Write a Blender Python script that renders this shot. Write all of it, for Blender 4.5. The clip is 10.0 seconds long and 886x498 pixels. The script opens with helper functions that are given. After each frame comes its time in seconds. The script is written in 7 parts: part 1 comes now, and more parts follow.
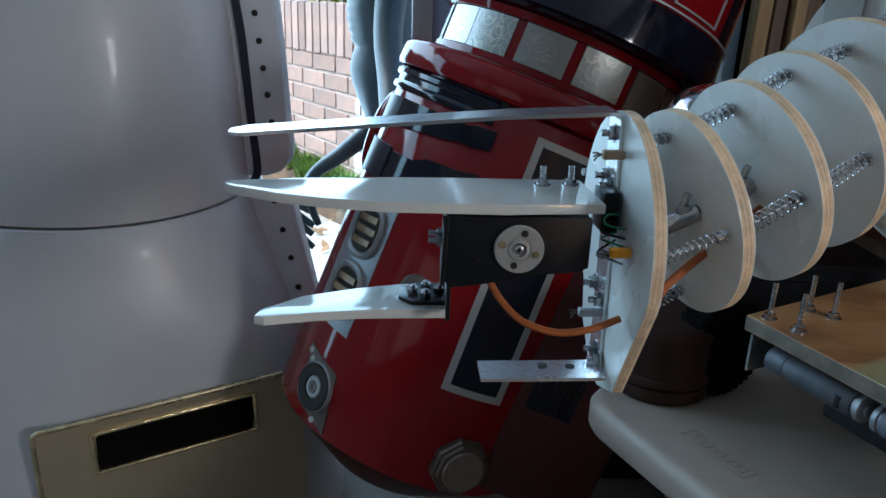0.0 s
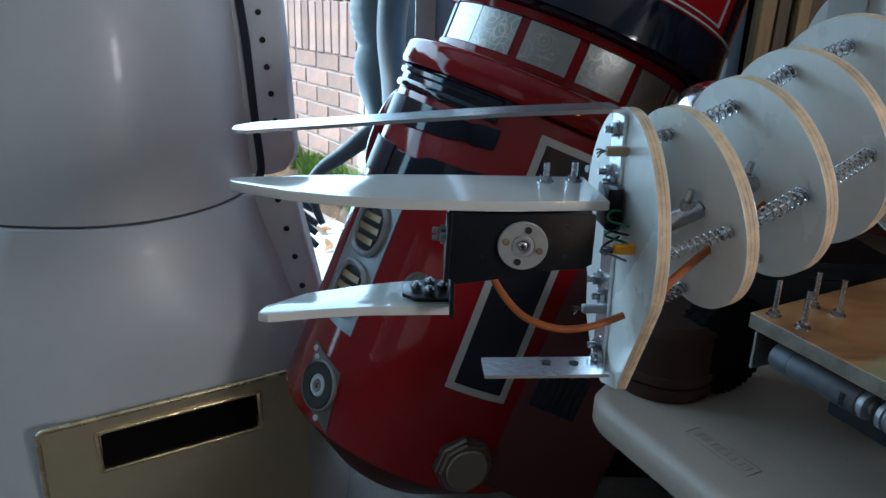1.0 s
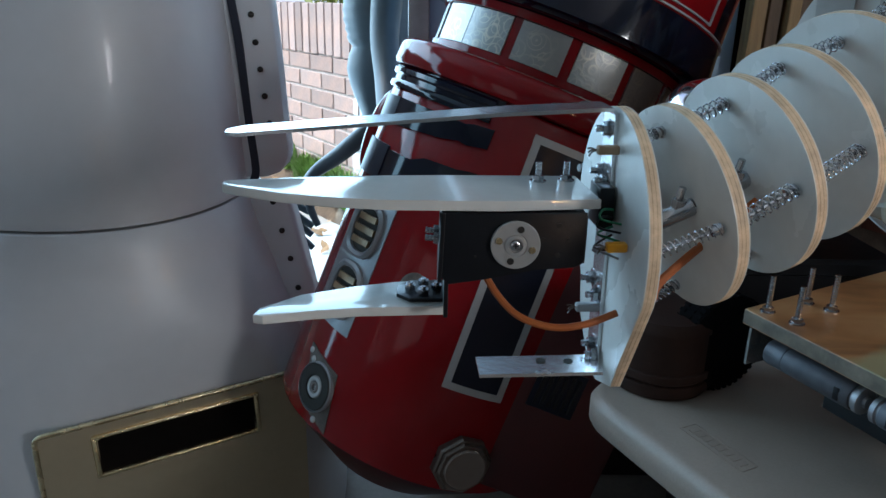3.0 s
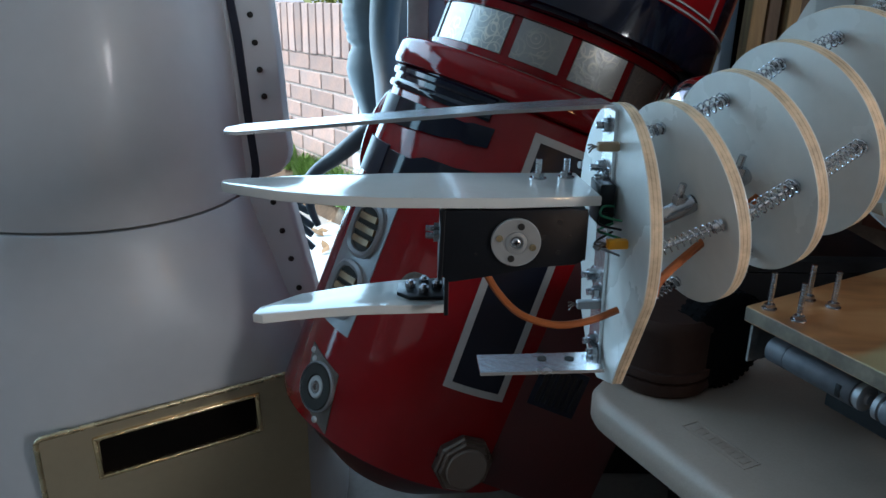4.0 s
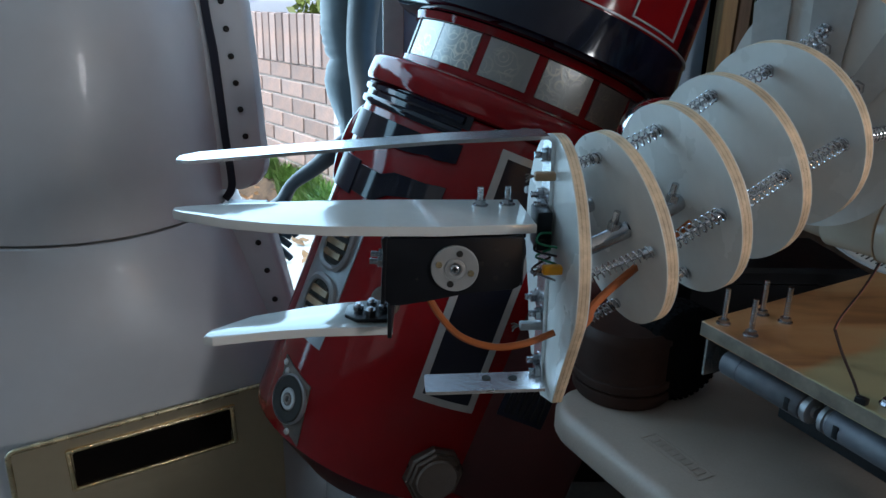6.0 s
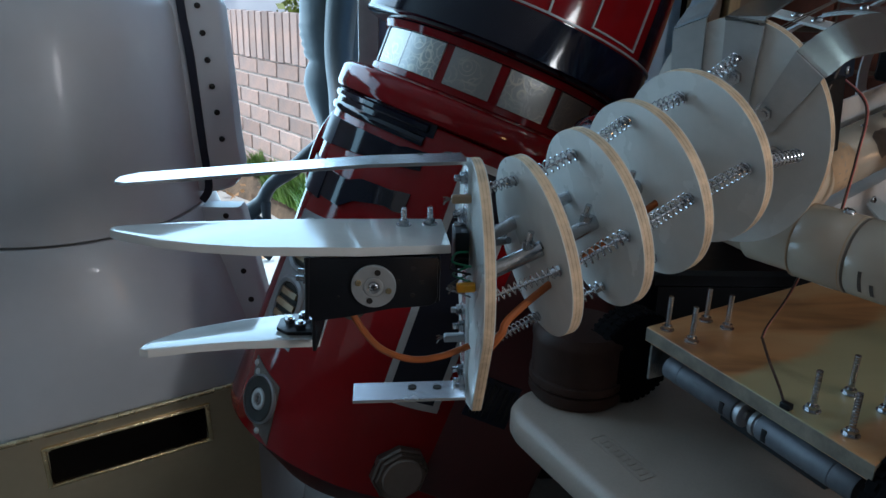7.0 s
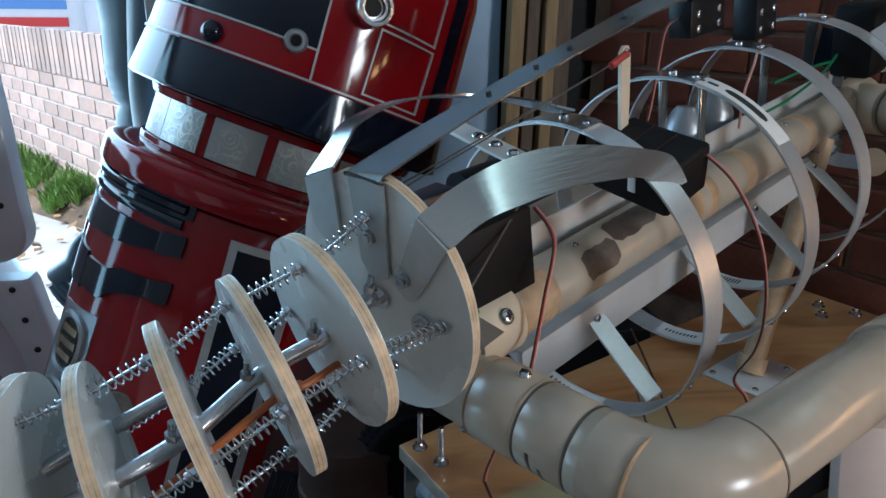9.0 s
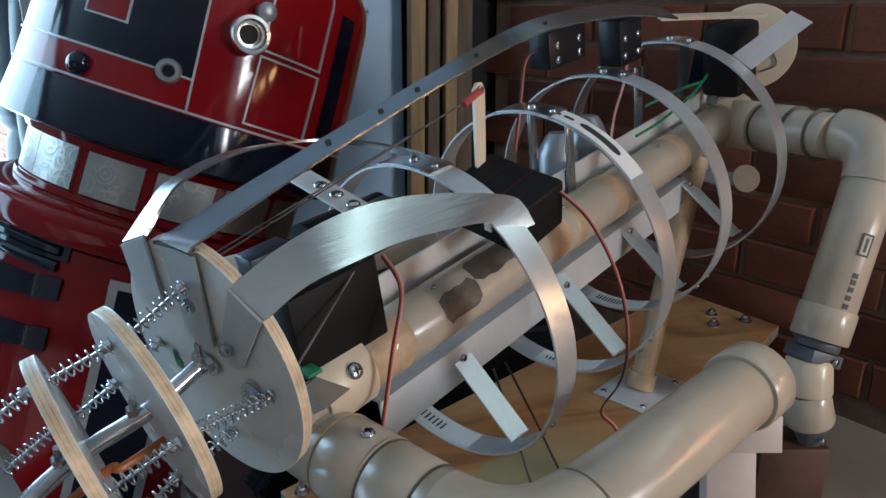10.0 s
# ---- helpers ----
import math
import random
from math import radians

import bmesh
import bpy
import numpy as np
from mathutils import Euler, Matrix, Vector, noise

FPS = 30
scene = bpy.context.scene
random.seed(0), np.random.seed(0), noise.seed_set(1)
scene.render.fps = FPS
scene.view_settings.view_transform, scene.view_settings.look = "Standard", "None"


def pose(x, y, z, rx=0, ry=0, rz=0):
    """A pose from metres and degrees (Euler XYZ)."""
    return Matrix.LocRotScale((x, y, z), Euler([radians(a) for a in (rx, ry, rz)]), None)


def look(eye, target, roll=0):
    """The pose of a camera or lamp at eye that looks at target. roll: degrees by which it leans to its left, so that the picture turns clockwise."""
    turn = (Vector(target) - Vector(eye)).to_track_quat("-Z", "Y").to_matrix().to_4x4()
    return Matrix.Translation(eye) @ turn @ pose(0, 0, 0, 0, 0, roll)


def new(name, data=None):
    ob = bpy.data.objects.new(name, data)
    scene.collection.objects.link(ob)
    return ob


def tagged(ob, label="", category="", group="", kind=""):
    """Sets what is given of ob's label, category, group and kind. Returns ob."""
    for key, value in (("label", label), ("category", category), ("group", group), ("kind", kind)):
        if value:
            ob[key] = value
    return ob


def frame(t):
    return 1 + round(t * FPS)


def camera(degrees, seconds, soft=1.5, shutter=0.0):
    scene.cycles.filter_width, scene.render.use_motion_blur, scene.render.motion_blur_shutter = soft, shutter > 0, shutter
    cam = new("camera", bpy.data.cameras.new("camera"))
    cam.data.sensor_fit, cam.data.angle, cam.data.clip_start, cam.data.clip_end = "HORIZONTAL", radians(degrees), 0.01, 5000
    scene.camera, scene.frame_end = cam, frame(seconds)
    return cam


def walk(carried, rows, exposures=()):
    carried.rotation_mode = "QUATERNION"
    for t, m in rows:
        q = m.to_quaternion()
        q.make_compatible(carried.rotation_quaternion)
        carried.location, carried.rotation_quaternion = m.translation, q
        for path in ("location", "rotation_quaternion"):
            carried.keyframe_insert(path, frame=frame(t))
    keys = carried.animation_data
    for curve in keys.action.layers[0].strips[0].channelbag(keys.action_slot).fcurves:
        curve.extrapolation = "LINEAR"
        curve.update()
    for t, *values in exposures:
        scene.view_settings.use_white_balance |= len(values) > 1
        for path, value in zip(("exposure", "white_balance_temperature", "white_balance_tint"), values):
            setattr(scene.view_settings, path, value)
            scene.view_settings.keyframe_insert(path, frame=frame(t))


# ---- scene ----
cam = camera(63.0, 10.0)
PATH = [
    (0, (0.262, 0.433, 1.142), (0.286, 2.327, 0.5), 2.0),
    (0.5, (0.261, 0.432, 1.141), (0.278, 2.326, 0.498), 2.0),
    (1, (0.262, 0.432, 1.141), (0.276, 2.326, 0.496), 1.8),
    (1.5, (0.262, 0.433, 1.14), (0.275, 2.326, 0.494), 1.3),
    (2, (0.262, 0.432, 1.139), (0.278, 2.326, 0.498), 1.3),
    (2.5, (0.263, 0.43, 1.142), (0.286, 2.324, 0.499), 1.4),
    (4, (0.264, 0.431, 1.14), (0.286, 2.325, 0.496), 0.9),
    (4.5, (0.263, 0.43, 1.142), (0.285, 2.324, 0.501), 0.9),
    (5, (0.265, 0.43, 1.143), (0.292, 2.325, 0.506), 1.0),
    (5.2, (0.266, 0.43, 1.143), (0.292, 2.324, 0.503), 1.1),
    (6.3, (0.3, 0.412, 1.162), (0.374, 2.317, 0.557), 1.1),
    (6.5, (0.307, 0.408, 1.165), (0.387, 2.317, 0.573), 1.0),
    (7, (0.332, 0.396, 1.179), (0.407, 2.29, 0.541), 1.6),
    (7.5, (0.387, 0.415, 1.203), (0.493, 2.305, 0.558), 1.1),
    (8, (0.443, 0.45, 1.231), (0.589, 2.341, 0.597), 0.8),
    (8.5, (0.494, 0.479, 1.253), (0.718, 2.359, 0.608), 0.7),
    (9, (0.532, 0.499, 1.269), (0.84, 2.368, 0.627), 0.6),
    (9.5, (0.568, 0.514, 1.279), (0.953, 2.366, 0.628), 0.3),
    (10, (0.603, 0.508, 1.299), (1.066, 2.344, 0.657), -0.3),
]
walk(cam, [(t, look(eye, target, roll)) for t, eye, target, roll in PATH], exposures=[(0, 1.54, 6450, 10), (5, 1.54, 6450, 10), (7, 1.14, 6350, 10), (8, 1.42, 6020, 6), (8.5, 1.54, 5850, 5), (9, 1.66, 6120, 8), (10, 1.86, 6450, 11)])
# ---------------------------------------------------------------- light
world = bpy.data.worlds.new("sky")
scene.world = world
world.use_nodes = True
wn = world.node_tree
bg = wn.nodes["Background"]
sky = wn.nodes.new("ShaderNodeTexSky")
sky.sky_type, sky.sun_disc = "NISHITA", False
sky.sun_elevation, sky.sun_rotation = radians(52), radians(-83)
sky.air_density, sky.dust_density = 1.0, 2.0
wn.links.new(sky.outputs[0], bg.inputs[0])
bg.inputs[1].default_value = 0.12

sun = new("sun", bpy.data.lights.new("sun", "SUN"))
sun.data.energy, sun.data.angle, sun.data.color = 2.0, radians(0.6), (0.84, 0.94, 1.0)
sun.matrix_world = look((-7.0, 3.2, 9.5), (-0.5, 4.0, 0.5))

# daylight that comes in through the open garage door
day = new("doorway_daylight", bpy.data.lights.new("doorway_daylight", "AREA"))
day.data.shape, day.data.size, day.data.size_y = "RECTANGLE", 3.0, 1.95
day.data.energy, day.data.color = 33.0, (0.40, 0.73, 1.0)
day.matrix_world = look((-1.0, 2.62, 1.25), (0.5, 0.8, 1.1))

# added fill light from the west, behind the camera; its low side window is made up
west_fill = new("west_fill_light", bpy.data.lights.new("west_fill_light", "AREA"))
west_fill.data.shape, west_fill.data.size, west_fill.data.size_y = "RECTANGLE", 3.1, 1.7
west_fill.data.energy, west_fill.data.color = 2.2, (0.97, 0.96, 1.0)
west_fill.matrix_world = look((-2.5, -1.8, 1.2), (0.5, -0.6, 1.1))
# daylight from a window in the brick wall, behind the camera too
east_light = new("window_light_east", bpy.data.lights.new("window_light_east", "AREA"))
east_light.data.shape, east_light.data.size, east_light.data.size_y = "RECTANGLE", 0.55, 0.50
east_light.data.energy, east_light.data.color = 12.8, (0.94, 0.97, 1.0)
east_light.matrix_world = look((2.60, -1.13, 1.62), (0.8, 1.0, 0.9))
# a cool tube high on the brick side wall, and a long warm tube below it
tube_light = new("wall_tube_light", bpy.data.lights.new("wall_tube_light", "AREA"))
tube_light.data.shape, tube_light.data.size, tube_light.data.size_y = "RECTANGLE", 0.75, 0.035
tube_light.data.energy, tube_light.data.color = 0.33, (0.74, 1.0, 0.97)
tube_light.matrix_world = look((1.70, 0.80, 2.10), (0.72, 0.30, 1.05))
bench = new("bench_tube_light", bpy.data.lights.new("bench_tube_light", "AREA"))
bench.data.shape, bench.data.size, bench.data.size_y = "RECTANGLE", 1.0, 0.03
bench.data.energy, bench.data.color = 1.0, (1.0, 0.55, 0.25)
bench.matrix_world = look((1.88, 0.33, 1.17), (0.99, -0.12, 1.17))


# a small warm work lamp low behind the camera
work = new("work_lamp_light", bpy.data.lights.new("work_lamp_light", "AREA"))
work.data.shape, work.data.size, work.data.size_y = "RECTANGLE", 0.16, 0.09
work.data.energy, work.data.color = 0.55, (1.0, 0.55, 0.25)
work.matrix_world = look((1.31, -1.53, 0.89), (0.6, 0.9, 1.0))


# ---------------------------------------------------------------- materials
def nodes_of(name):
    m = bpy.data.materials.new(name)
    m.use_nodes = True
    return m, m.node_tree, m.node_tree.nodes["Principled BSDF"]


def surface(name, col, rough=0.5, metal=0.0, vary=0.12, scale=6.0, fine=90.0, bump=0.05, coat=0.0, col2=None, by_object=0.0, stretch=None, spec=None, brushed=None):
    """A plain painted, plastic, wood or metal surface: blotches at one scale, grain at another, and fine relief."""
    m, nt, b = nodes_of(name)
    tc = nt.nodes.new("ShaderNodeTexCoord")
    mp = nt.nodes.new("ShaderNodeMapping")
    nt.links.new(tc.outputs["Object"], mp.inputs[0])
    if stretch:
        mp.inputs["Scale"].default_value = stretch
    if brushed is not None:  # grain drawn out along one level direction, in degrees
        mp.vector_type = "TEXTURE"
        mp.inputs["Rotation"].default_value = (0, 0, radians(brushed))
        mp.inputs["Scale"].default_value = (30, 1, 1)
    big = nt.nodes.new("ShaderNodeTexNoise")
    big.inputs["Scale"].default_value, big.inputs["Detail"].default_value = scale, 5
    small = nt.nodes.new("ShaderNodeTexNoise")
    small.inputs["Scale"].default_value, small.inputs["Detail"].default_value = fine, 4
    for n in (big, small):
        nt.links.new(mp.outputs[0], n.inputs["Vector"])
    ramp = nt.nodes.new("ShaderNodeValToRGB")
    c2 = col2 or tuple(c * (1 - 2.2 * vary) for c in col)
    ramp.color_ramp.elements[0].position, ramp.color_ramp.elements[1].position = 0.33, 0.68
    ramp.color_ramp.elements[0].color, ramp.color_ramp.elements[1].color = (*c2, 1), (*col, 1)
    nt.links.new(big.outputs["Fac"], ramp.inputs[0])
    mix = nt.nodes.new("ShaderNodeMix")
    mix.data_type, mix.blend_type = "RGBA", "MULTIPLY"
    mix.inputs[0].default_value = 0.55
    tone = nt.nodes.new("ShaderNodeValToRGB")
    tone.color_ramp.elements[0].position, tone.color_ramp.elements[1].position = 0.25, 0.75
    lo = 1 - 1.6 * vary
    tone.color_ramp.elements[0].color, tone.color_ramp.elements[1].color = (lo, lo, lo, 1), (1, 1, 1, 1)
    nt.links.new(small.outputs["Fac"], tone.inputs[0])
    nt.links.new(ramp.outputs[0], mix.inputs[6])
    nt.links.new(tone.outputs[0], mix.inputs[7])
    out = mix.outputs[2]
    if by_object:
        info = nt.nodes.new("ShaderNodeObjectInfo")
        hsv = nt.nodes.new("ShaderNodeHueSaturation")
        mr = nt.nodes.new("ShaderNodeMapRange")
        mr.inputs[3].default_value, mr.inputs[4].default_value = 1 - by_object, 1 + by_object
        nt.links.new(info.outputs["Random"], mr.inputs[0])
        nt.links.new(mr.outputs[0], hsv.inputs["Value"])
        nt.links.new(out, hsv.inputs["Color"])
        out = hsv.outputs[0]
    nt.links.new(out, b.inputs["Base Color"])
    rr = nt.nodes.new("ShaderNodeMapRange")
    rr.inputs[3].default_value, rr.inputs[4].default_value = max(0.02, rough * 0.8), min(1, rough * 1.25)
    nt.links.new(big.outputs["Fac"], rr.inputs[0])
    nt.links.new(rr.outputs[0], b.inputs["Roughness"])
    b.inputs["Metallic"].default_value = metal
    b.inputs["Coat Weight"].default_value = coat
    b.inputs["Coat Roughness"].default_value = 0.06
    if spec is not None:
        b.inputs["Specular IOR Level"].default_value = spec
    bp = nt.nodes.new("ShaderNodeBump")
    bp.inputs["Strength"].default_value, bp.inputs["Distance"].default_value = bump, 0.004
    nt.links.new(small.outputs["Fac"], bp.inputs["Height"])
    nt.links.new(bp.outputs[0], b.inputs["Normal"])
    return m


RED = surface("red gloss paint", (0.225, 0.004, 0.007), 0.09, 0, 0.10, 4, 60, 0.006, spec=0.36)
BLACK = surface("black gloss paint", (0.004, 0.006, 0.016), 0.08, 0, 0.1, 5, 80, 0.006, spec=0.40)
NAVY = surface("blue-black satin paint", (0.006, 0.009, 0.021), 0.30, 0, 0.1, 6, 90, 0.02, spec=0.28)
TRIM = surface("pale grey trim paint", (0.42, 0.43, 0.44), 0.38, 0.2, 0.08, 20, 120, 0.03)
PORTGREY = surface("dark brown-grey paint", (0.20, 0.17, 0.16), 0.35, 0.2, 0.15, 20, 90, 0.04)
GREYLEAD = surface("grey sleeved lead", (0.30, 0.31, 0.33), 0.45, 0, 0.15, 40, 200, 0.1)
DULLSILVER = surface("dull silver paint", (0.33, 0.34, 0.36), 0.36, 0.6, 0.1, 14, 90, 0.04)
ROBOWHITE = surface("glossy white moulded shell", (0.525, 0.53, 0.55), 0.42, 0, 0.05, 2.2, 30, 0.01, coat=0.10)
PANELMETAL = surface("dull pewter sheet", (0.54, 0.44, 0.30), 0.30, 0.65, 0.06, 3, 60, 0.015)
BRASS = surface("worn brass edging", (0.62, 0.50, 0.31), 0.26, 0.75, 0.16, 30, 160, 0.15)
RIMBRASS = surface("bright nicked brass", (1.0, 0.78, 0.46), 0.16, 0.95, 0.12, 45, 190, 0.5)
GASKET = surface("navy rubber gasket", (0.012, 0.014, 0.030), 0.55, 0, 0.1)
SLOTSHADE = surface("black slot shade", (0.006, 0.004, 0.003), 0.9, 0, 0.3, 9, spec=0.1)
DARKVOID = surface("dark interior lining", (0.018, 0.015, 0.012), 0.7, 0, 0.3, 9)
ALU = surface("brushed aluminium", (0.86, 0.87, 0.88), 0.24, 1.0, 0.07, 9, 260, 0.05, stretch=(1, 1, 1))
ALUFLAP = surface("dull folded aluminium", (0.52, 0.53, 0.53), 0.38, 0.6, 0.10, 14, 160, 0.03)
ALUDULL = surface("rolled aluminium", (0.45, 0.48, 0.49), 0.20, 0.88, 0.10, 30, 320, 0.05, brushed=32)
ALUHOOP = surface("hoop aluminium", (0.78, 0.79, 0.81), 0.36, 0.82, 0.08, 12, 200, 0.015)
ALUSATIN = surface("satin aluminium", (0.78, 0.79, 0.80), 0.45, 0.55, 0.06, 12, 200, 0.02)
COPPERBROWN = surface("brown lacquered metal", (0.34, 0.21, 0.11), 0.3, 0.4, 0.2, 30)
# this dark tone also carries the shade of the red robot's side housing
DARKRED = surface("dark red satin", (0.06, 0.004, 0.005), 0.35, 0, 0.15, 8)
STEEL = surface("zinc plated steel", (0.62, 0.63, 0.66), 0.22, 1.0, 0.14, 60, 300, 0.05)
CHROME = surface("bright spring steel", (0.62, 0.63, 0.66), 0.09, 1.0, 0.05, 50, 300, 0.02)
WHITEPLATE = surface("white faced plywood", (0.65, 0.655, 0.63), 0.26, 0, 0.06, 14, 120, 0.02, spec=0.4)
WHITEACRYL = surface("glossy white plastic", (0.63, 0.64, 0.62), 0.09, 0, 0.05, 14, 120, 0.006, spec=0.6)
PLYEDGE = surface("raw plywood edge", (0.84, 0.63, 0.42), 0.55, 0, 0.16, 60, 300, 0.2)
PLYLINE = surface("brown veneer line", (0.79, 0.575, 0.375), 0.7, 0, 0.25, 60, 300, 0.2)
PVC = surface("off-white pvc pipe", (0.515, 0.432, 0.343), 0.23, 0, 0.10, 7, 45, 0.03)
PVCJOINT = surface("grimy joint line", (0.20, 0.16, 0.13), 0.6, 0, 0.2, 40)
PVCTAN = surface("tan glue-stained pvc", (0.56, 0.37, 0.22), 0.42, 0, 0.18, 30, 140, 0.04)
PVCDARK = surface("grey-brown smeared pvc", (0.15, 0.12, 0.10), 0.45, 0, 0.25, 40, 160, 0.04)
CREAM = surface("cream pvc fitting", (0.66, 0.54, 0.40), 0.3, 0, 0.06, 12, 90, 0.02)
BLACKPLASTIC = surface("black plastic", (0.008, 0.009, 0.012), 0.34, 0, 0.15, 30, 200, 0.06, spec=0.3)
BLACKTAPE = surface("matt black tape", (0.009, 0.008, 0.009), 0.55, 0, 0.25, 14, 120, 0.12, spec=0.2)
RUBBER = surface("black tyre rubber", (0.006, 0.006, 0.007), 0.85, 0, 0.2, 30, 200, 0.15, spec=0.06)
BLUEPLASTIC = surface("dark blue servo case", (0.008, 0.016, 0.034), 0.3, 0, 0.1, 30)
TABLEWHITE = surface("grubby white blow-moulded plastic", (0.375, 0.30, 0.25), 0.40, 0, 0.10, 7, 320, 0.10)
ORANGECABLE = surface("orange-brown ribbon cable", (0.42, 0.11, 0.025), 0.42, 0, 0.1, 40)
REDCABLE = surface("red wire", (0.45, 0.05, 0.04), 0.4, 0, 0.1, 40)
PINKCABLE = surface("pale pink wire", (0.62, 0.32, 0.28), 0.4, 0, 0.1, 40)
BROWNCABLE = surface("dark brown wire", (0.035, 0.015, 0.012), 0.4, 0, 0.1, 40)
GREENCABLE = surface("green wire", (0.01, 0.20, 0.09), 0.35, 0, 0.1, 40)
YELLOWCAP = surface("amber resin capacitor", (1.0, 0.41, 0.02), 0.3, 0, 0.1, 60)
MOTORGREY = surface("dull grey motor can", (0.13, 0.14, 0.16), 0.5, 0.3, 0.15, 30, 120, 0.05)
BOARDEDGE = surface("dark stained board edge", (0.24, 0.20, 0.15), 0.65, 0, 0.2, 50, 220, 0.2)
BROWNPAINT = surface("dark brown plastic", (0.055, 0.029, 0.023), 0.5, 0, 0.2, 12, spec=0.2)
TIMBER = surface("planed pine", (0.42, 0.26, 0.12), 0.6, 0, 0.2, 5, 60, 0.15, stretch=(14, 14, 1))
TIMBERDARK = surface("brown weathered timber", (0.19, 0.125, 0.085), 0.7, 0, 0.25, 5, 60, 0.2, stretch=(14, 14, 1))
DOORBLUE = surface("pale blue door paint", (0.34, 0.50, 0.68), 0.45, 0, 0.06, 3, 40, 0.04)
STATUEGREY = surface("silver-grey figure paint", (0.075, 0.095, 0.105), 0.42, 0.25, 0.10, 8, 60, 0.08)
CONCRETE = surface("pale concrete", (0.46, 0.45, 0.43), 0.85, 0, 0.12, 3, 80, 0.25)
GARAGEFLOOR = surface("oil-dark garage concrete", (0.21, 0.19, 0.17), 0.8, 0, 0.2, 2, 60, 0.2)
PLASTER = surface("dingy brown-grey blockwork", (0.30, 0.29, 0.28), 0.8, 0, 0.08, 2, 40, 0.15)
CEILING = surface("white ceiling board", (0.74, 0.74, 0.74), 0.85, 0, 0.06, 2, 40, 0.1)
MORTARLIGHT = surface("pale sandy mortar", (0.50, 0.48, 0.46), 0.9, 0, 0.12, 20, 120, 0.3)
MORTARDARK = surface("grimy mortar", (0.31, 0.20, 0.14), 0.9, 0, 0.2, 20, 120, 0.3)
BRICKPINK = surface("pink-buff weathered brick", (0.47, 0.345, 0.30), 0.85, 0, 0.14, 14, 110, 0.35, col2=(0.36, 0.30, 0.285), by_object=0.22)
BRICKRED = surface("dark red-brown brick", (0.185, 0.050, 0.026), 0.8, 0, 0.2, 14, 110, 0.35, by_object=0.25)
SOIL = surface("leaf-littered soil", (0.16, 0.11, 0.07), 0.95, 0, 0.3, 12, 80, 0.5)
GRASS = surface("fresh green grass", (0.22, 0.40, 0.08), 0.6, 0, 0.25, 9, 60, 0.05)
DEADLEAF = surface("dry fallen leaf", (0.36, 0.20, 0.09), 0.7, 0, 0.2, 30)
LEAF = surface("yellow-green foliage", (0.20, 0.26, 0.03), 0.6, 0, 0.25, 3, 40, 0.05)
BARK = surface("grey bark", (0.12, 0.09, 0.07), 0.9, 0, 0.2, 10, 80, 0.4)
VANWHITE = surface("white vehicle paint", (0.75, 0.76, 0.78), 0.25, 0, 0.03, 2)
VANRED = surface("red vehicle stripe", (0.55, 0.03, 0.03), 0.3, 0, 0.05, 2)
VANBLUE = surface("blue vehicle stripe", (0.10, 0.25, 0.55), 0.3, 0, 0.05, 2)
GREENPAD = surface("green foam pad", (0.02, 0.22, 0.10), 0.6, 0, 0.1)
INK = surface("black print", (0.02, 0.02, 0.02), 0.5, 0, 0.05)
LABELWHITE = surface("white paper label", (0.75, 0.74, 0.72), 0.5, 0, 0.03)


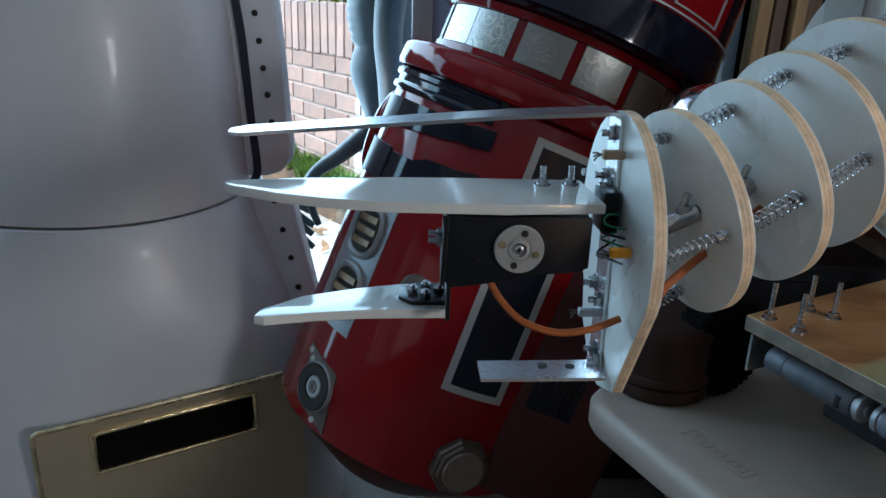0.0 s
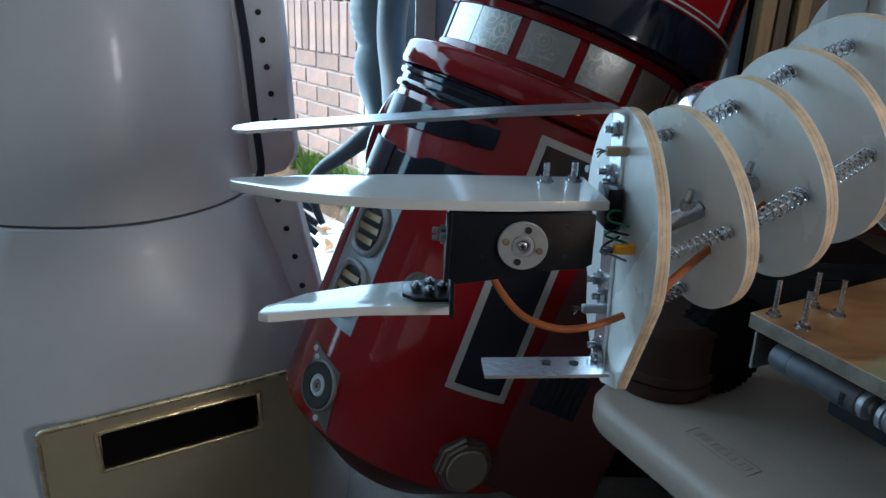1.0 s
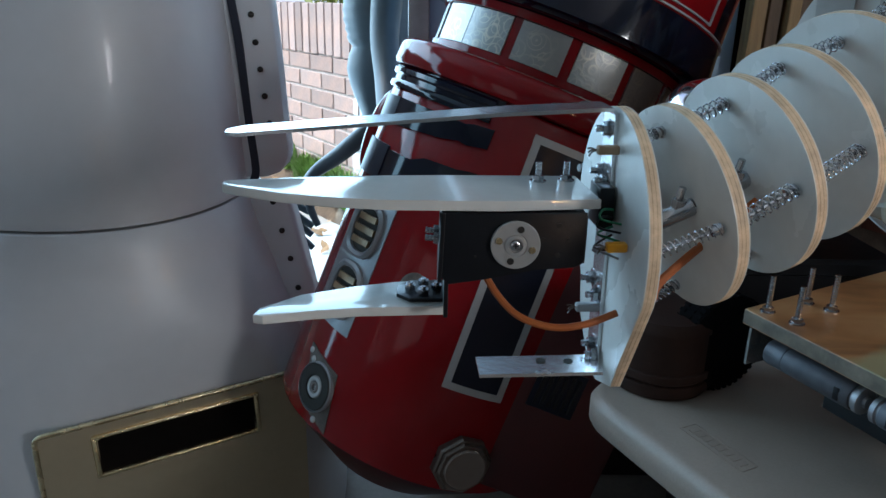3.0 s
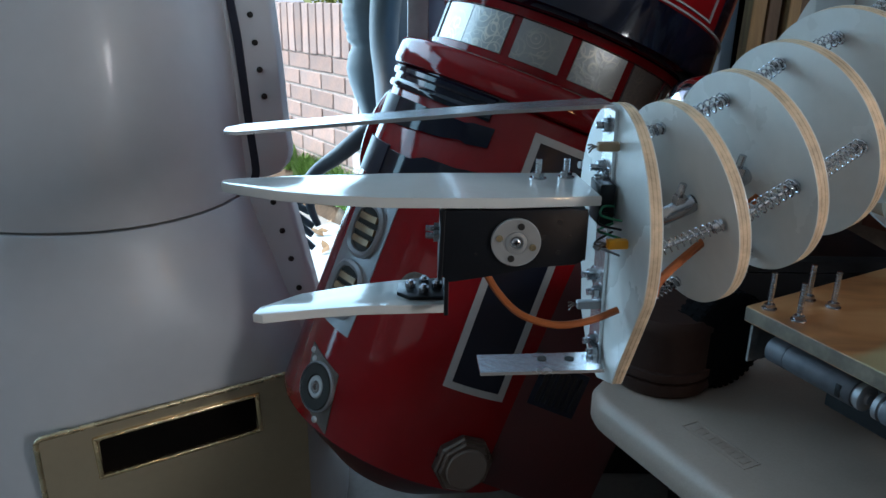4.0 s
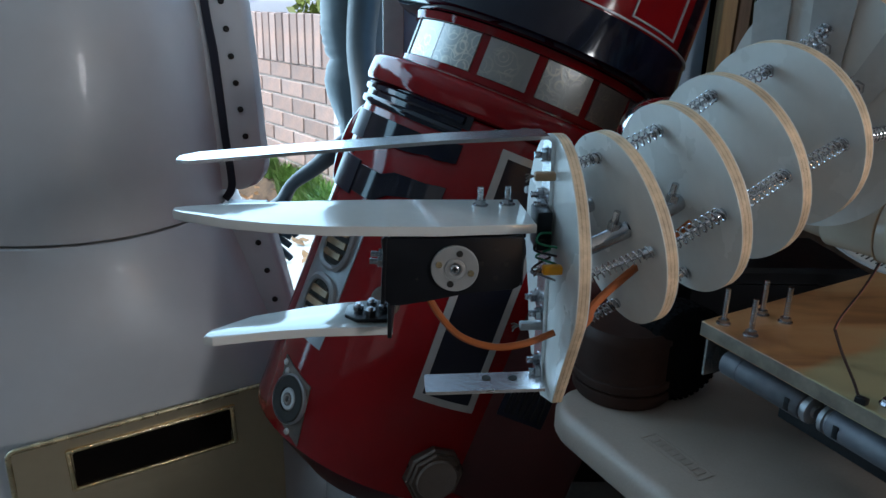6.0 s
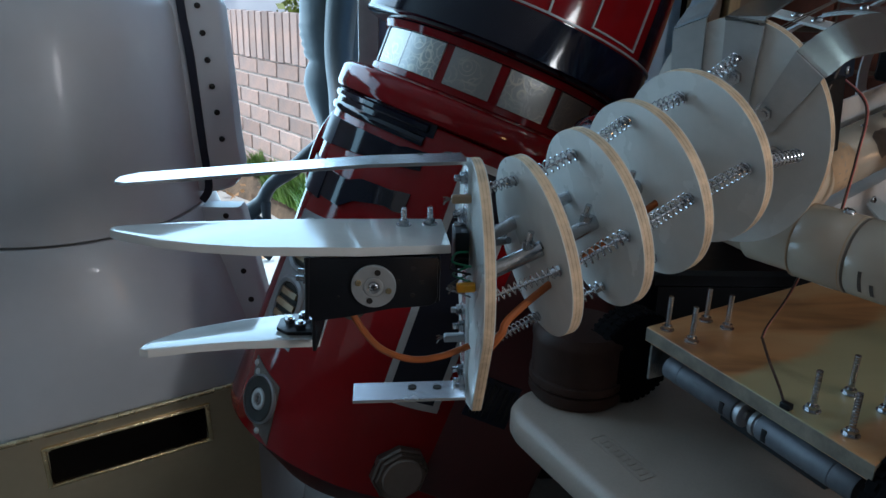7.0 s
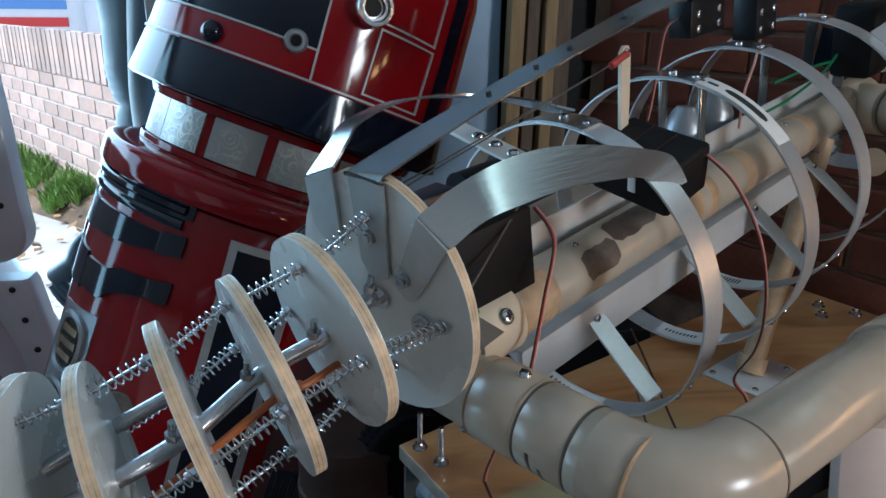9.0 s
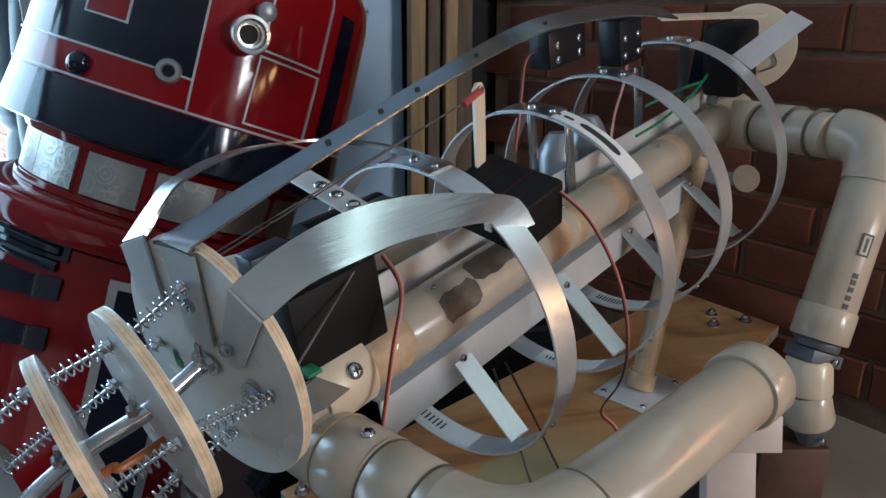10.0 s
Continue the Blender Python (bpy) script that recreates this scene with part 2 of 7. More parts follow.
def wood_board(name):
    """Pale plywood stained in cloudy orange-brown and olive patches."""
    m, nt, b = nodes_of(name)
    tc = nt.nodes.new("ShaderNodeTexCoord")
    mp = nt.nodes.new("ShaderNodeMapping")
    mp.inputs["Rotation"].default_value = (0, 0, radians(-28))
    mp.inputs["Scale"].default_value = (3.0, 12.0, 3.0)
    nt.links.new(tc.outputs["Object"], mp.inputs[0])
    n1 = nt.nodes.new("ShaderNodeTexNoise")
    n1.inputs["Scale"].default_value, n1.inputs["Detail"].default_value, n1.inputs["Distortion"].default_value = 1.6, 4, 0.9
    nt.links.new(mp.outputs[0], n1.inputs["Vector"])
    r1 = nt.nodes.new("ShaderNodeValToRGB")
    e = r1.color_ramp.elements
    e[0].position, e[0].color = 0.30, (0.20, 0.085, 0.035, 1)
    e[1].position, e[1].color = 0.66, (0.45, 0.25, 0.115, 1)
    k = e.new(0.46)
    k.color = (0.38, 0.17, 0.065, 1)
    nt.links.new(n1.outputs["Fac"], r1.inputs[0])
    # an olive wash runs across the middle of the board in one wavy band
    n2 = nt.nodes.new("ShaderNodeTexNoise")
    n2.inputs["Scale"].default_value, n2.inputs["Detail"].default_value = 9.0, 4
    nt.links.new(tc.outputs["Object"], n2.inputs["Vector"])
    across = nt.nodes.new("ShaderNodeVectorMath")
    across.operation = "DOT_PRODUCT"
    across.inputs[1].default_value = (-0.58, 0.81, 0)
    nt.links.new(tc.outputs["Object"], across.inputs[0])
    wavy = nt.nodes.new("ShaderNodeMath")
    wavy.operation = "MULTIPLY_ADD"
    wavy.inputs[1].default_value = 0.09
    nt.links.new(n2.outputs["Fac"], wavy.inputs[0])
    nt.links.new(across.outputs["Value"], wavy.inputs[2])
    lift = nt.nodes.new("ShaderNodeMath")
    lift.operation = "ADD"
    lift.inputs[1].default_value = 0.155
    nt.links.new(wavy.outputs[0], lift.inputs[0])
    r2 = nt.nodes.new("ShaderNodeValToRGB")
    along = nt.nodes.new("ShaderNodeVectorMath")
    along.operation = "DOT_PRODUCT"
    along.inputs[1].default_value = (0.81, 0.58, 0)
    nt.links.new(tc.outputs["Object"], along.inputs[0])
    fade = nt.nodes.new("ShaderNodeMapRange")
    fade.inputs[1].default_value, fade.inputs[2].default_value, fade.inputs[3].default_value, fade.inputs[4].default_value = -0.13, -0.03, 1.0, 0.15
    nt.links.new(along.outputs["Value"], fade.inputs[0])
    e2 = r2.color_ramp.elements
    e2[0].position, e2[0].color = 0.108, (0, 0, 0, 1)
    e2[1].position, e2[1].color = 0.124, (0.9, 0.9, 0.9, 1)
    for pos, v in ((0.208, 0.85), (0.222, 0.0)):
        k2 = e2.new(pos)
        k2.color = (v, v, v, 1)
    nt.links.new(lift.outputs[0], r2.inputs[0])
    mix = nt.nodes.new("ShaderNodeMix")
    mix.data_type = "RGBA"
    wash = nt.nodes.new("ShaderNodeMath")
    wash.operation = "MULTIPLY"
    nt.links.new(r2.outputs[0], wash.inputs[0])
    nt.links.new(fade.outputs[0], wash.inputs[1])
    nt.links.new(wash.outputs[0], mix.inputs[0])
    nt.links.new(r1.outputs[0], mix.inputs[6])
    mix.inputs[7].default_value = (0.31, 0.28, 0.155, 1)
    nt.links.new(mix.outputs[2], b.inputs["Base Color"])
    b.inputs["Roughness"].default_value = 0.34
    bp = nt.nodes.new("ShaderNodeBump")
    bp.inputs["Strength"].default_value, bp.inputs["Distance"].default_value = 0.1, 0.002
    nt.links.new(n1.outputs["Fac"], bp.inputs["Height"])
    nt.links.new(bp.outputs[0], b.inputs["Normal"])
    return m


def holo_foil(name):
    """Embossed reflective foil: overlapping fans of fine bright arcs on dull silver."""
    m, nt, b = nodes_of(name)
    tc = nt.nodes.new("ShaderNodeTexCoord")
    total = None
    for scale, shift, freq in ((34.0, 0.0, 30.0), (27.0, 0.37, 24.0)):
        mp = nt.nodes.new("ShaderNodeMapping")
        mp.inputs["Location"].default_value = (shift, shift * 0.6, -shift)
        v = nt.nodes.new("ShaderNodeTexVoronoi")
        v.inputs["Scale"].default_value, v.inputs["Randomness"].default_value = scale, 0.55
        nt.links.new(tc.outputs["Object"], mp.inputs[0])
        nt.links.new(mp.outputs[0], v.inputs["Vector"])
        k = nt.nodes.new("ShaderNodeMath")
        k.operation, k.inputs[1].default_value = "MULTIPLY", freq
        nt.links.new(v.outputs["Distance"], k.inputs[0])
        sn = nt.nodes.new("ShaderNodeMath")
        sn.operation = "SINE"
        nt.links.new(k.outputs[0], sn.inputs[0])
        if total is None:
            total = sn
        else:
            mx = nt.nodes.new("ShaderNodeMath")
            mx.operation = "MAXIMUM"
            nt.links.new(total.outputs[0], mx.inputs[0])
            nt.links.new(sn.outputs[0], mx.inputs[1])
            total = mx
    blot = nt.nodes.new("ShaderNodeTexNoise")
    blot.inputs["Scale"].default_value = 16
    nt.links.new(tc.outputs["Object"], blot.inputs["Vector"])
    patchy = nt.nodes.new("ShaderNodeMapRange")
    patchy.inputs[1].default_value, patchy.inputs[2].default_value = 0.40, 0.66
    nt.links.new(blot.outputs["Fac"], patchy.inputs[0])
    r = nt.nodes.new("ShaderNodeValToRGB")
    r.color_ramp.elements[0].position, r.color_ramp.elements[1].position = 0.72, 0.99
    r.color_ramp.elements[0].color, r.color_ramp.elements[1].color = (0, 0, 0, 1), (1, 1, 1, 1)
    nt.links.new(total.outputs[0], r.inputs[0])
    fac = nt.nodes.new("ShaderNodeMath")
    fac.operation = "MULTIPLY"
    nt.links.new(r.outputs[0], fac.inputs[0])
    nt.links.new(patchy.outputs[0], fac.inputs[1])
    mix = nt.nodes.new("ShaderNodeMix")
    mix.data_type = "RGBA"
    mix.inputs[6].default_value, mix.inputs[7].default_value = (0.31, 0.31, 0.30, 1), (0.56, 0.49, 0.41, 1)
    nt.links.new(fac.outputs[0], mix.inputs[0])
    nt.links.new(mix.outputs[2], b.inputs["Base Color"])
    b.inputs["Metallic"].default_value, b.inputs["Roughness"].default_value = 0.85, 0.36
    bp = nt.nodes.new("ShaderNodeBump")
    bp.inputs["Strength"].default_value, bp.inputs["Distance"].default_value = 0.06, 0.002
    nt.links.new(total.outputs[0], bp.inputs["Height"])
    nt.links.new(bp.outputs[0], b.inputs["Normal"])
    return m


BOARD = wood_board("stained plywood")
FOIL = holo_foil("embossed silver foil")


# ---------------------------------------------------------------- building helpers
def thing(name, at, label, category, group="", kind=""):
    ob = new(name)
    ob.empty_display_size = 0.02
    ob.location = at
    return tagged(ob, label, category, group, kind)


def base_of(ob):
    p = Vector((0, 0, 0))
    while ob is not None:
        p += ob.location
        ob = ob.parent
    return p


def finish(bm, name, mats, smooth=40):
    bmesh.ops.recalc_face_normals(bm, faces=bm.faces)
    me = bpy.data.meshes.new(name)
    bm.to_mesh(me)
    bm.free()
    for m in mats if isinstance(mats, (list, tuple)) else [mats]:
        me.materials.append(m)
    if smooth:
        me.shade_smooth()
        me.set_sharp_from_angle(angle=radians(smooth))
    return me


def part(name, bm, mats, parent, label="", smooth=40):
    """One mesh object under a thing or a part; the bmesh is in world coordinates."""
    off = base_of(parent)
    bmesh.ops.translate(bm, vec=-off, verts=bm.verts)
    ob = new(name, finish(bm, name, mats, smooth))
    ob.parent = parent
    if label:
        ob["label"] = label
    return ob


def solo(name, bm, mats, label, category, group="", kind="", smooth=40, at=None):
    """A thing that is one mesh."""
    if at is None:
        lo = [min(v.co[i] for v in bm.verts) for i in range(3)]
        hi = [max(v.co[i] for v in bm.verts) for i in range(3)]
        at = Vector(((lo[0] + hi[0]) / 2, (lo[1] + hi[1]) / 2, lo[2]))
    bmesh.ops.translate(bm, vec=-Vector(at), verts=bm.verts)
    ob = new(name, finish(bm, name, mats, smooth))
    ob.location = at
    return tagged(ob, label, category, group, kind)


def axes(n, up=(0, 0, 1)):
    """Right, up and ahead of a frame whose ahead is n."""
    n = Vector(n).normalized()
    u = Vector(up) - n * n.dot(Vector(up))
    if u.length < 1e-4:
        u = Vector((1, 0, 0)) - n * n.x
    u.normalize()
    return u.cross(n).normalized(), u, n


def place(p, right, up, ahead):
    m = Matrix.Identity(4)
    for i in range(3):
        m[i][0], m[i][1], m[i][2], m[i][3] = right[i], up[i], ahead[i], p[i]
    return m


def add_box(bm, size, m=Matrix.Identity(4), bevel=0.0, seg=2, mat=0):
    r = bmesh.ops.create_cube(bm, size=1.0, matrix=m @ Matrix.Diagonal((*size, 1)))
    fs = {f for v in r["verts"] for f in v.link_faces}
    if bevel:
        es = list({e for v in r["verts"] for e in v.link_edges})
        b = bmesh.ops.bevel(bm, geom=es, offset=bevel, segments=seg, affect="EDGES", profile=0.5)
        fs = {f for f in fs if f.is_valid} | set(b["faces"])
    for f in fs:
        f.material_index = mat
    return bm


def add_cyl(bm, p0, p1, r0, r1=None, seg=24, caps=True, mat=0):
    p0, p1 = Vector(p0), Vector(p1)
    d = p1 - p0
    m = Matrix.Translation((p0 + p1) / 2) @ d.to_track_quat("Z", "Y").to_matrix().to_4x4()
    r = bmesh.ops.create_cone(bm, cap_ends=caps, segments=seg, radius1=r0, radius2=r0 if r1 is None else r1, depth=d.length, matrix=m)
    for f in {f for v in r["verts"] for f in v.link_faces}:
        f.material_index = mat
    return bm


def add_rings(bm, rings, closed=True, caps=True, mat=0, loop=False):
    """Skin a list of rings of points."""
    vs = [[bm.verts.new(p) for p in ring] for ring in rings]
    n = len(vs[0])
    pairs = list(zip(vs, vs[1:])) + ([(vs[-1], vs[0])] if loop else [])
    for a, b in pairs:
        for i in range(n if closed else n - 1):
            j = (i + 1) % n
            f = bm.faces.new((a[i], a[j], b[j], b[i]))
            f.material_index = mat
    if caps and closed and not loop:
        bm.faces.new(vs[0][::-1]).material_index = mat
        bm.faces.new(vs[-1]).material_index = mat
    return bm


def add_tube(bm, pts, r, seg=10, mat=0, caps=True, loop=False):
    """A round tube along points."""
    pts = [Vector(p) for p in pts]
    rings = []
    n = len(pts)
    last = None
    for i, p in enumerate(pts):
        if loop:
            d = pts[(i + 1) % n] - pts[i - 1]
        else:
            d = pts[min(i + 1, n - 1)] - pts[max(i - 1, 0)]
        d.normalize()
        if last is None:
            last = axes(d)[0] if abs(d.z) < 0.95 else Vector((1, 0, 0))
        a = last - d * last.dot(d)
        a.normalize()
        last = a
        b = d.cross(a)
        rr = r[i] if isinstance(r, (list, tuple)) else r
        rings.append([p + a * (rr * math.cos(t)) + b * (rr * math.sin(t)) for t in (2 * math.pi * k / seg for k in range(seg))])
    return add_rings(bm, rings, caps=caps, mat=mat, loop=loop)


def spline(pts, k=6):
    """Catmull-Rom points through pts."""
    pts = [Vector(p) for p in pts]
    out = []
    for i in range(len(pts) - 1):
        p0, p1, p2, p3 = pts[max(i - 1, 0)], pts[i], pts[i + 1], pts[min(i + 2, len(pts) - 1)]
        for j in range(k):
            t = j / k
            out.append(0.5 * ((2 * p1) + (p2 - p0) * t + (2 * p0 - 5 * p1 + 4 * p2 - p3) * t * t + (3 * p1 - p0 - 3 * p2 + p3) * t ** 3))
    out.append(pts[-1])
    return out


def add_strip(bm, pts, wide, half, thick, mat=0, loop=False):
    """A flat metal strip along pts; wide: the direction across it, a vector or one a point."""
    pts = [Vector(p) for p in pts]
    n = len(pts)
    rings = []
    for i, p in enumerate(pts):
        d = (pts[(i + 1) % n] - pts[i - 1]) if loop else (pts[min(i + 1, n - 1)] - pts[max(i - 1, 0)])
        d.normalize()
        w = Vector(wide[i]) if isinstance(wide, list) else Vector(wide)
        w = (w - d * w.dot(d)).normalized()
        t = d.cross(w) * (thick / 2)
        h = half[i] if isinstance(half, (list, tuple)) else half
        rings.append([p + w * h + t, p - w * h + t, p - w * h - t, p + w * h - t])
    return add_rings(bm, rings, mat=mat, loop=loop)


def add_plate(bm, outline, m, thick, mat=0, edge_mat=None, bevel=0.0):
    """A flat plate: outline in the local x, y of m, thickness along local z (0 to thick)."""
    bot = [bm.verts.new(m @ Vector((x, y, 0))) for x, y in outline]
    top = [bm.verts.new(m @ Vector((x, y, thick))) for x, y in outline]
    f1, f2 = bm.faces.new(bot[::-1]), bm.faces.new(top)
    f1.material_index = f2.material_index = mat
    n = len(bot)
    for i in range(n):
        j = (i + 1) % n
        bm.faces.new((bot[i], bot[j], top[j], top[i])).material_index = mat if edge_mat is None else edge_mat
    if bevel:
        es = [e for f in (f1, f2) for e in f.edges]
        bmesh.ops.bevel(bm, geom=es, offset=bevel, segments=2, affect="EDGES", profile=0.5)
    return bm


def circle(r, n=64, cx=0.0, cy=0.0):
    return [(cx + r * math.cos(2 * math.pi * i / n), cy + r * math.sin(2 * math.pi * i / n)) for i in range(n)]


def add_hex(bm, p, n, r, h, mat=0):
    add_cyl(bm, Vector(p), Vector(p) + Vector(n).normalized() * h, r, seg=6, mat=mat)
    return bm


def lathe(bm, prof, m, seg=96, mat=0):
    """Turn a profile of (radius, height) round the local z of m."""
    rings = [[m @ Vector((r * math.cos(a), r * math.sin(a), h)) for a in (2 * math.pi * k / seg for k in range(seg))] for r, h in prof]
    return add_rings(bm, rings, mat=mat)


def bolt(parent, p, n, r, length, name="bolt", nut=True, washer=True, mat=None):
    """A threaded stud or bolt: shank with ridges, a hexagon nut and a washer at the foot."""
    p, n = Vector(p), Vector(n).normalized()
    bm = bmesh.new()
    turns = max(3, int(length / (r * 0.9)))
    pts = []
    rings = []
    a, b, _ = axes(n)
    for i in range(turns * 2 + 1):
        rr = r * (1.0 if i % 2 else 0.93)
        q = p + n * (length * i / (turns * 2))
        rings.append([q + a * (rr * math.cos(t)) + b * (rr * math.sin(t)) for t in (2 * math.pi * k / 10 for k in range(10))])
    add_rings(bm, rings)
    ob = part(name, bm, mat or STEEL, parent, smooth=0)
    if nut:
        bm = bmesh.new()
        add_hex(bm, p + n * r * 0.35, n, r * 1.9, r * 1.5)
        part("nut", bm, mat or STEEL, ob, smooth=0)
    if washer:
        bm = bmesh.new()
        add_cyl(bm, p, p + n * r * 0.35, r * 2.6, seg=18)
        part("washer", bm, mat or STEEL, ob)
    return ob


def screw_head(parent, p, n, r, name="screw", mat=None, bar=True):
    """A domed screw head with a cross slot."""
    p, n = Vector(p), Vector(n).normalized()
    a, b, n = axes(n)
    bm = bmesh.new()
    rings = []
    for rr, h in ((1.0, 0.0), (1.0, 0.22), (0.82, 0.48), (0.45, 0.62), (0.2, 0.6)):
        rings.append([p + n * (h * r) + a * (rr * r * math.cos(t)) + b * (rr * r * math.sin(t)) for t in (2 * math.pi * k / 14 for k in range(14))])
    add_rings(bm, rings)
    ob = part(name, bm, mat or STEEL, parent)
    if bar:
        bm = bmesh.new()
        add_box(bm, (1.0 * r, 0.2 * r, 0.1 * r), place(p + n * (0.62 * r), a, b, n))
        add_box(bm, (0.2 * r, 1.0 * r, 0.1 * r), place(p + n * (0.63 * r), a, b, n))
        part("slot", bm, BLACKPLASTIC, ob, smooth=0)
    return ob


# ---------------------------------------------------------------- the garage
FLOOR = -0.04
U, W = Vector((0.46, -0.888, 0)), Vector((0.888, 0.46, 0))  # along the side wall, and towards it


def wall_slab(name, p0, p1, z0, z1, thick, mat, label, category="wall"):
    p0, p1 = Vector((*p0, 0)), Vector((*p1, 0))
    d = (p1 - p0)
    n = Vector((-d.y, d.x, 0)).normalized()
    bm = bmesh.new()
    c = (p0 + p1) / 2 + n * thick / 2
    add_box(bm, (d.length, thick, z1 - z0), place(Vector((c.x, c.y, (z0 + z1) / 2)), d.normalized(), n, Vector((0, 0, 1))))
    return solo(name, bm, mat, label, category, kind="structure", smooth=0)


bm = bmesh.new()
add_box(bm, (6.4, 6.35, 0.12), Matrix.Translation((0.2, -0.575, FLOOR - 0.06)))
solo("floor", bm, GARAGEFLOOR, "dusty grey concrete garage floor", "floor", kind="structure", smooth=0)
bm = bmesh.new()
add_box(bm, (6.4, 6.0, 0.1), Matrix.Translation((0.2, -0.75, 2.46)))
solo("ceiling", bm, CEILING, "plain white garage ceiling boards", "ceiling", kind="structure", smooth=0)
wall_slab("wall_west", (-2.6, -3.6), (-2.6, -3.4), FLOOR, 2.41, 0.2, PLASTER, "dingy brown-grey garage side wall")
wall_slab("wall_west_2", (-2.6, -0.2), (-2.6, 2.2), FLOOR, 2.41, 0.2, PLASTER, "dingy brown-grey garage side wall")
wall_slab("wall_west_sill", (-2.6, -3.4), (-2.6, -0.2), FLOOR, 0.3, 0.2, PLASTER, "dingy brown-grey wall under the window")
wall_slab("wall_west_head", (-2.6, -3.4), (-2.6, -0.2), 2.1, 2.41, 0.2, PLASTER, "dingy brown-grey wall over the window")
# unseen window frame, added to hold the west fill light
win = thing("fill_window", (-2.62, -1.8, 0.3), "added white window frame, unseen, round the west fill light", "window", kind="structure")
for nm, cy, cz, sy, sz in (("window_frame", -3.38, 1.2, 0.04, 1.8), ("window_frame", -0.22, 1.2, 0.04, 1.8), ("window_frame", -1.8, 1.2, 0.04, 1.8), ("window_frame", -1.8, 2.08, 3.2, 0.04), ("window_sill", -1.8, 0.32, 3.2, 0.04)):
    bm = bmesh.new()
    add_box(bm, (0.06, sy, sz), Matrix.Translation((-2.64, cy, cz)), 0.003)
    part(nm, bm, VANWHITE, win)
# sheet that keeps sky light out of the added window
bm = bmesh.new()
add_box(bm, (0.012, 3.12, 1.72), Matrix.Translation((-2.58, -1.8, 1.2)))
part("blind", bm, LABELWHITE, win, "added white sheet closing off the sky behind the fill light", smooth=0)
wall_slab("wall_south", (3.3, -3.6), (-2.8, -3.6), FLOOR, 2.41, 0.2, PLASTER, "dingy brown-grey garage back wall")
wall_slab("wall_lintel", (0.95, 2.12), (-2.6, 2.12), 2.06, 2.41, -0.12, PLASTER, "beam over the open garage door")
wall_slab("wall_pier", (-2.2, 2.12), (-2.6, 2.12), FLOOR, 2.06, -0.12, PLASTER, "painted pier beside the open garage door")

# inner side wall of dark brick
CORNER = Vector((1.485, 1.325, 0)) - U * 0.82
side_len = 5.6
bm = bmesh.new()
c = CORNER + U * side_len / 2 + W * (0.11 + 0.008)
add_box(bm, (side_len, 0.22, 1.86), place(Vector((c.x, c.y, FLOOR + 0.93)), U, W, Vector((0, 0, 1))))
wall_east = solo("wall_east", bm, MORTARDARK, "dark red-brown brick side wall of the garage", "wall", kind="structure", smooth=0)

bm = bmesh.new()
add_box(bm, (side_len, 0.22, 0.59), place(Vector((c.x, c.y, 2.115)), U, W, Vector((0, 0, 1))))
solo("wall_east_upper", bm, CEILING, "white painted boards above the brick side wall", "wall", kind="structure", smooth=0)

# plain window in the side wall, behind the camera's back
win = thing("window_2", (2.70, -1.08, 1.33), "white framed window in the brick side wall", "window", kind="structure")
for nm, along, cz, sa, sz in (("window_frame", -0.305, 1.62, 0.04, 0.58), ("window_frame", 0.305, 1.62, 0.04, 0.58), ("window_frame", 0.0, 1.89, 0.57, 0.04), ("window_sill", 0.0, 1.35, 0.57, 0.04)):
    bm = bmesh.new()
    q = Vector((2.70, -1.08, cz)) + U * along - W * 0.012
    add_box(bm, (sa, 0.05, sz), place(q, U, W, Vector((0, 0, 1))), 0.003)
    part(nm, bm, VANWHITE, win)
# blue-grey door leaf that stands folded back, and timber beside it
door = thing("door_1", (0.56, 2.08, FLOOR), "pale blue panel door leaf folded back, with round screw heads", "door", kind="structure")
bm = bmesh.new()
add_box(bm, (0.70, 0.035, 2.02), Matrix.Translation((0.558, 2.075, FLOOR + 1.02)), 0.004)
part("leaf", bm, DOORBLUE, door)
bm = bmesh.new()
add_box(bm, (0.62, 0.012, 0.84), Matrix.Translation((0.575, 2.051, FLOOR + 0.43)), 0.002)
part("kick_board", bm, BLACKTAPE, door, "black lower board")
bm = bmesh.new()
add_box(bm, (0.045, 0.055, 2.02), Matrix.Translation((0.222, 2.062, FLOOR + 1.02)), 0.004)
part("edge_strip", bm, TRIM, door)
for x, z in ((0.835, 1.285), (0.80, 1.135), (0.835, 0.9), (0.80, 1.55)):
    screw_head(door, (x, 2.057, z), (0, -1, 0), 0.008, mat=DOORBLUE)
for i, (x, y, w, mat, lab, lean) in enumerate((
        (0.925, 2.02, 0.030, TIMBER, "long planed pine batten leaning beside the door", 0.02),
        (0.962, 2.03, 0.026, TIMBERDARK, "long dark weathered batten leaning beside the door", 0.015),
        (0.995, 2.01, 0.024, TIMBER, "long planed pine batten leaning beside the door", 0.012),
        (1.030, 2.03, 0.034, TIMBERDARK, "long dark weathered batten leaning beside the door", 0.0))):
    bm = bmesh.new()
    add_box(bm, (w, 0.045, 2.1), Matrix.Translation((x, y, FLOOR + 1.05)) @ Matrix.Rotation(lean, 4, "Y"), 0.002)
    solo("timber_batten", bm, mat, lab, "timber", "battens beside the door", smooth=0)
bm = bmesh.new()
add_box(bm, (0.30, 0.05, 2.42), Matrix.Translation((1.01, 2.10, FLOOR + 1.215)))
solo("door_frame", bm, BLACKTAPE, "black painted door post in the corner", "door frame", kind="structure", smooth=0)

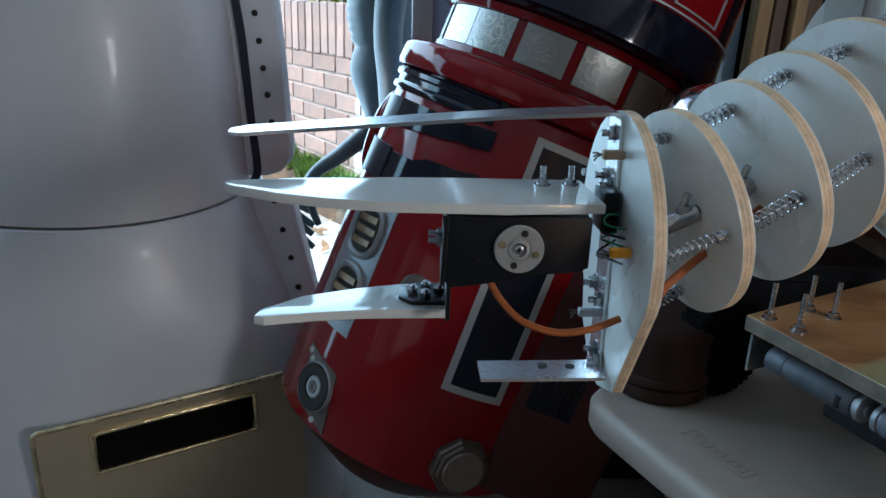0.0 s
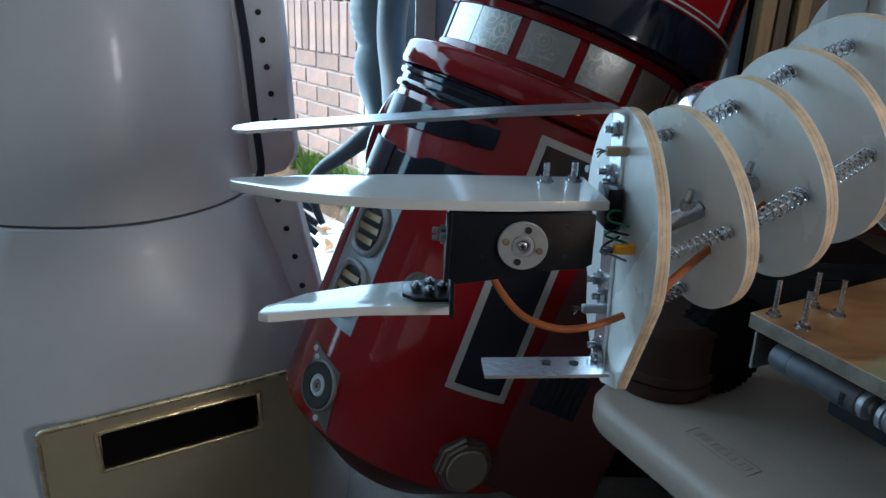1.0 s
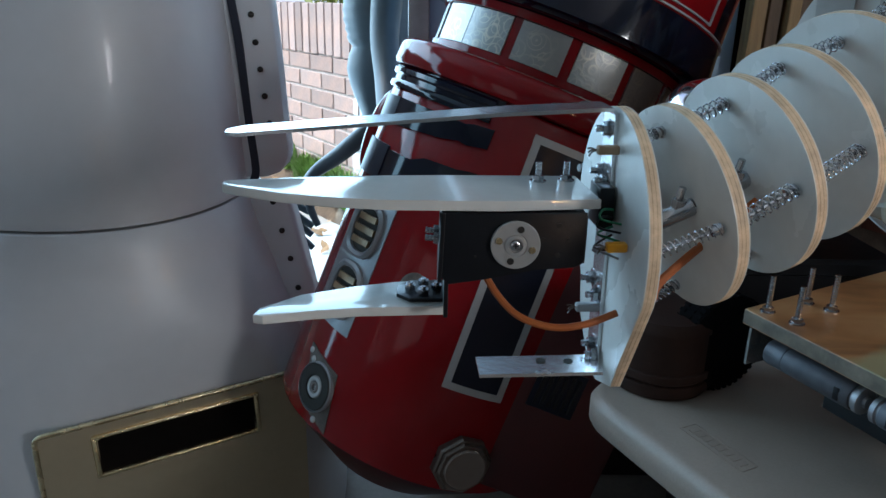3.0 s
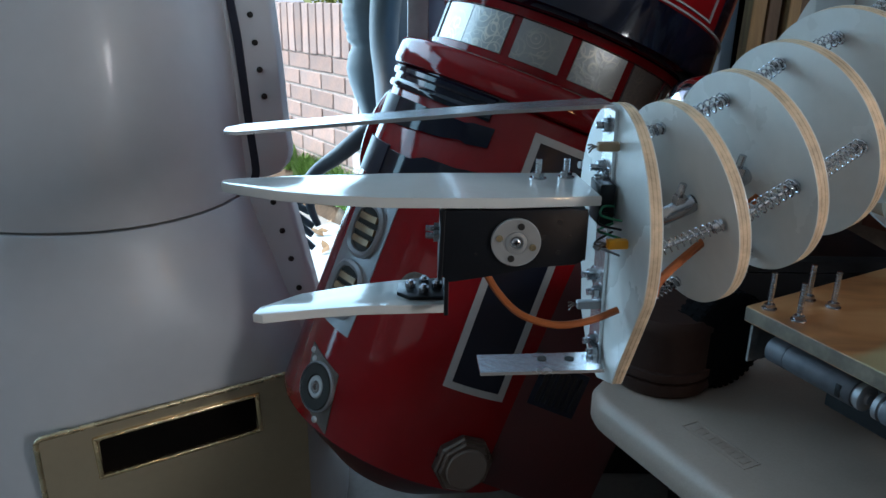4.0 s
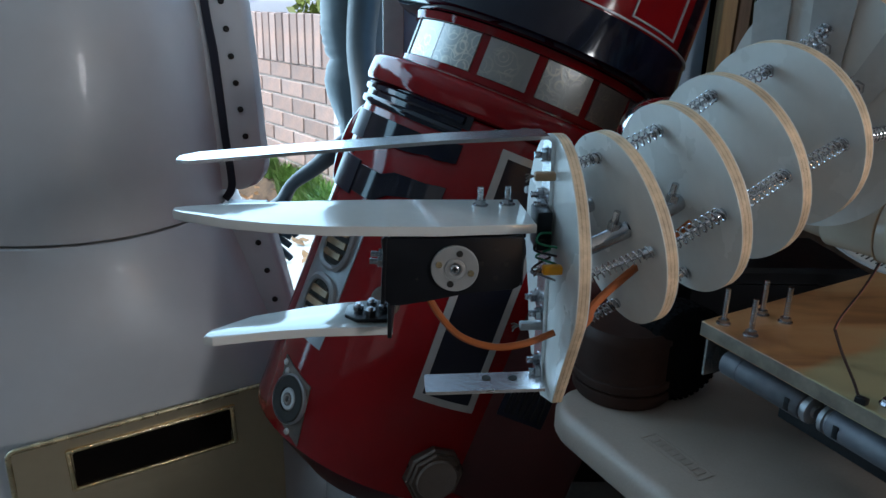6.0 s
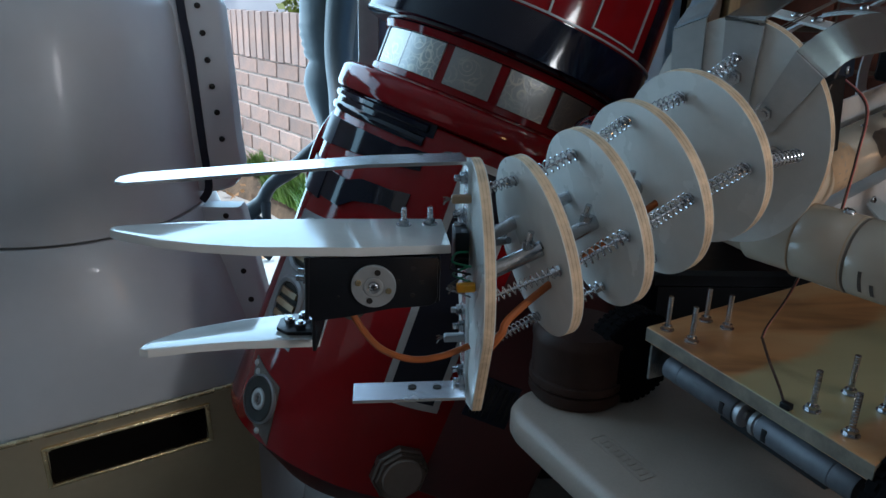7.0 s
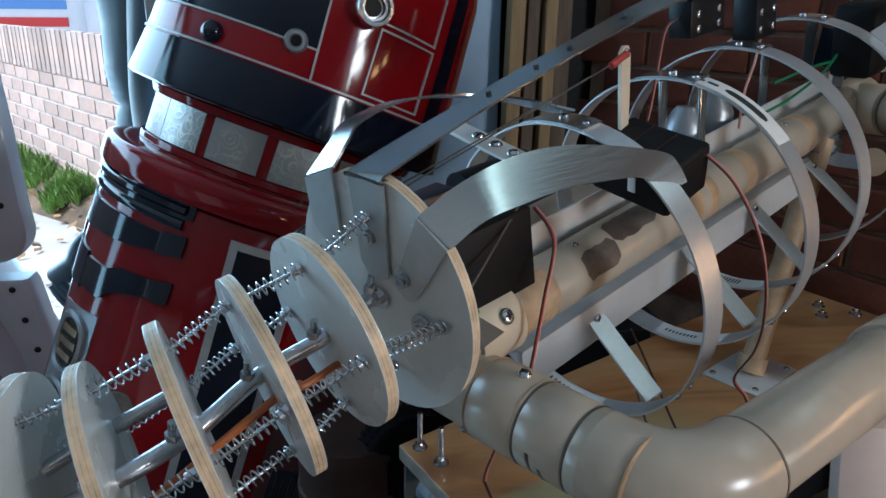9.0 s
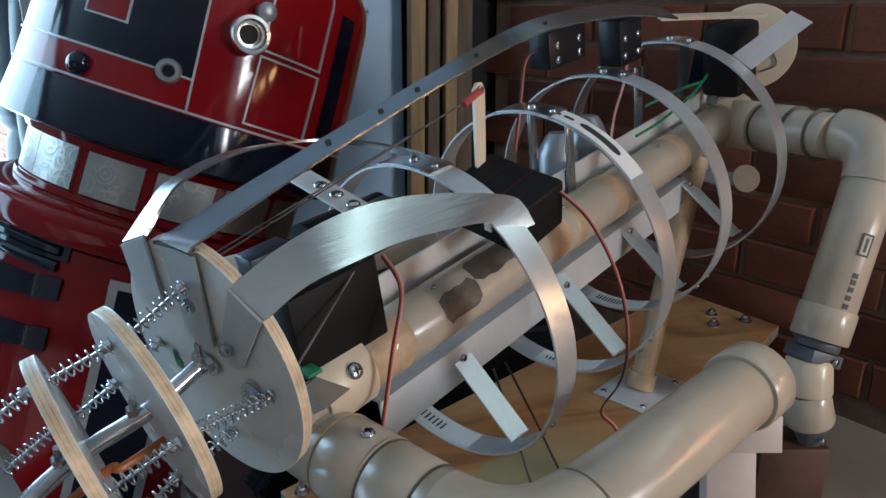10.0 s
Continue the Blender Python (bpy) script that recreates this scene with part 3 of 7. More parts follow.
# ---------------------------------------------------------------- outside
bm = bmesh.new()
GROUND = 0.25  # the yard lies a step above the garage floor
far_ring = [Vector((x, y, GROUND)) for x, y in ((-400, -400), (400, -400), (400, 400), (-400, 400))]
near_ring = [Vector((x, y, GROUND)) for x, y in ((-3.0, -3.85), (3.45, -3.85), (3.45, 2.60), (-3.0, 2.60))]
add_rings(bm, [far_ring, near_ring, [p - Vector((0, 0, 0.6)) for p in near_ring]], caps=False)
solo("ground", bm, CONCRETE, "pale sunlit concrete driveway and street", "ground", kind="structure", smooth=0)

OW0, OD = Vector((-0.376, 3.874, 0)), Vector((0.565, -0.825, 0))  # outer wall: a point of its face, and its run
ON = Vector((-0.825, -0.565, 0))                                   # towards the garage
bm = bmesh.new()
c = OW0 + OD * -0.6 - ON * 0.046
add_box(bm, (5.0, 0.10, 1.2), place(Vector((c.x, c.y, 0.525)), OD, -ON, Vector((0, 0, 1))))
garden_wall = solo("wall_garden", bm, MORTARLIGHT, "low weathered pink brick boundary wall with a soldier course on top", "wall", kind="structure", smooth=0)

# soil and grass strip along the wall
bm = bmesh.new()
rows = []
for i in range(46):
    s = -3.5 + i * 0.1
    q = OW0 + OD * s
    w = float(np.interp(s, [-0.7, 0.0], [0.22, 0.11])) + 0.03 * noise.noise(Vector((s * 2.1, 3.3, 0)))
    rows.append([q + Vector((0, 0, 0.40)), q + ON * (w * 0.5) + Vector((0, 0, 0.345 + 0.02 * noise.noise(Vector((s * 5, 0, 0))))), q + ON * w + Vector((0, 0, 0.245))])
add_rings(bm, rows, closed=False)
solo("flower_bed", bm, SOIL, "narrow soil bed at the foot of the brick wall", "soil", kind="structure")
rnd = random.Random(5)
bm = bmesh.new()
for i in range(10500):
    s = rnd.uniform(-3.0, 0.75)
    d = rnd.uniform(0.02, 0.20 if s < -0.45 else 0.11)
    if noise.noise(Vector((s * 4, d * 6, 1.7))) < -0.25 + 0.3 * (d > 0.15):
        continue
    q = OW0 + OD * s + ON * d + Vector((0, 0, 0.395 - 0.60 * d))
    a = rnd.uniform(0, 6.28)
    h = rnd.uniform(0.04, 0.12)
    lean = Vector((math.cos(a), math.sin(a), 0)) * h * rnd.uniform(0.3, 0.9)
    side = Vector((-math.sin(a), math.cos(a), 0)) * rnd.uniform(0.002, 0.0055)
    v = [bm.verts.new(p) for p in (q - side, q + side, q + side * 0.8 + lean * 0.45 + Vector((0, 0, h * 0.7)), q + lean + Vector((0, 0, h)), q - side * 0.8 + lean * 0.45 + Vector((0, 0, h * 0.7)))]
    bm.faces.new(v)
solo("grass", bm, GRASS, "fresh green grass and weeds at the wall's foot", "grass", kind="stuff")
bm = bmesh.new()
for i in range(120):
    s, d = rnd.uniform(-2.0, 0.9), rnd.uniform(0.1, 0.9)
    q = OW0 + OD * s + ON * d + Vector((0, 0, GROUND + 0.012 if d > 0.24 else 0.41 - 0.62 * d))
    m = Matrix.Translation(q) @ Euler((rnd.uniform(-0.5, 0.5), rnd.uniform(-0.5, 0.5), rnd.uniform(0, 6))).to_matrix().to_4x4()
    k = rnd.uniform(0.015, 0.035)
    v = [bm.verts.new(m @ Vector(p)) for p in ((-k, 0, 0), (-0.3 * k, 0.5 * k, 0.2 * k), (0.5 * k, 0.4 * k, 0.1 * k), (k, 0, 0.3 * k), (0.4 * k, -0.45 * k, 0), (-0.4 * k, -0.4 * k, 0.2 * k))]
    bm.faces.new(v)
solo("fallen_leaves", bm, DEADLEAF, "dry brown leaves lying by the wall", "leaves", kind="stuff")


def bush(at, r, n, seed, label):
    rnd = random.Random(seed)
    t = thing("bush", at, label, "bush", "bushes beyond the wall")
    bm = bmesh.new()
    at = Vector(at)
    for i in range(7):
        a = rnd.uniform(0, 6.28)
        tip = at + Vector((math.cos(a) * r * 0.7, math.sin(a) * r * 0.7, r * rnd.uniform(0.8, 1.7)))
        add_tube(bm, [at, at.lerp(tip, 0.5) + Vector((0, 0, 0.15 * r)), tip], [0.03, 0.02, 0.006], seg=6)
    part("branches", bm, BARK, t)
    bm = bmesh.new()
    for i in range(n):
        d = Vector((rnd.gauss(0, 1), rnd.gauss(0, 1), rnd.gauss(0, 1))).normalized() * r * rnd.uniform(0.35, 1.0) ** 0.6
        d *= 0.8 + 0.35 * noise.noise(d * 3 / r + Vector((seed, 0, 0)))
        q = at + Vector((0, 0, r * 1.1)) + d
        m = Matrix.Translation(q) @ Euler((rnd.uniform(0, 6), rnd.uniform(0, 6), rnd.uniform(0, 6))).to_matrix().to_4x4()
        k = rnd.uniform(0.03, 0.06)
        bm.faces.new([bm.verts.new(m @ Vector(p)) for p in ((-k, 0, 0), (0, 0.5 * k, 0.1 * k), (k, 0, 0), (0, -0.5 * k, 0.1 * k))])
    part("foliage", bm, LEAF, t)
    return t


bush((-0.15, 6.4, GROUND), 0.75, 2600, 3, "loose yellow-green bush beyond the brick wall")
bush((1.25, 6.3, GROUND), 0.8, 2600, 8, "loose yellow-green bush beyond the brick wall")

# parked van over the road
van = thing("van", (-4.4, 10.6, GROUND), "white parked van with a red and a blue stripe", "van")
VB = Vector((-4.4, 10.6, GROUND))
bm = bmesh.new()
add_box(bm, (4.6, 1.8, 1.5), Matrix.Translation(VB + Vector((0, 0, 1.05))), 0.12, 3)
add_box(bm, (1.6, 1.7, 0.8), Matrix.Translation(VB + Vector((2.9, 0, 0.7))), 0.15, 3)
part("body", bm, VANWHITE, van)
for z, mat, lab in ((0.78, VANRED, "red stripe"), (0.97, VANBLUE, "blue stripe")):
    bm = bmesh.new()
    add_box(bm, (4.3, 0.012, 0.10), Matrix.Translation(VB + Vector((-0.05, -0.906, z))))
    part("stripe", bm, mat, van, lab)
for x in (-1.4, 2.6):
    w = None
    bm = bmesh.new()
    add_cyl(bm, VB + Vector((x, -0.75, 0.32)), VB + Vector((x, -0.94, 0.32)), 0.32)
    w = part("wheel", bm, RUBBER, van)
    bm = bmesh.new()
    add_cyl(bm, VB + Vector((x, -0.94, 0.32)), VB + Vector((x, -0.955, 0.32)), 0.19)
    part("rim", bm, DULLSILVER, w)
bm = bmesh.new()
add_box(bm, (14, 6, 5.0), Matrix.Translation((-5.5, 22.0, 2.4)), 0.02)
solo("far_house", bm, surface("pale stucco", (0.7, 0.69, 0.66), 0.9), "pale stucco house across the street", "house", smooth=0)

# ---------------------------------------------------------------- red robot
DC = Vector((0.4617, 1.6941, 1.05))
DA = Vector((0.35649, 0.12481, 0.92592)).normalized()
DX = (Vector((1, 0, 0)) - DA * DA.x).normalized()
DY = DA.cross(DX)
DM = place(DC, DX, DY, DA)


def on_drum(h, az, r):
    return DM @ Vector((r * math.cos(radians(az)), r * math.sin(radians(az)), h))


def out_of(az):
    return (DX * math.cos(radians(az)) + DY * math.sin(radians(az))).normalized()


def patch(bm, r, thick, pts, mat=0):
    """A curved slab on the drum: pts are rows of (azimuth, low h, high h); r may be a function of h."""
    def rad(h, add):
        return (r(h) if callable(r) else r) + add
    rings = []
    for az, lo, hi in pts:
        rings.append([on_drum(lo, az, rad(lo, 0)), on_drum(lo, az, rad(lo, thick)), on_drum(hi, az, rad(hi, thick)), on_drum(hi, az, rad(hi, 0))])
    return add_rings(bm, rings, mat=mat)


def span(a0, a1, lo, hi, n=10, lo2=None, hi2=None):
    lo2, hi2 = lo if lo2 is None else lo2, hi if hi2 is None else hi2
    return [(a0 + (a1 - a0) * i / n, lo + (lo2 - lo) * i / n, hi + (hi2 - hi) * i / n) for i in range(n + 1)]


def frame_on(bm, r, thick, a0, a1, lo, hi, w, slant=0.0):
    """A thin raised outline on the drum; w: its width in metres, slant: degrees by which the top is shifted."""
    wa = math.degrees(w / 0.235)
    n = 14
    def at(az, h):
        return az + slant * (h - lo) / (hi - lo)
    patch(bm, r, thick, span(a0, a1, lo, lo + w, 10))
    patch(bm, r, thick, span(a0 + slant, a1 + slant, hi - w, hi, 10))
    for e in (a0, a1 - wa):
        rings = []
        for i in range(n + 1):
            h = lo + w + (hi - lo - 2 * w) * i / n
            rr = r(h) if callable(r) else r
            s = at(0, h)
            rings.append([on_drum(h, e + s, rr), on_drum(h, e + s, rr + thick), on_drum(h, e + wa + s, rr + thick), on_drum(h, e + wa + s, rr)])
        add_rings(bm, rings)
    return bm


RB = 0.2387
droid = thing("red_robot", (0.36, 1.62, FLOOR), "glossy red and black barrel-shaped robot leaning back, with silver trim", "robot")
bm = bmesh.new()
lathe(bm, [(0.05, -0.6875), (0.2345, -0.6875), (RB - 0.001, -0.6860), (RB, -0.683), (RB, -0.108), (RB - 0.002, -0.1042), (0.2300, -0.1030), (0.05, -0.1025)], DM)
part("body", bm, RED, droid)
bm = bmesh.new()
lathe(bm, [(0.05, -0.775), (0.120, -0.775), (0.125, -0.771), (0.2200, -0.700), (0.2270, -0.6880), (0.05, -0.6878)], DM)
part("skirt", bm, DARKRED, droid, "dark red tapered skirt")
a, b, n = axes(out_of(-193), DA)
bm = bmesh.new()
lathe(bm, [(0.02, 0.0), (0.088, 0.0), (0.088, 0.026), (0.084, 0.036), (0.072, 0.046), (0.050, 0.053), (0.001, 0.055)], place(on_drum(-0.222, -193, RB - 0.032), a * 0.5, b, n), 48)
part("shoulder", bm, RED, droid, "round glossy red shoulder boss")
for lo, hi, out in ((-0.1375, -0.1245, 0.0075), (-0.1245, -0.1165, 0.0025), (-0.1165, -0.1032, 0.0085)):
    bm = bmesh.new()
    h, t = (hi - lo) * 0.25, out * 0.35
    add_rings(bm, [[on_drum(q, az, RB + r) for q, r in ((lo, -0.004), (lo, out - t), (lo + h, out), (hi - h, out), (hi, out - t), (hi, -0.004))] for az in (-222 + 4.9 * k for k in range(24))])
    part("collar", bm, BLACK, droid, "glossy black collar ring ending at the front")
bm = bmesh.new()
lathe(bm, [(0.05, -0.1020), (0.240, -0.1020), (0.249, -0.099), (0.252, -0.093), (0.252, -0.066), (0.249, -0.060), (0.244, -0.057), (0.215, -0.052), (0.05, -0.0515)], DM)
part("rim", bm, RED, droid)
bm = bmesh.new()
lathe(bm, [(0.05, -0.0512), (0.2075, -0.0512), (0.2075, -0.042), (0.199, -0.041), (0.199, 0.018), (0.2075, 0.019), (0.212, 0.030), (0.05, 0.031)], DM)
part("neck", bm, RED, droid)
for i in range(14):
    a = -143.5 + 26.0 * i
    bm = bmesh.new()
    patch(bm, 0.1992, 0.0035, span(a + 2.2, a + 23.8, -0.040, 0.0175, 8))
    part("window", bm, FOIL, droid, "embossed silver foil window")
DOMER = lambda h: float(np.interp(h, [0.037, 0.10, 0.19, 0.30, 0.34, 0.365], [0.249, 0.241, 0.236, 0.226, 0.212, 0.17]))
bm = bmesh.new()
lathe(bm, [(0.05, 0.0312), (0.212, 0.0312), (0.245, 0.035), (0.249, 0.038), (0.2485, 0.044), (0.2415, 0.100), (0.05, 0.1005)], DM)
part("dome_ring", bm, BLACK, droid, "flared glossy black ring")
bm = bmesh.new()
lathe(bm, [(0.05, 0.1006), (0.2410, 0.1006), (0.2360, 0.19), (0.226, 0.30), (0.220, 0.325), (0.207, 0.345), (0.185, 0.358), (0.10, 0.366), (0.02, 0.367)], DM)
dome = part("dome", bm, RED, droid)


def dome_field(a0, a1, lo, hi, mat, thick, name, slant=0.0, label="", n=10):
    bm = bmesh.new()
    levels = [lo + (hi - lo) * j / 8 for j in range(9)]
    loop = [(q, -0.002) for q in levels] + [(q, thick) for q in levels[::-1]]
    add_rings(bm, [[on_drum(q, a0 + (a1 - a0) * i / n + slant * (q - lo) / (hi - lo), DOMER(q) + t) for q, t in loop] for i in range(n + 1)])
    return part(name, bm, mat, dome, label)


dome_field(-176, -86.2, 0.146, 0.335, BLACK, 0.0010, "black_field", -3)
dome_field(-122.5, -109, 0.188, 0.30, RED, 0.0020, "red_square", -2)
dome_field(-40, -31, 0.107, 0.32, BLACK, 0.0010, "black_stripe")
bm = bmesh.new()
frame_on(bm, DOMER, 0.0028, -123.2, -108.4, 0.185, 0.305, 0.0025, -2)
part("outline", bm, TRIM, dome)
bm = bmesh.new()
frame_on(bm, DOMER, 0.0026, -69.5, -46.0, 0.112, 0.203, 0.0025)
part("outline", bm, TRIM, dome)
bm = bmesh.new()
frame_on(bm, DOMER, 0.0026, -69.5, -46.0, 0.209, 0.325, 0.0025)
part("outline", bm, TRIM, dome)
bm = bmesh.new()
patch(bm, DOMER, 0.0026, span(-180, 180, 0.1030, 0.1058, 120))
part("trim_band", bm, TRIM, dome, "thin silver line round the dome")
bm = bmesh.new()
patch(bm, DOMER, 0.0026, span(-176, -86.2, 0.1435, 0.1462, 40))
part("trim_band", bm, TRIM, dome)
bm = bmesh.new()
for j in range(10):
    l, h = 0.106 + 0.0225 * j, 0.106 + 0.0225 * (j + 1)
    az = -86.0 - 3.0 * j / 10
    rings = [[on_drum(q, a - 3.0 * (q - 0.106) / 0.225, DOMER(q) + t) for q, t in ((l, -0.001), (l, 0.0030), (h, 0.0030), (h, -0.001))] for a in (-86.3, -85.6)]
    add_rings(bm, rings)
part("trim_line", bm, TRIM, dome)


def eye(h, az, r, deep, prof, mats, label):
    p = on_drum(h, az, DOMER(h) - 0.003)
    a, b, n = axes(out_of(az))
    m = place(p, a, b, n)
    bm = bmesh.new()
    lathe(bm, prof, m, 32)
    ob = part("eye", bm, mats[0], dome, label)
    bm = bmesh.new()
    lathe(bm, [(0.0005, deep), (r * 0.55, deep), (r * 0.55, deep + 0.0025), (0.0005, deep + 0.0025)], m, 24)
    part("lens", bm, mats[1], ob)


eye(0.221, -75.0, 0.022, 0.010, [(0.023, 0.0), (0.023, 0.012), (0.025, 0.014), (0.025, 0.026), (0.0235, 0.029), (0.019, 0.030), (0.0165, 0.024), (0.0140, 0.0235), (0.0135, 0.012), (0.001, 0.0118)], (ALU, DARKVOID), "turned aluminium eye ring with a dark lens")
eye(0.146, -93.5, 0.013, 0.006, [(0.0155, 0.0), (0.0155, 0.008), (0.013, 0.011), (0.009, 0.0115), (0.0070, 0.009), (0.0068, 0.006), (0.001, 0.0058)], (DULLSILVER, BLACKPLASTIC), "grey rubber ring with a dark hole")
eye(0.265, -100, 0.013, 0.020, [(0.012, 0.0), (0.012, 0.015), (0.014, 0.018), (0.014, 0.024), (0.010, 0.027), (0.001, 0.0275)], (DULLSILVER, BLACKPLASTIC), "small grey ring")
eye(0.255, -72, 0.010, 0.020, [(0.010, 0.0), (0.010, 0.015), (0.012, 0.018), (0.012, 0.024), (0.008, 0.027), (0.001, 0.0275)], (DULLSILVER, BLACKPLASTIC), "small grey ring")
p = on_drum(0.121, -119.5, DOMER(0.121))
a, b, n = axes(out_of(-119.5))
bm = bmesh.new()
lathe(bm, [(0.0145, -0.004), (0.0150, 0.003), (0.0135, 0.009), (0.009, 0.013), (0.003, 0.0148), (0.0004, 0.015)], place(p, a, b, n), 24)
part("button", bm, BLACK, dome, "domed glossy black button")
for (h, az) in ((0.235, -118), (0.29, -95), (0.27, -128)):
    p = on_drum(h, az, DOMER(h))
    bm = bmesh.new()
    add_cyl(bm, p, p + out_of(az) * 0.030, 0.007, seg=16)
    add_cyl(bm, p + out_of(az) * 0.030, p + out_of(az) * 0.036, 0.0095, seg=16)
    part("projector", bm, DULLSILVER, dome, "small silver projector stub")

# body fittings: a slate panel by the limb and a tapered arm beside it, twice
for rows, nm, mat, lab in (
        (span(-174, -152.5, -0.197, -0.151, 5, -0.194, -0.150), "side_panel", NAVY, "slate-black inset panel"),
        (span(-151, -126, -0.193, -0.150, 6, -0.184, -0.150) + [(-122, -0.181, -0.150), (-117, -0.176, -0.150), (-114, -0.178, -0.146), (-106.5, -0.172, -0.143)], "arm", BLACK, "tapered glossy black utility arm"),
        (span(-176, -147.5, -0.284, -0.226, 6, -0.282, -0.226), "side_panel", NAVY, "slate-black inset panel"),
        (span(-145.5, -133, -0.274, -0.230, 4) + [(-127, -0.256, -0.219), (-119, -0.246, -0.216), (-114, -0.241, -0.215), (-110, -0.243, -0.211), (-106.5, -0.240, -0.209)], "arm", BLACK, "tapered glossy black utility arm")):
    bm = bmesh.new()
    patch(bm, RB - 0.002, 0.0075 if nm == "arm" else 0.0055, rows)
    part(nm, bm, mat, droid, lab)
bm = bmesh.new()
patch(bm, RB - 0.002, 0.005, span(-170, -106.5, -0.136, -0.112, 12, -0.121, -0.092))
part("upper_slot", bm, BLACK, droid, "glossy black slot under the collar")
# tall door panel
bm = bmesh.new()
frame_on(bm, RB - 0.001, 0.0036, -89.4, -65.4, -0.522, -0.126, 0.011, -4.0)
part("door_trim", bm, TRIM, droid, "pale grey door surround")
bm = bmesh.new()
levels = [-0.512 + 0.047 * j for j in range(9)]
door_rows = [(q, -0.001) for q in levels] + [(q, 0.0014) for q in levels[::-1]]
add_rings(bm, [[on_drum(q, az - 4.0 * (q + 0.522) / 0.396, RB + t) for q, t in door_rows] for az in (-87.0 + 1.9 * k for k in range(11))])
part("door_panel", bm, NAVY, droid, "tall blue-black door panel")


def ring_outline(cx, cy, rx, ry, n=28, p=2.6):
    out = []
    for i in range(n):
        t = 2 * math.pi * i / n
        c, s = math.cos(t), math.sin(t)
        out.append((cx + rx * math.copysign(abs(c) ** (2 / p), c), cy + ry * math.copysign(abs(s) ** (2 / p), s)))
    return out


def oval_vent(h, az, rh, ra, louvers):
    """An oval vent: a surround, a dark recess and louvers; radii in metres up and round the drum."""
    k = math.degrees(1 / RB)
    def ring(f, add):
        return [on_drum(y, az + x * k, RB + add) for x, y in ring_outline(0, h, ra * f, rh * f)]
    bm = bmesh.new()
    add_rings(bm, [ring(1.0, -0.002), ring(1.0, 0.006), ring(0.90, 0.009), ring(0.78, 0.006), ring(0.76, 0.0022)], caps=False)
    ob = part("vent", bm, DULLSILVER, droid, "silver oval vent surround")
    bm = bmesh.new()
    c = bm.verts.new(on_drum(h, az, RB + 0.002))
    o = [bm.verts.new(p) for p in ring(0.77, 0.002)]
    for i in range(len(o)):
        bm.faces.new((c, o[i], o[(i + 1) % len(o)]))
    part("recess", bm, DARKVOID, ob)
    for i in range(louvers):
        y = h + rh * (-0.5 + (i + 0.5) / louvers) * 1.25
        bm = bmesh.new()
        w = ra * 0.66 * k * math.sqrt(max(0.1, 1 - ((y - h) / (rh * 0.8)) ** 2))
        patch(bm, RB + 0.002, 0.0045, span(az - w, az + w, y - rh * 0.15, y + rh * 0.07, 4, y - rh * 0.07, y + rh * 0.15))
        part("louver", bm, COPPERBROWN, ob)


bm = bmesh.new()
patch(bm, RB - 0.002, 0.0035, span(-156.5, -130.5, -0.525, -0.312, 8, -0.525, -0.300))
part("vent_plate", bm, DULLSILVER, droid, "silver plate round the two vents")
oval_vent(-0.360, -142.5, 0.046, 0.040, 3)
oval_vent(-0.462, -141.5, 0.048, 0.040, 3)
p = on_drum(-0.402, -112, RB)
a, b, n = axes(out_of(-112))
bm = bmesh.new()
lathe(bm, [(0.024, -0.003), (0.024, 0.002), (0.021, 0.004), (0.012, 0.0035), (0.001, 0.003)], place(p, a, b, n), 28)
part("port_cap", bm, PVCDARK, droid, "round grey port cap")
# speaker plate
k = math.degrees(1 / RB)
bm = bmesh.new()
rows = [(-148, -0.573, -0.570), (-141, -0.660, -0.5755), (-134, -0.669, -0.5805), (-128, -0.676, -0.585), (-124, -0.682, -0.679)]
patch(bm, RB - 0.002, 0.0040, rows)
spk = part("speaker_plate", bm, PVCDARK, droid, "dark grey four-cornered speaker plate")
for h, az in ((-0.580, -146), (-0.590, -143), (-0.672, -131)):
    screw_head(spk, on_drum(h, az, RB + 0.002), out_of(az), 0.0055, mat=TRIM, bar=False)
p = on_drum(-0.625, -136, RB + 0.0022)
a, b, n = axes(out_of(-136), DA)
m = place(p, a, b, n)
for r0, r1, mt in ((0.041, 0.038, DULLSILVER), (0.0375, 0.019, DARKVOID), (0.018, 0.010, TRIM), (0.0095, 0.004, PORTGREY)):
    bm = bmesh.new()
    lathe(bm, [(r0, -0.004), (r0, 0.002), (r0 - 0.002, 0.004), (r1 + 0.001, 0.004), (r1, 0.001), (max(r1 - 0.003, 0.0005), 0.001)], m, 32)
    part("speaker_ring", bm, mt, spk)
# octagon port
p = on_drum(-0.634, -70.5, RB - 0.004)
a, b, n = axes(out_of(-70.5), DA)
m = place(p, a, b, n) @ Matrix.Rotation(radians(22.5), 4, "Z")
bm = bmesh.new()
rings = []
for r, h in ((0.049, 0.0), (0.049, 0.012), (0.0465, 0.016), (0.0435, 0.016), (0.0435, 0.019), (0.041, 0.022), (0.036, 0.022)):
    rings.append([m @ Vector((r * math.cos(math.pi / 4 * i), r * math.sin(math.pi / 4 * i), h)) for i in range(8)])
add_rings(bm, rings)
octo = part("octagon_port", bm, surface("bronze-brown painted metal", (0.16, 0.12, 0.10), 0.28, 0.5, 0.15, 20, 90, 0.04), droid, "raised bronze-brown stepped octagon port", smooth=20)
bm = bmesh.new()
lathe(bm, [(0.034, 0.020), (0.034, 0.0245), (0.032, 0.0265), (0.026, 0.0255), (0.001, 0.0255)], place(p, a, b, n), 40)
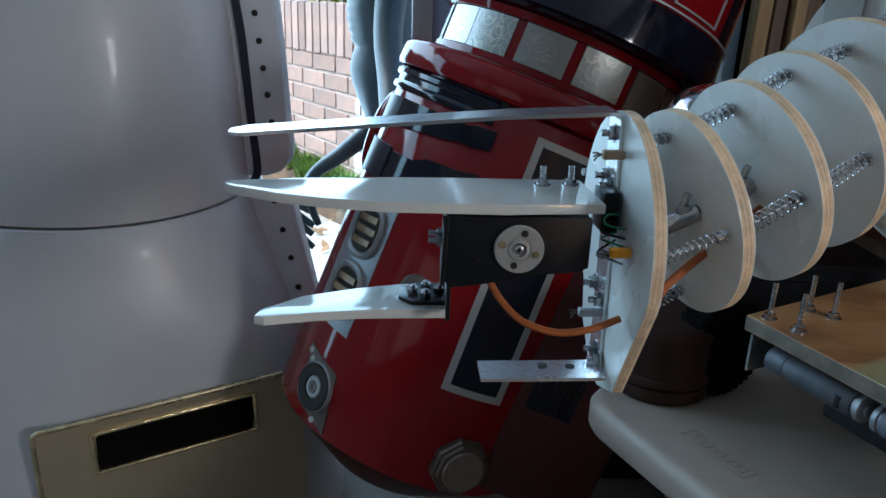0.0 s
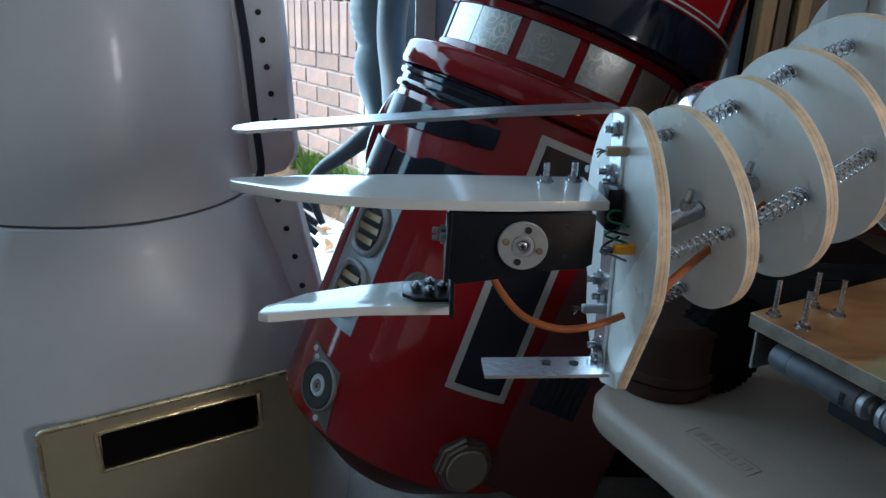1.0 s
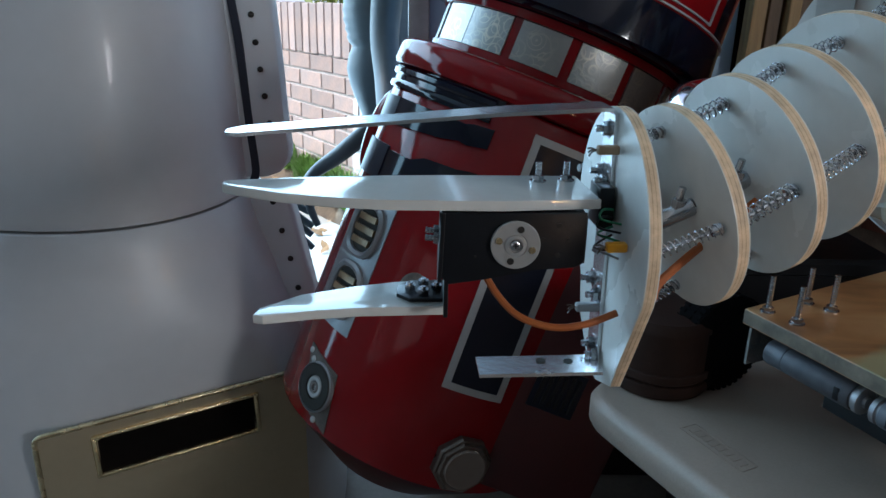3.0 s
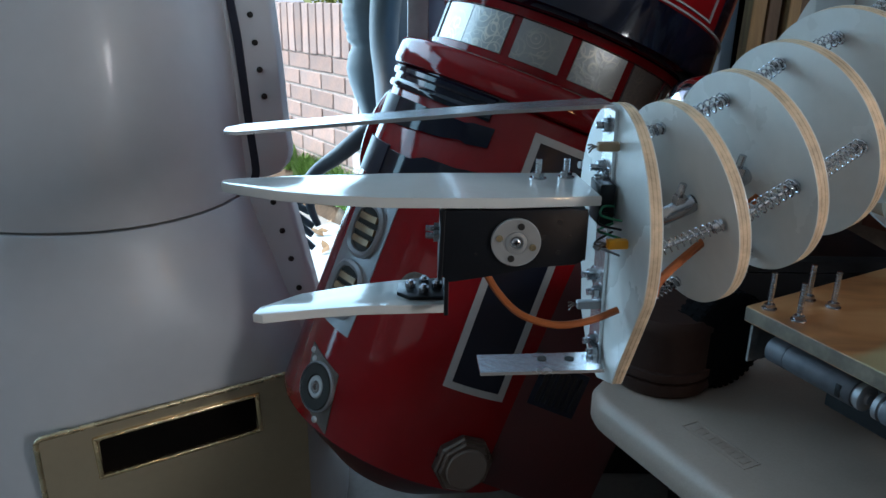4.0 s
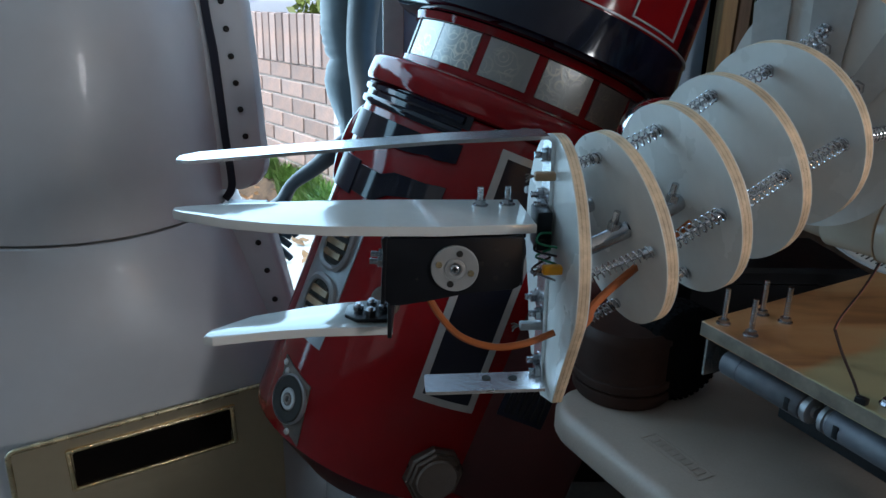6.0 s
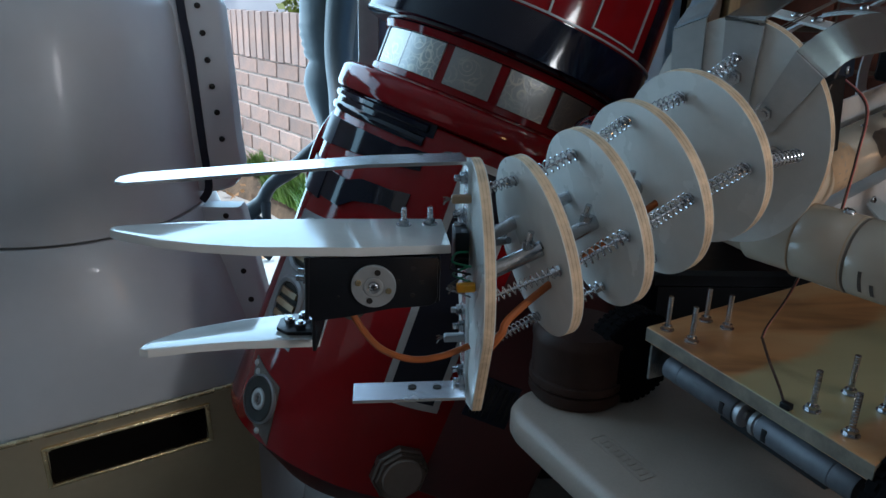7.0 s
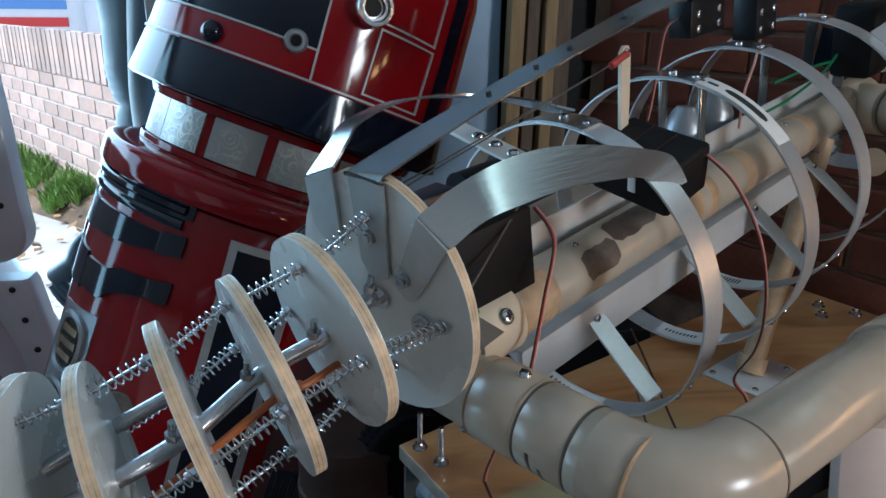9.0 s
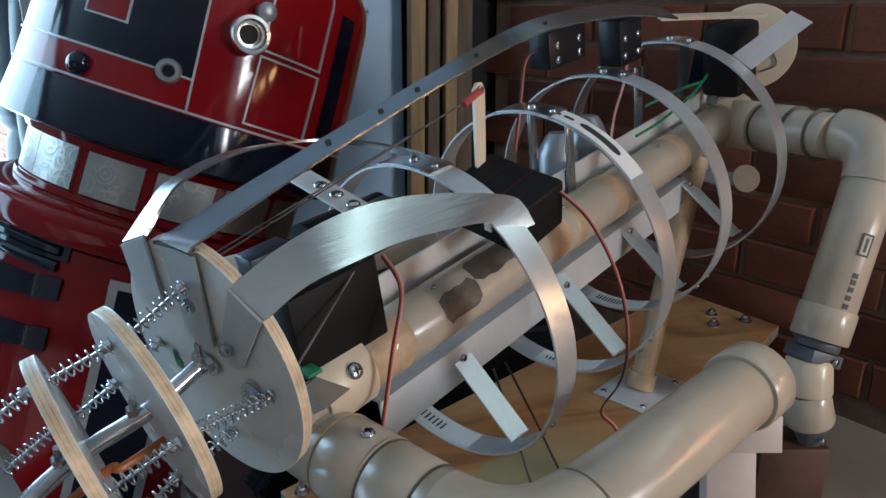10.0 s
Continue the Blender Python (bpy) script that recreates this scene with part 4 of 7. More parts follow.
part("disc", bm, surface("dull red-brown disc paint", (0.20, 0.165, 0.145), 0.22), octo, "dark round disc")
# housing added at the side of the body, its shade put into the dark red, with a slatted vent
def beside(a, b, h):
    return DC + DX * a + DY * b + DA * h


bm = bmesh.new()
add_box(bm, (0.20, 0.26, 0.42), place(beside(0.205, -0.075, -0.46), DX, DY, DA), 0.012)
side = part("side_housing", bm, DARKRED, droid, "housing beside the body, shade put into its dark red")
bm = bmesh.new()
add_box(bm, (0.076, 0.004, 0.074), place(beside(0.178, -0.2055, -0.476), DX, DY, DA), 0.001)
part("vent_plate", bm, NAVY, side, "dark blue-black vent plate")
for i in range(6):
    bm = bmesh.new()
    add_box(bm, (0.0055, 0.004, 0.058), place(beside(0.151 + 0.011 * i, -0.2085, -0.476), DX, DY, DA), 0.0008)
    part("slat", bm, BLACKPLASTIC, side)


# ---------------------------------------------------------------- white robot
WC = Vector((-0.42, 1.95, 0))
SEC_UP = [(0.7600, 0.280, 0.345), (0.7622, 0.283, 0.349), (0.80, 0.281, 0.3465), (0.90, 0.272, 0.339), (1.00, 0.262, 0.330), (1.10, 0.252, 0.320), (1.16, 0.243, 0.309), (1.19, 0.224, 0.285), (1.205, 0.19, 0.245), (1.212, 0.13, 0.175)]
SEC_LO = [(FLOOR, 0.47, 0.44), (0.0, 0.47, 0.44), (0.25, 0.45, 0.43), (0.40, 0.425, 0.408), (0.50, 0.395, 0.392), (0.55, 0.375, 0.384), (0.60, 0.352, 0.375), (0.65, 0.328, 0.366), (0.70, 0.305, 0.358), (0.7535, 0.2855, 0.3510), (0.7562, 0.283, 0.348)]


def face_y(x):
    """The flat front of the lower shell, which carries the slot panel."""
    return 1.54 + (x + 0.37) * 0.5464


def shell(bm, secs, seg=80, p=2.3):
    rings = []
    for z, sx, sy in secs:
        ring = []
        for i in range(seg):
            t = 2 * math.pi * i / seg
            c, s = math.cos(t), math.sin(t)
            x, y = WC.x + sx * math.copysign(abs(c) ** (2 / p), c), WC.y + sy * math.copysign(abs(s) ** (2 / p), s)
            k = min(1.0, max(0.0, (0.62 - z) / 0.16))
            k = k * k * (3 - 2 * k)
            flat = face_y(x) + 0.004
            if s < 0 and y < flat:
                y += (flat - y) * k
            ring.append(Vector((x, y, z)))
        rings.append(ring)
    return add_rings(bm, rings)


wrobot = thing("white_robot", (WC.x, WC.y, FLOOR), "large glossy white moulded robot torso with screwed flange and slot panel", "robot")
bm = bmesh.new()
shell(bm, SEC_UP)
part("torso", bm, ROBOWHITE, wrobot)
bm = bmesh.new()
shell(bm, SEC_LO)
part("lower_shell", bm, ROBOWHITE, wrobot)
bm = bmesh.new()
lathe(bm, [(0.02, 1.2125), (0.125, 1.2125), (0.125, 1.235), (0.118, 1.245), (0.02, 1.246)], Matrix.Translation((WC.x, WC.y, 0)), 48)
part("neck_ring", bm, GASKET, wrobot, "dark neck ring")


def flange(z_pts, width, label):
    """The screwed flange on the shell's flank: z_pts rows of (z, x of its inner edge, y)."""
    bm = bmesh.new()
    rings = []
    for z, x, y, w in z_pts:
        rings.append([Vector((x - 0.03, y, z)), Vector((x + w - 0.012, y, z)), Vector((x + w - 0.003, y + 0.006, z)), Vector((x + w, y + 0.018, z)), Vector((x + w, y + 0.05, z)), Vector((x - 0.03, y + 0.05, z))])
    add_rings(bm, rings)
    return part("flange", bm, ROBOWHITE, wrobot, label)


fl = flange([(1.186, -0.155, 1.985, 0.055), (1.180, -0.155, 1.985, 0.068), (1.165, -0.153, 1.983, 0.074), (1.034, -0.141, 1.968, 0.076), (0.892, -0.127, 1.949, 0.074), (0.844, -0.120, 1.942, 0.074), (0.825, -0.118, 1.940, 0.070), (0.808, -0.117, 1.938, 0.062), (0.793, -0.117, 1.936, 0.048), (0.785, -0.117, 1.935, 0.026)], 0.08, "white flange with a row of dark screws")
for i, z in enumerate((1.166, 1.112, 1.058, 1.005, 0.952, 0.897)):
    x = -0.109 + (1.058 - z) * 0.15
    screw_head(fl, (x, float(np.interp(z, [0.84, 0.95, 1.15], [1.939, 1.953, 1.981])), z), (0.05, -1, 0), 0.0062, mat=DARKVOID, bar=False)
fl2 = flange([(0.752, -0.108, 1.925, 0.055), (0.74, -0.105, 1.920, 0.060), (0.62, -0.075, 1.892, 0.063), (0.57, -0.062, 1.872, 0.066), (0.50, -0.045, 1.862, 0.066), (0.42, -0.03, 1.85, 0.066), (0.2, -0.01, 1.83, 0.066)], 0.08, "lower white flange with a row of dark screws")
for z in (0.735, 0.676, 0.618, 0.560, 0.502):
    x = float(np.interp(z, [0.50, 0.57, 0.62, 0.74], [-0.012, -0.028, -0.044, -0.082]))
    y = float(np.interp(z, [0.50, 0.57, 0.62, 0.74], [1.861, 1.871, 1.891, 1.919]))
    screw_head(fl2, (x, y, z), (0.05, -1, 0), 0.0062, mat=DARKVOID, bar=False)
bm = bmesh.new()
add_strip(bm, spline([(-0.162, 1.982, 1.196), (-0.155, 1.978, 1.134), (-0.145, 1.969, 1.071), (-0.137, 1.961, 0.993), (-0.127, 1.949, 0.89), (-0.118, 1.940, 0.814), (-0.119, 1.935, 0.785), (-0.133, 1.934, 0.764)], 6), (1, 0, 0), 0.008, 0.008)
part("gasket", bm, GASKET, wrobot, "dark navy rubber strip")

# flat slot panel on the lower front
FR = Vector((0.8775, 0.4795, 0)).normalized()
FN = Vector((0.4795, -0.8775, 0)).normalized()
LIFT = 0.046  # the panel sits a little askew
FT = (FR + Vector((0, 0, LIFT * FR.x))).normalized()


def on_face(x, z, out=0.0):
    return Vector((x, face_y(x), z + (x + 0.25) * LIFT)) + FN * out


def face_slab(bm, x0, x1, z0, z1, out, thick, bevel=0.0):
    c = (on_face(x0, z0, out + thick / 2) + on_face(x1, z1, out + thick / 2)) / 2
    add_box(bm, ((x1 - x0) / FR.x, thick, z1 - z0), place(c, FT, -FN, FT.cross(-FN)), bevel)
    return bm


bm = bmesh.new()
outer = ((-0.422, 0.0), (0.0, 0.0), (0.0, 0.4235), (-0.412, 0.4235), (-0.422, 0.4135))
inner = ((-0.338, 0.321), (-0.090, 0.321), (-0.090, 0.397), (-0.326, 0.397), (-0.338, 0.390))
add_rings(bm, [[on_face(x, z, out) for x, z in loop] for loop, out in ((outer, 0.002), (outer, 0.008), (inner, 0.008), (inner, 0.002))], caps=False, loop=True)
sp = part("slot_panel", bm, PANELMETAL, wrobot, "brushed metal panel with a letterbox slot", smooth=0)
# flat black sheet behind the slot; the opening's shade is in its colour
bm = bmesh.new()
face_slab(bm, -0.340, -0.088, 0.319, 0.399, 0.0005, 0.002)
part("slot", bm, SLOTSHADE, sp, "black sheet for the shade in the letterbox opening")
for x0, x1, z0, z1 in ((-0.346, -0.082, 0.3945, 0.4025), (-0.346, -0.082, 0.3150, 0.3230), (-0.3465, -0.3385, 0.3160, 0.4015), (-0.0910, -0.0820, 0.3160, 0.4015)):
    bm = bmesh.new()
    face_slab(bm, x0, x1, z0, z1, 0.002, 0.012, 0.0039)
    part("rim", bm, RIMBRASS, sp, "nicked bright brass raised rim")
edge = [on_face(x, z, 0.006) for x, z in [(0.003, 0.4255), (-0.20, 0.4255), (-0.36, 0.4255)] + [(-0.411 - 0.012 * math.sin(radians(18 * i)), 0.4135 + 0.012 * math.cos(radians(18 * i))) for i in range(6)] + [(-0.423, 0.30), (-0.423, 0.15), (-0.423, 0.01)]]
bm = bmesh.new()
add_tube(bm, edge, 0.0050, seg=12)
part("rim", bm, BRASS, sp, "worn brass raised rim")

# ---------------------------------------------------------------- grey figure in the doorway
def blob_limb(bm, pts, radii, seg=16):
    return add_tube(bm, spline(pts, 6), [float(np.interp(i / 6, range(len(radii)), radii)) for i in range(6 * (len(pts) - 1) + 1)], seg=seg)


SX, SY = 0.105, 2.38
bm = bmesh.new()
rings = []
for z, rx, ry, dx in ((0.30, 0.085, 0.07, 0.02), (0.55, 0.080, 0.070, 0.015), (0.70, 0.062, 0.065, 0.012), (0.80, 0.050, 0.060, 0.012), (0.86, 0.052, 0.062, 0.010), (0.90, 0.066, 0.066, 0.008), (0.94, 0.078, 0.072, 0.006), (0.975, 0.084, 0.075, 0.005), (1.010, 0.079, 0.072, 0.006), (1.032, 0.070, 0.068, 0.008), (1.042, 0.078, 0.074, 0.006), (1.055, 0.082, 0.077, 0.005), (1.062, 0.079, 0.074, 0.005), (1.075, 0.086, 0.080, 0.004), (1.083, 0.083, 0.077, 0.004), (1.098, 0.089, 0.082, 0.003), (1.106, 0.086, 0.079, 0.003), (1.122, 0.090, 0.083, 0.003), (1.130, 0.087, 0.080, 0.003), (1.16, 0.088, 0.082, 0.004), (1.22, 0.086, 0.080, 0.006), (1.30, 0.095, 0.080, 0.008), (1.40, 0.115, 0.085, 0.010), (1.50, 0.10, 0.075, 0.010), (1.56, 0.045, 0.045, 0.010), (1.62, 0.04, 0.04, 0.010), (1.66, 0.07, 0.08, 0.010), (1.76, 0.085, 0.10, 0.010), (1.84, 0.06, 0.07, 0.010), (1.87, 0.02, 0.02, 0.010)):
    rings.append([Vector((SX + dx + rx * math.cos(2 * math.pi * k / 32), SY + ry * math.sin(2 * math.pi * k / 32) + 0.006 * noise.noise(Vector((z * 9, k * 0.5, 2))), z)) for k in range(32)])
add_rings(bm, rings)
blob_limb(bm, [(SX + 0.06, SY + 0.02, 0.34), (SX + 0.065, SY, 0.15), (SX + 0.06, SY + 0.02, FLOOR)], [0.055, 0.05, 0.035])
blob_limb(bm, [(SX - 0.03, SY, 0.34), (SX - 0.04, SY - 0.01, 0.15), (SX - 0.05, SY, FLOOR)], [0.055, 0.05, 0.035])
# upper arm in front of the ribs, elbow behind the red robot, forearm reaching down to an open hand
blob_limb(bm, [(SX + 0.06, SY - 0.06, 1.44), (SX + 0.045, SY - 0.10, 1.25), (SX + 0.030, SY - 0.13, 1.08), (SX + 0.040, SY - 0.20, 0.97), (SX + 0.050, SY - 0.31, 0.895)], [0.040, 0.042, 0.036, 0.030, 0.024])
blob_limb(bm, [(SX + 0.050, SY - 0.31, 0.895), (SX - 0.015, SY - 0.29, 0.845), (SX - 0.080, SY - 0.24, 0.788), (SX - 0.137, SY - 0.205, 0.742), (SX - 0.175, SY - 0.16, 0.685), (SX - 0.222, SY - 0.13, 0.640)], [0.024, 0.022, 0.019, 0.016, 0.018, 0.026])
blob_limb(bm, [(SX + 0.12, SY + 0.02, 1.42), (SX + 0.14, SY + 0.04, 1.2), (SX + 0.13, SY + 0.05, 0.95)], [0.035, 0.036, 0.03])
palm = Vector((SX - 0.225, SY - 0.13, 0.642))
for dx, dz, tx, tz in ((0.018, 0.012, 0.058, -0.020), (0.006, -0.004, 0.066, -0.058), (-0.002, -0.014, 0.063, -0.082), (-0.010, -0.022, 0.064, -0.118)):
    p = palm + Vector((dx, -0.004, dz))
    q = palm + Vector((tx, -0.012, tz))
    blob_limb(bm, [p, p.lerp(q, 0.5) + Vector((-0.012, -0.006, 0.004)), q], [0.0125, 0.0105, 0.0085], 8)
p = Vector((SX - 0.160, SY - 0.175, 0.690))
blob_limb(bm, [p, p + Vector((0.004, -0.010, -0.045)), p + Vector((0.022, -0.012, -0.090))], [0.014, 0.011, 0.008], 8)
solo("statue", bm, STATUEGREY, "slim silver-grey humanoid display figure in the doorway", "statue", smooth=60, at=(SX, SY, FLOOR))

# ---------------------------------------------------------------- black box on the floor by the battens, added where only shade lies
crate = thing("shade_box", (0.99, 1.84, FLOOR), "plain black box added for the dark by the battens", "crate")
bm = bmesh.new()
add_rings(bm, [[Vector((0.99 + sx * k, 1.84 + sy * k * 0.62, z)) for sx, sy in ((-1, -1), (1, -1), (1, 1), (-1, 1))] for k, z in ((0.14, FLOOR + 0.001), (0.17, 0.655), (0.16, 0.655), (0.135, FLOOR + 0.02))])
part("body", bm, BLACKPLASTIC, crate, smooth=0)
bm = bmesh.new()
add_rings(bm, [[Vector((0.99 + sx * k, 1.84 + sy * k * 0.62, z)) for sx, sy in ((-1, -1), (1, -1), (1, 1), (-1, 1))] for k, z in ((0.172, 0.656), (0.180, 0.660), (0.180, 0.682), (0.165, 0.690))])
part("lid", bm, BLACKPLASTIC, crate, smooth=0)

# ---------------------------------------------------------------- folding table
TZ = 0.703
TC = Vector((0.437, 1.218, 0))
TU, TW = Vector((0.43, -0.903, 0)), Vector((0.903, 0.43, 0))
TL, TD = 1.75, 0.93
table = thing("folding_table", (TC.x + 0.6, TC.y - 0.5, FLOOR), "white blow-moulded plastic folding table with rounded corners", "table")


def rounded(l, d, r, n=8):
    out = []
    for cx, cy, a0 in ((l - r, d - r, 0), (r, d - r, 90), (r, r, 180), (l - r, r, 270)):
        out += [(cx + r * math.cos(radians(a0 + 90 * i / n)), cy + r * math.sin(radians(a0 + 90 * i / n))) for i in range(n + 1)]
    return out


bm = bmesh.new()
rings = []
for ins, dz in ((0.012, -0.045), (0.003, -0.041), (0.0, -0.034), (0.0, -0.012), (0.004, -0.004), (0.012, 0.0)):
    rings.append([TC + TU * (ins + x * (TL - 2 * ins) / TL) + TW * (ins + y * (TD - 2 * ins) / TD) + Vector((0, 0, TZ + dz)) for x, y in rounded(TL, TD, 0.055)])
add_rings(bm, rings)
top = part("top", bm, TABLEWHITE, table)
# moulded mark: a raised frame with letter-sized bars
lm = place(TC + TU * 0.135 + TW * 0.050 + Vector((0, 0, TZ)), TU, TW, Vector((0, 0, 1)))
bm = bmesh.new()
for cx, cy, sx, sy in ((0.04, 0.0, 0.086, 0.0016), (0.04, 0.022, 0.086, 0.0016), (-0.003, 0.011, 0.0016, 0.022), (0.083, 0.011, 0.0016, 0.022)):
    add_box(bm, (sx, sy, 0.0008), lm @ Matrix.Translation((cx, cy, 0.0002)))
for i in range(8):
    add_box(bm, (0.006, 0.012, 0.0008), lm @ Matrix.Translation((0.007 + 0.0095 * i, 0.011, 0.0002)))
part("moulded_mark", bm, TABLEWHITE, top, smooth=0)
for x, y in ((0.15, 0.12), (0.15, TD - 0.12), (TL - 0.15, 0.12), (TL - 0.15, TD - 0.12)):
    p = TC + TU * x + TW * y
    bm = bmesh.new()
    add_cyl(bm, (p.x, p.y, FLOOR), (p.x, p.y, TZ - 0.045), 0.014, seg=16)
    part("leg", bm, BLACKPLASTIC, table, "dark steel leg")

# ---------------------------------------------------------------- brown drum behind the base
pc = Vector((0.545, 1.235, 0))
drum = thing("plastic_drum", (pc.x, pc.y, TZ), "dark brown ribbed plastic drum on the table corner", "drum")
for nm, prof in (("foot_ring", [(0.001, 0.0005), (0.058, 0.0005), (0.062, 0.006), (0.062, 0.018), (0.059, 0.0195), (0.001, 0.0196)]),
                 ("rib", [(0.001, 0.0198), (0.059, 0.0198), (0.0625, 0.023), (0.0625, 0.032), (0.060, 0.0338), (0.001, 0.0339)]),
                 ("body", [(0.001, 0.0341), (0.060, 0.0341), (0.060, 0.080), (0.001, 0.0801)]),
                 ("lid", [(0.001, 0.0803), (0.0612, 0.0803), (0.0612, 0.086), (0.055, 0.095), (0.001, 0.096)])):
    bm = bmesh.new()
    lathe(bm, [(r, TZ + h) for r, h in prof], Matrix.Translation(pc), 48)
    part(nm, bm, BROWNPAINT, drum)

# ---------------------------------------------------------------- wheeled base
BA, BB, BC_, BD = Vector((0.593, 1.131, 0)), Vector((0.6985, 0.873, 0)), Vector((1.328, 1.338, 0)), Vector((1.258, 1.502, 0))
BT = 0.843
base = thing("wheeled_base", (0.95, 1.2, TZ), "stained plywood drive base on black tyres with upright studs", "robot base")
bm = bmesh.new()
add_plate(bm, [(p.x, p.y) for p in (BA, BB, BC_, BD)][::-1], Matrix.Translation((0, 0, BT - 0.017)), 0.017, 0, 1, 0.0012)
part("board", bm, [BOARD, BOARDEDGE], base, smooth=0)
FU = (BB - BA).normalized()
FW = Vector((-FU.y, FU.x, 0))
for q in ((0.6135, 1.1235), (0.6305, 1.0945), (0.667, 1.149), (0.6835, 1.129)):
    bolt(base, (q[0], q[1], BT), (0, 0, 1), 0.0030, 0.040, "stud")
for q in ((0.690, 0.955), (0.742, 0.985), (0.703, 0.916), (0.757, 0.954)):
    bolt(base, (q[0], q[1], BT), (0, 0, 1), 0.0030, 0.040, "stud")
for q in ((1.255, 1.400), (1.290, 1.365), (1.235, 1.365)):
    bolt(base, (q[0], q[1], BT), (0, 0, 1), 0.0035, 0.010, "bolt")
# end bracket
bm = bmesh.new()
q = BA + FU * 0.010 + FW * 0.03
m = place(Vector((q.x, q.y, BT - 0.0175)), FW, FU, Vector((0, 0, -1)))
add_plate(bm, [(-0.03, 0.0), (0.05, 0.0), (0.05, 0.003), (-0.03, 0.003)], m, 0.042)
part("bracket", bm, ALUDULL, base, "folded aluminium bracket", smooth=0)


def motor(at, d, length):
    at, d = Vector(at), Vector(d).normalized()
    a, b, n = axes(d)
    m = place(at, a, b, n)
    bm = bmesh.new()
    lathe(bm, [(0.001, 0), (0.0135, 0), (0.0140, 0.001), (0.0140, 0.022), (0.0134, 0.0225), (0.0134, 0.0235), (0.0140, 0.024), (0.0140, length - 0.001), (0.0132, length), (0.001, length)], m, 32)
    ob = part("motor", bm, MOTORGREY, base, "grey cylindrical gear motor")
    bm = bmesh.new()
    lathe(bm, [(0.001, length), (0.0118, length), (0.0118, length + 0.003), (0.0136, length + 0.0035), (0.0136, length + 0.008), (0.0122, length + 0.009), (0.006, length + 0.009), (0.0055, length + 0.012), (0.001, length + 0.0122)], m, 28)
    part("end_cap", bm, DULLSILVER, ob, "dull metal end cap")
    bm = bmesh.new()
    p = at + d * (length - 0.012) - FW * 0.0134
    add_box(bm, (0.006, 0.0016, 0.013), place(p, d, -FW, Vector((0, 0, 1))), 0.0007)
    part("slot", bm, BLACKPLASTIC, ob, "black slot")


mz = BT - 0.017 - 0.0215
motor((BA + FU * 0.030 + FW * 0.016) + Vector((0, 0, mz)), FU, 0.100)
motor((BB - FU * 0.015 + FW * 0.016) + Vector((0, 0, mz)), -FU, 0.104)
# dark battery tray hung under the board
bm = bmesh.new()
tray = [BA + FU * 0.055 + FW * 0.075, BB - FU * 0.085 + FW * 0.075, BB - FU * 0.085 + FW * 0.50, BA + FU * 0.055 + FW * 0.50]
add_plate(bm, [(p.x, p.y) for p in tray][::-1], Matrix.Translation((0, 0, TZ + 0.035)), BT - 0.0175 - TZ - 0.035, bevel=0.002)
part("tray", bm, BLACKPLASTIC, base, "black tray under the board", smooth=0)


def wheel(c, axis, r, w):
    c = Vector(c)
    a, b, n = axes(axis)
    m = place(c - n * w / 2, a, b, n)
    bm = bmesh.new()
    lathe(bm, [(r * 0.45, 0.0), (r * 0.82, 0.0), (r * 0.95, w * 0.08), (r * 0.985, w * 0.25), (r * 0.985, w * 0.75), (r * 0.95, w * 0.92), (r * 0.82, w), (r * 0.45, w)], m, 56)
    ob = part("wheel", bm, RUBBER, base, "chunky black rubber tyre")
    bm = bmesh.new()
    for i in range(44):
        t = 2 * math.pi * i / 44
        for k, off in ((0.2, 0.0), (0.5, 0.5), (0.8, 0.0)):
            tt = t + off * 2 * math.pi / 44
            d = a * math.cos(tt) + b * math.sin(tt)
            s = n.cross(d)
            add_box(bm, (w * 0.20, r * 0.075, r * 0.032), place(c - n * w / 2 + n * w * k + d * r * 0.992, n, s, d))
    part("tread", bm, RUBBER, ob, smooth=0)
    bm = bmesh.new()
    lathe(bm, [(0.001, w * 0.15), (r * 0.2, w * 0.15), (r * 0.24, w * 0.25), (r * 0.45, w * 0.2), (r * 0.47, w * 0.5), (r * 0.45, w * 0.8), (r * 0.24, w * 0.75), (r * 0.2, w * 0.9), (0.001, w * 0.9)], m, 40)
    part("rim", bm, BLACKPLASTIC, ob, "black plastic rim")


wheel((0.607, 1.222, TZ + 0.0615), FU, 0.061, 0.042)
wheel((0.764, 0.884, TZ + 0.0805), FU, 0.080, 0.042)
bm = bmesh.new()
add_box(bm, (0.022, 0.022, 0.118), Matrix.Translation((1.24, 1.40, TZ + 0.062)))
part("skid", bm, BLACKPLASTIC, base, "black support leg")


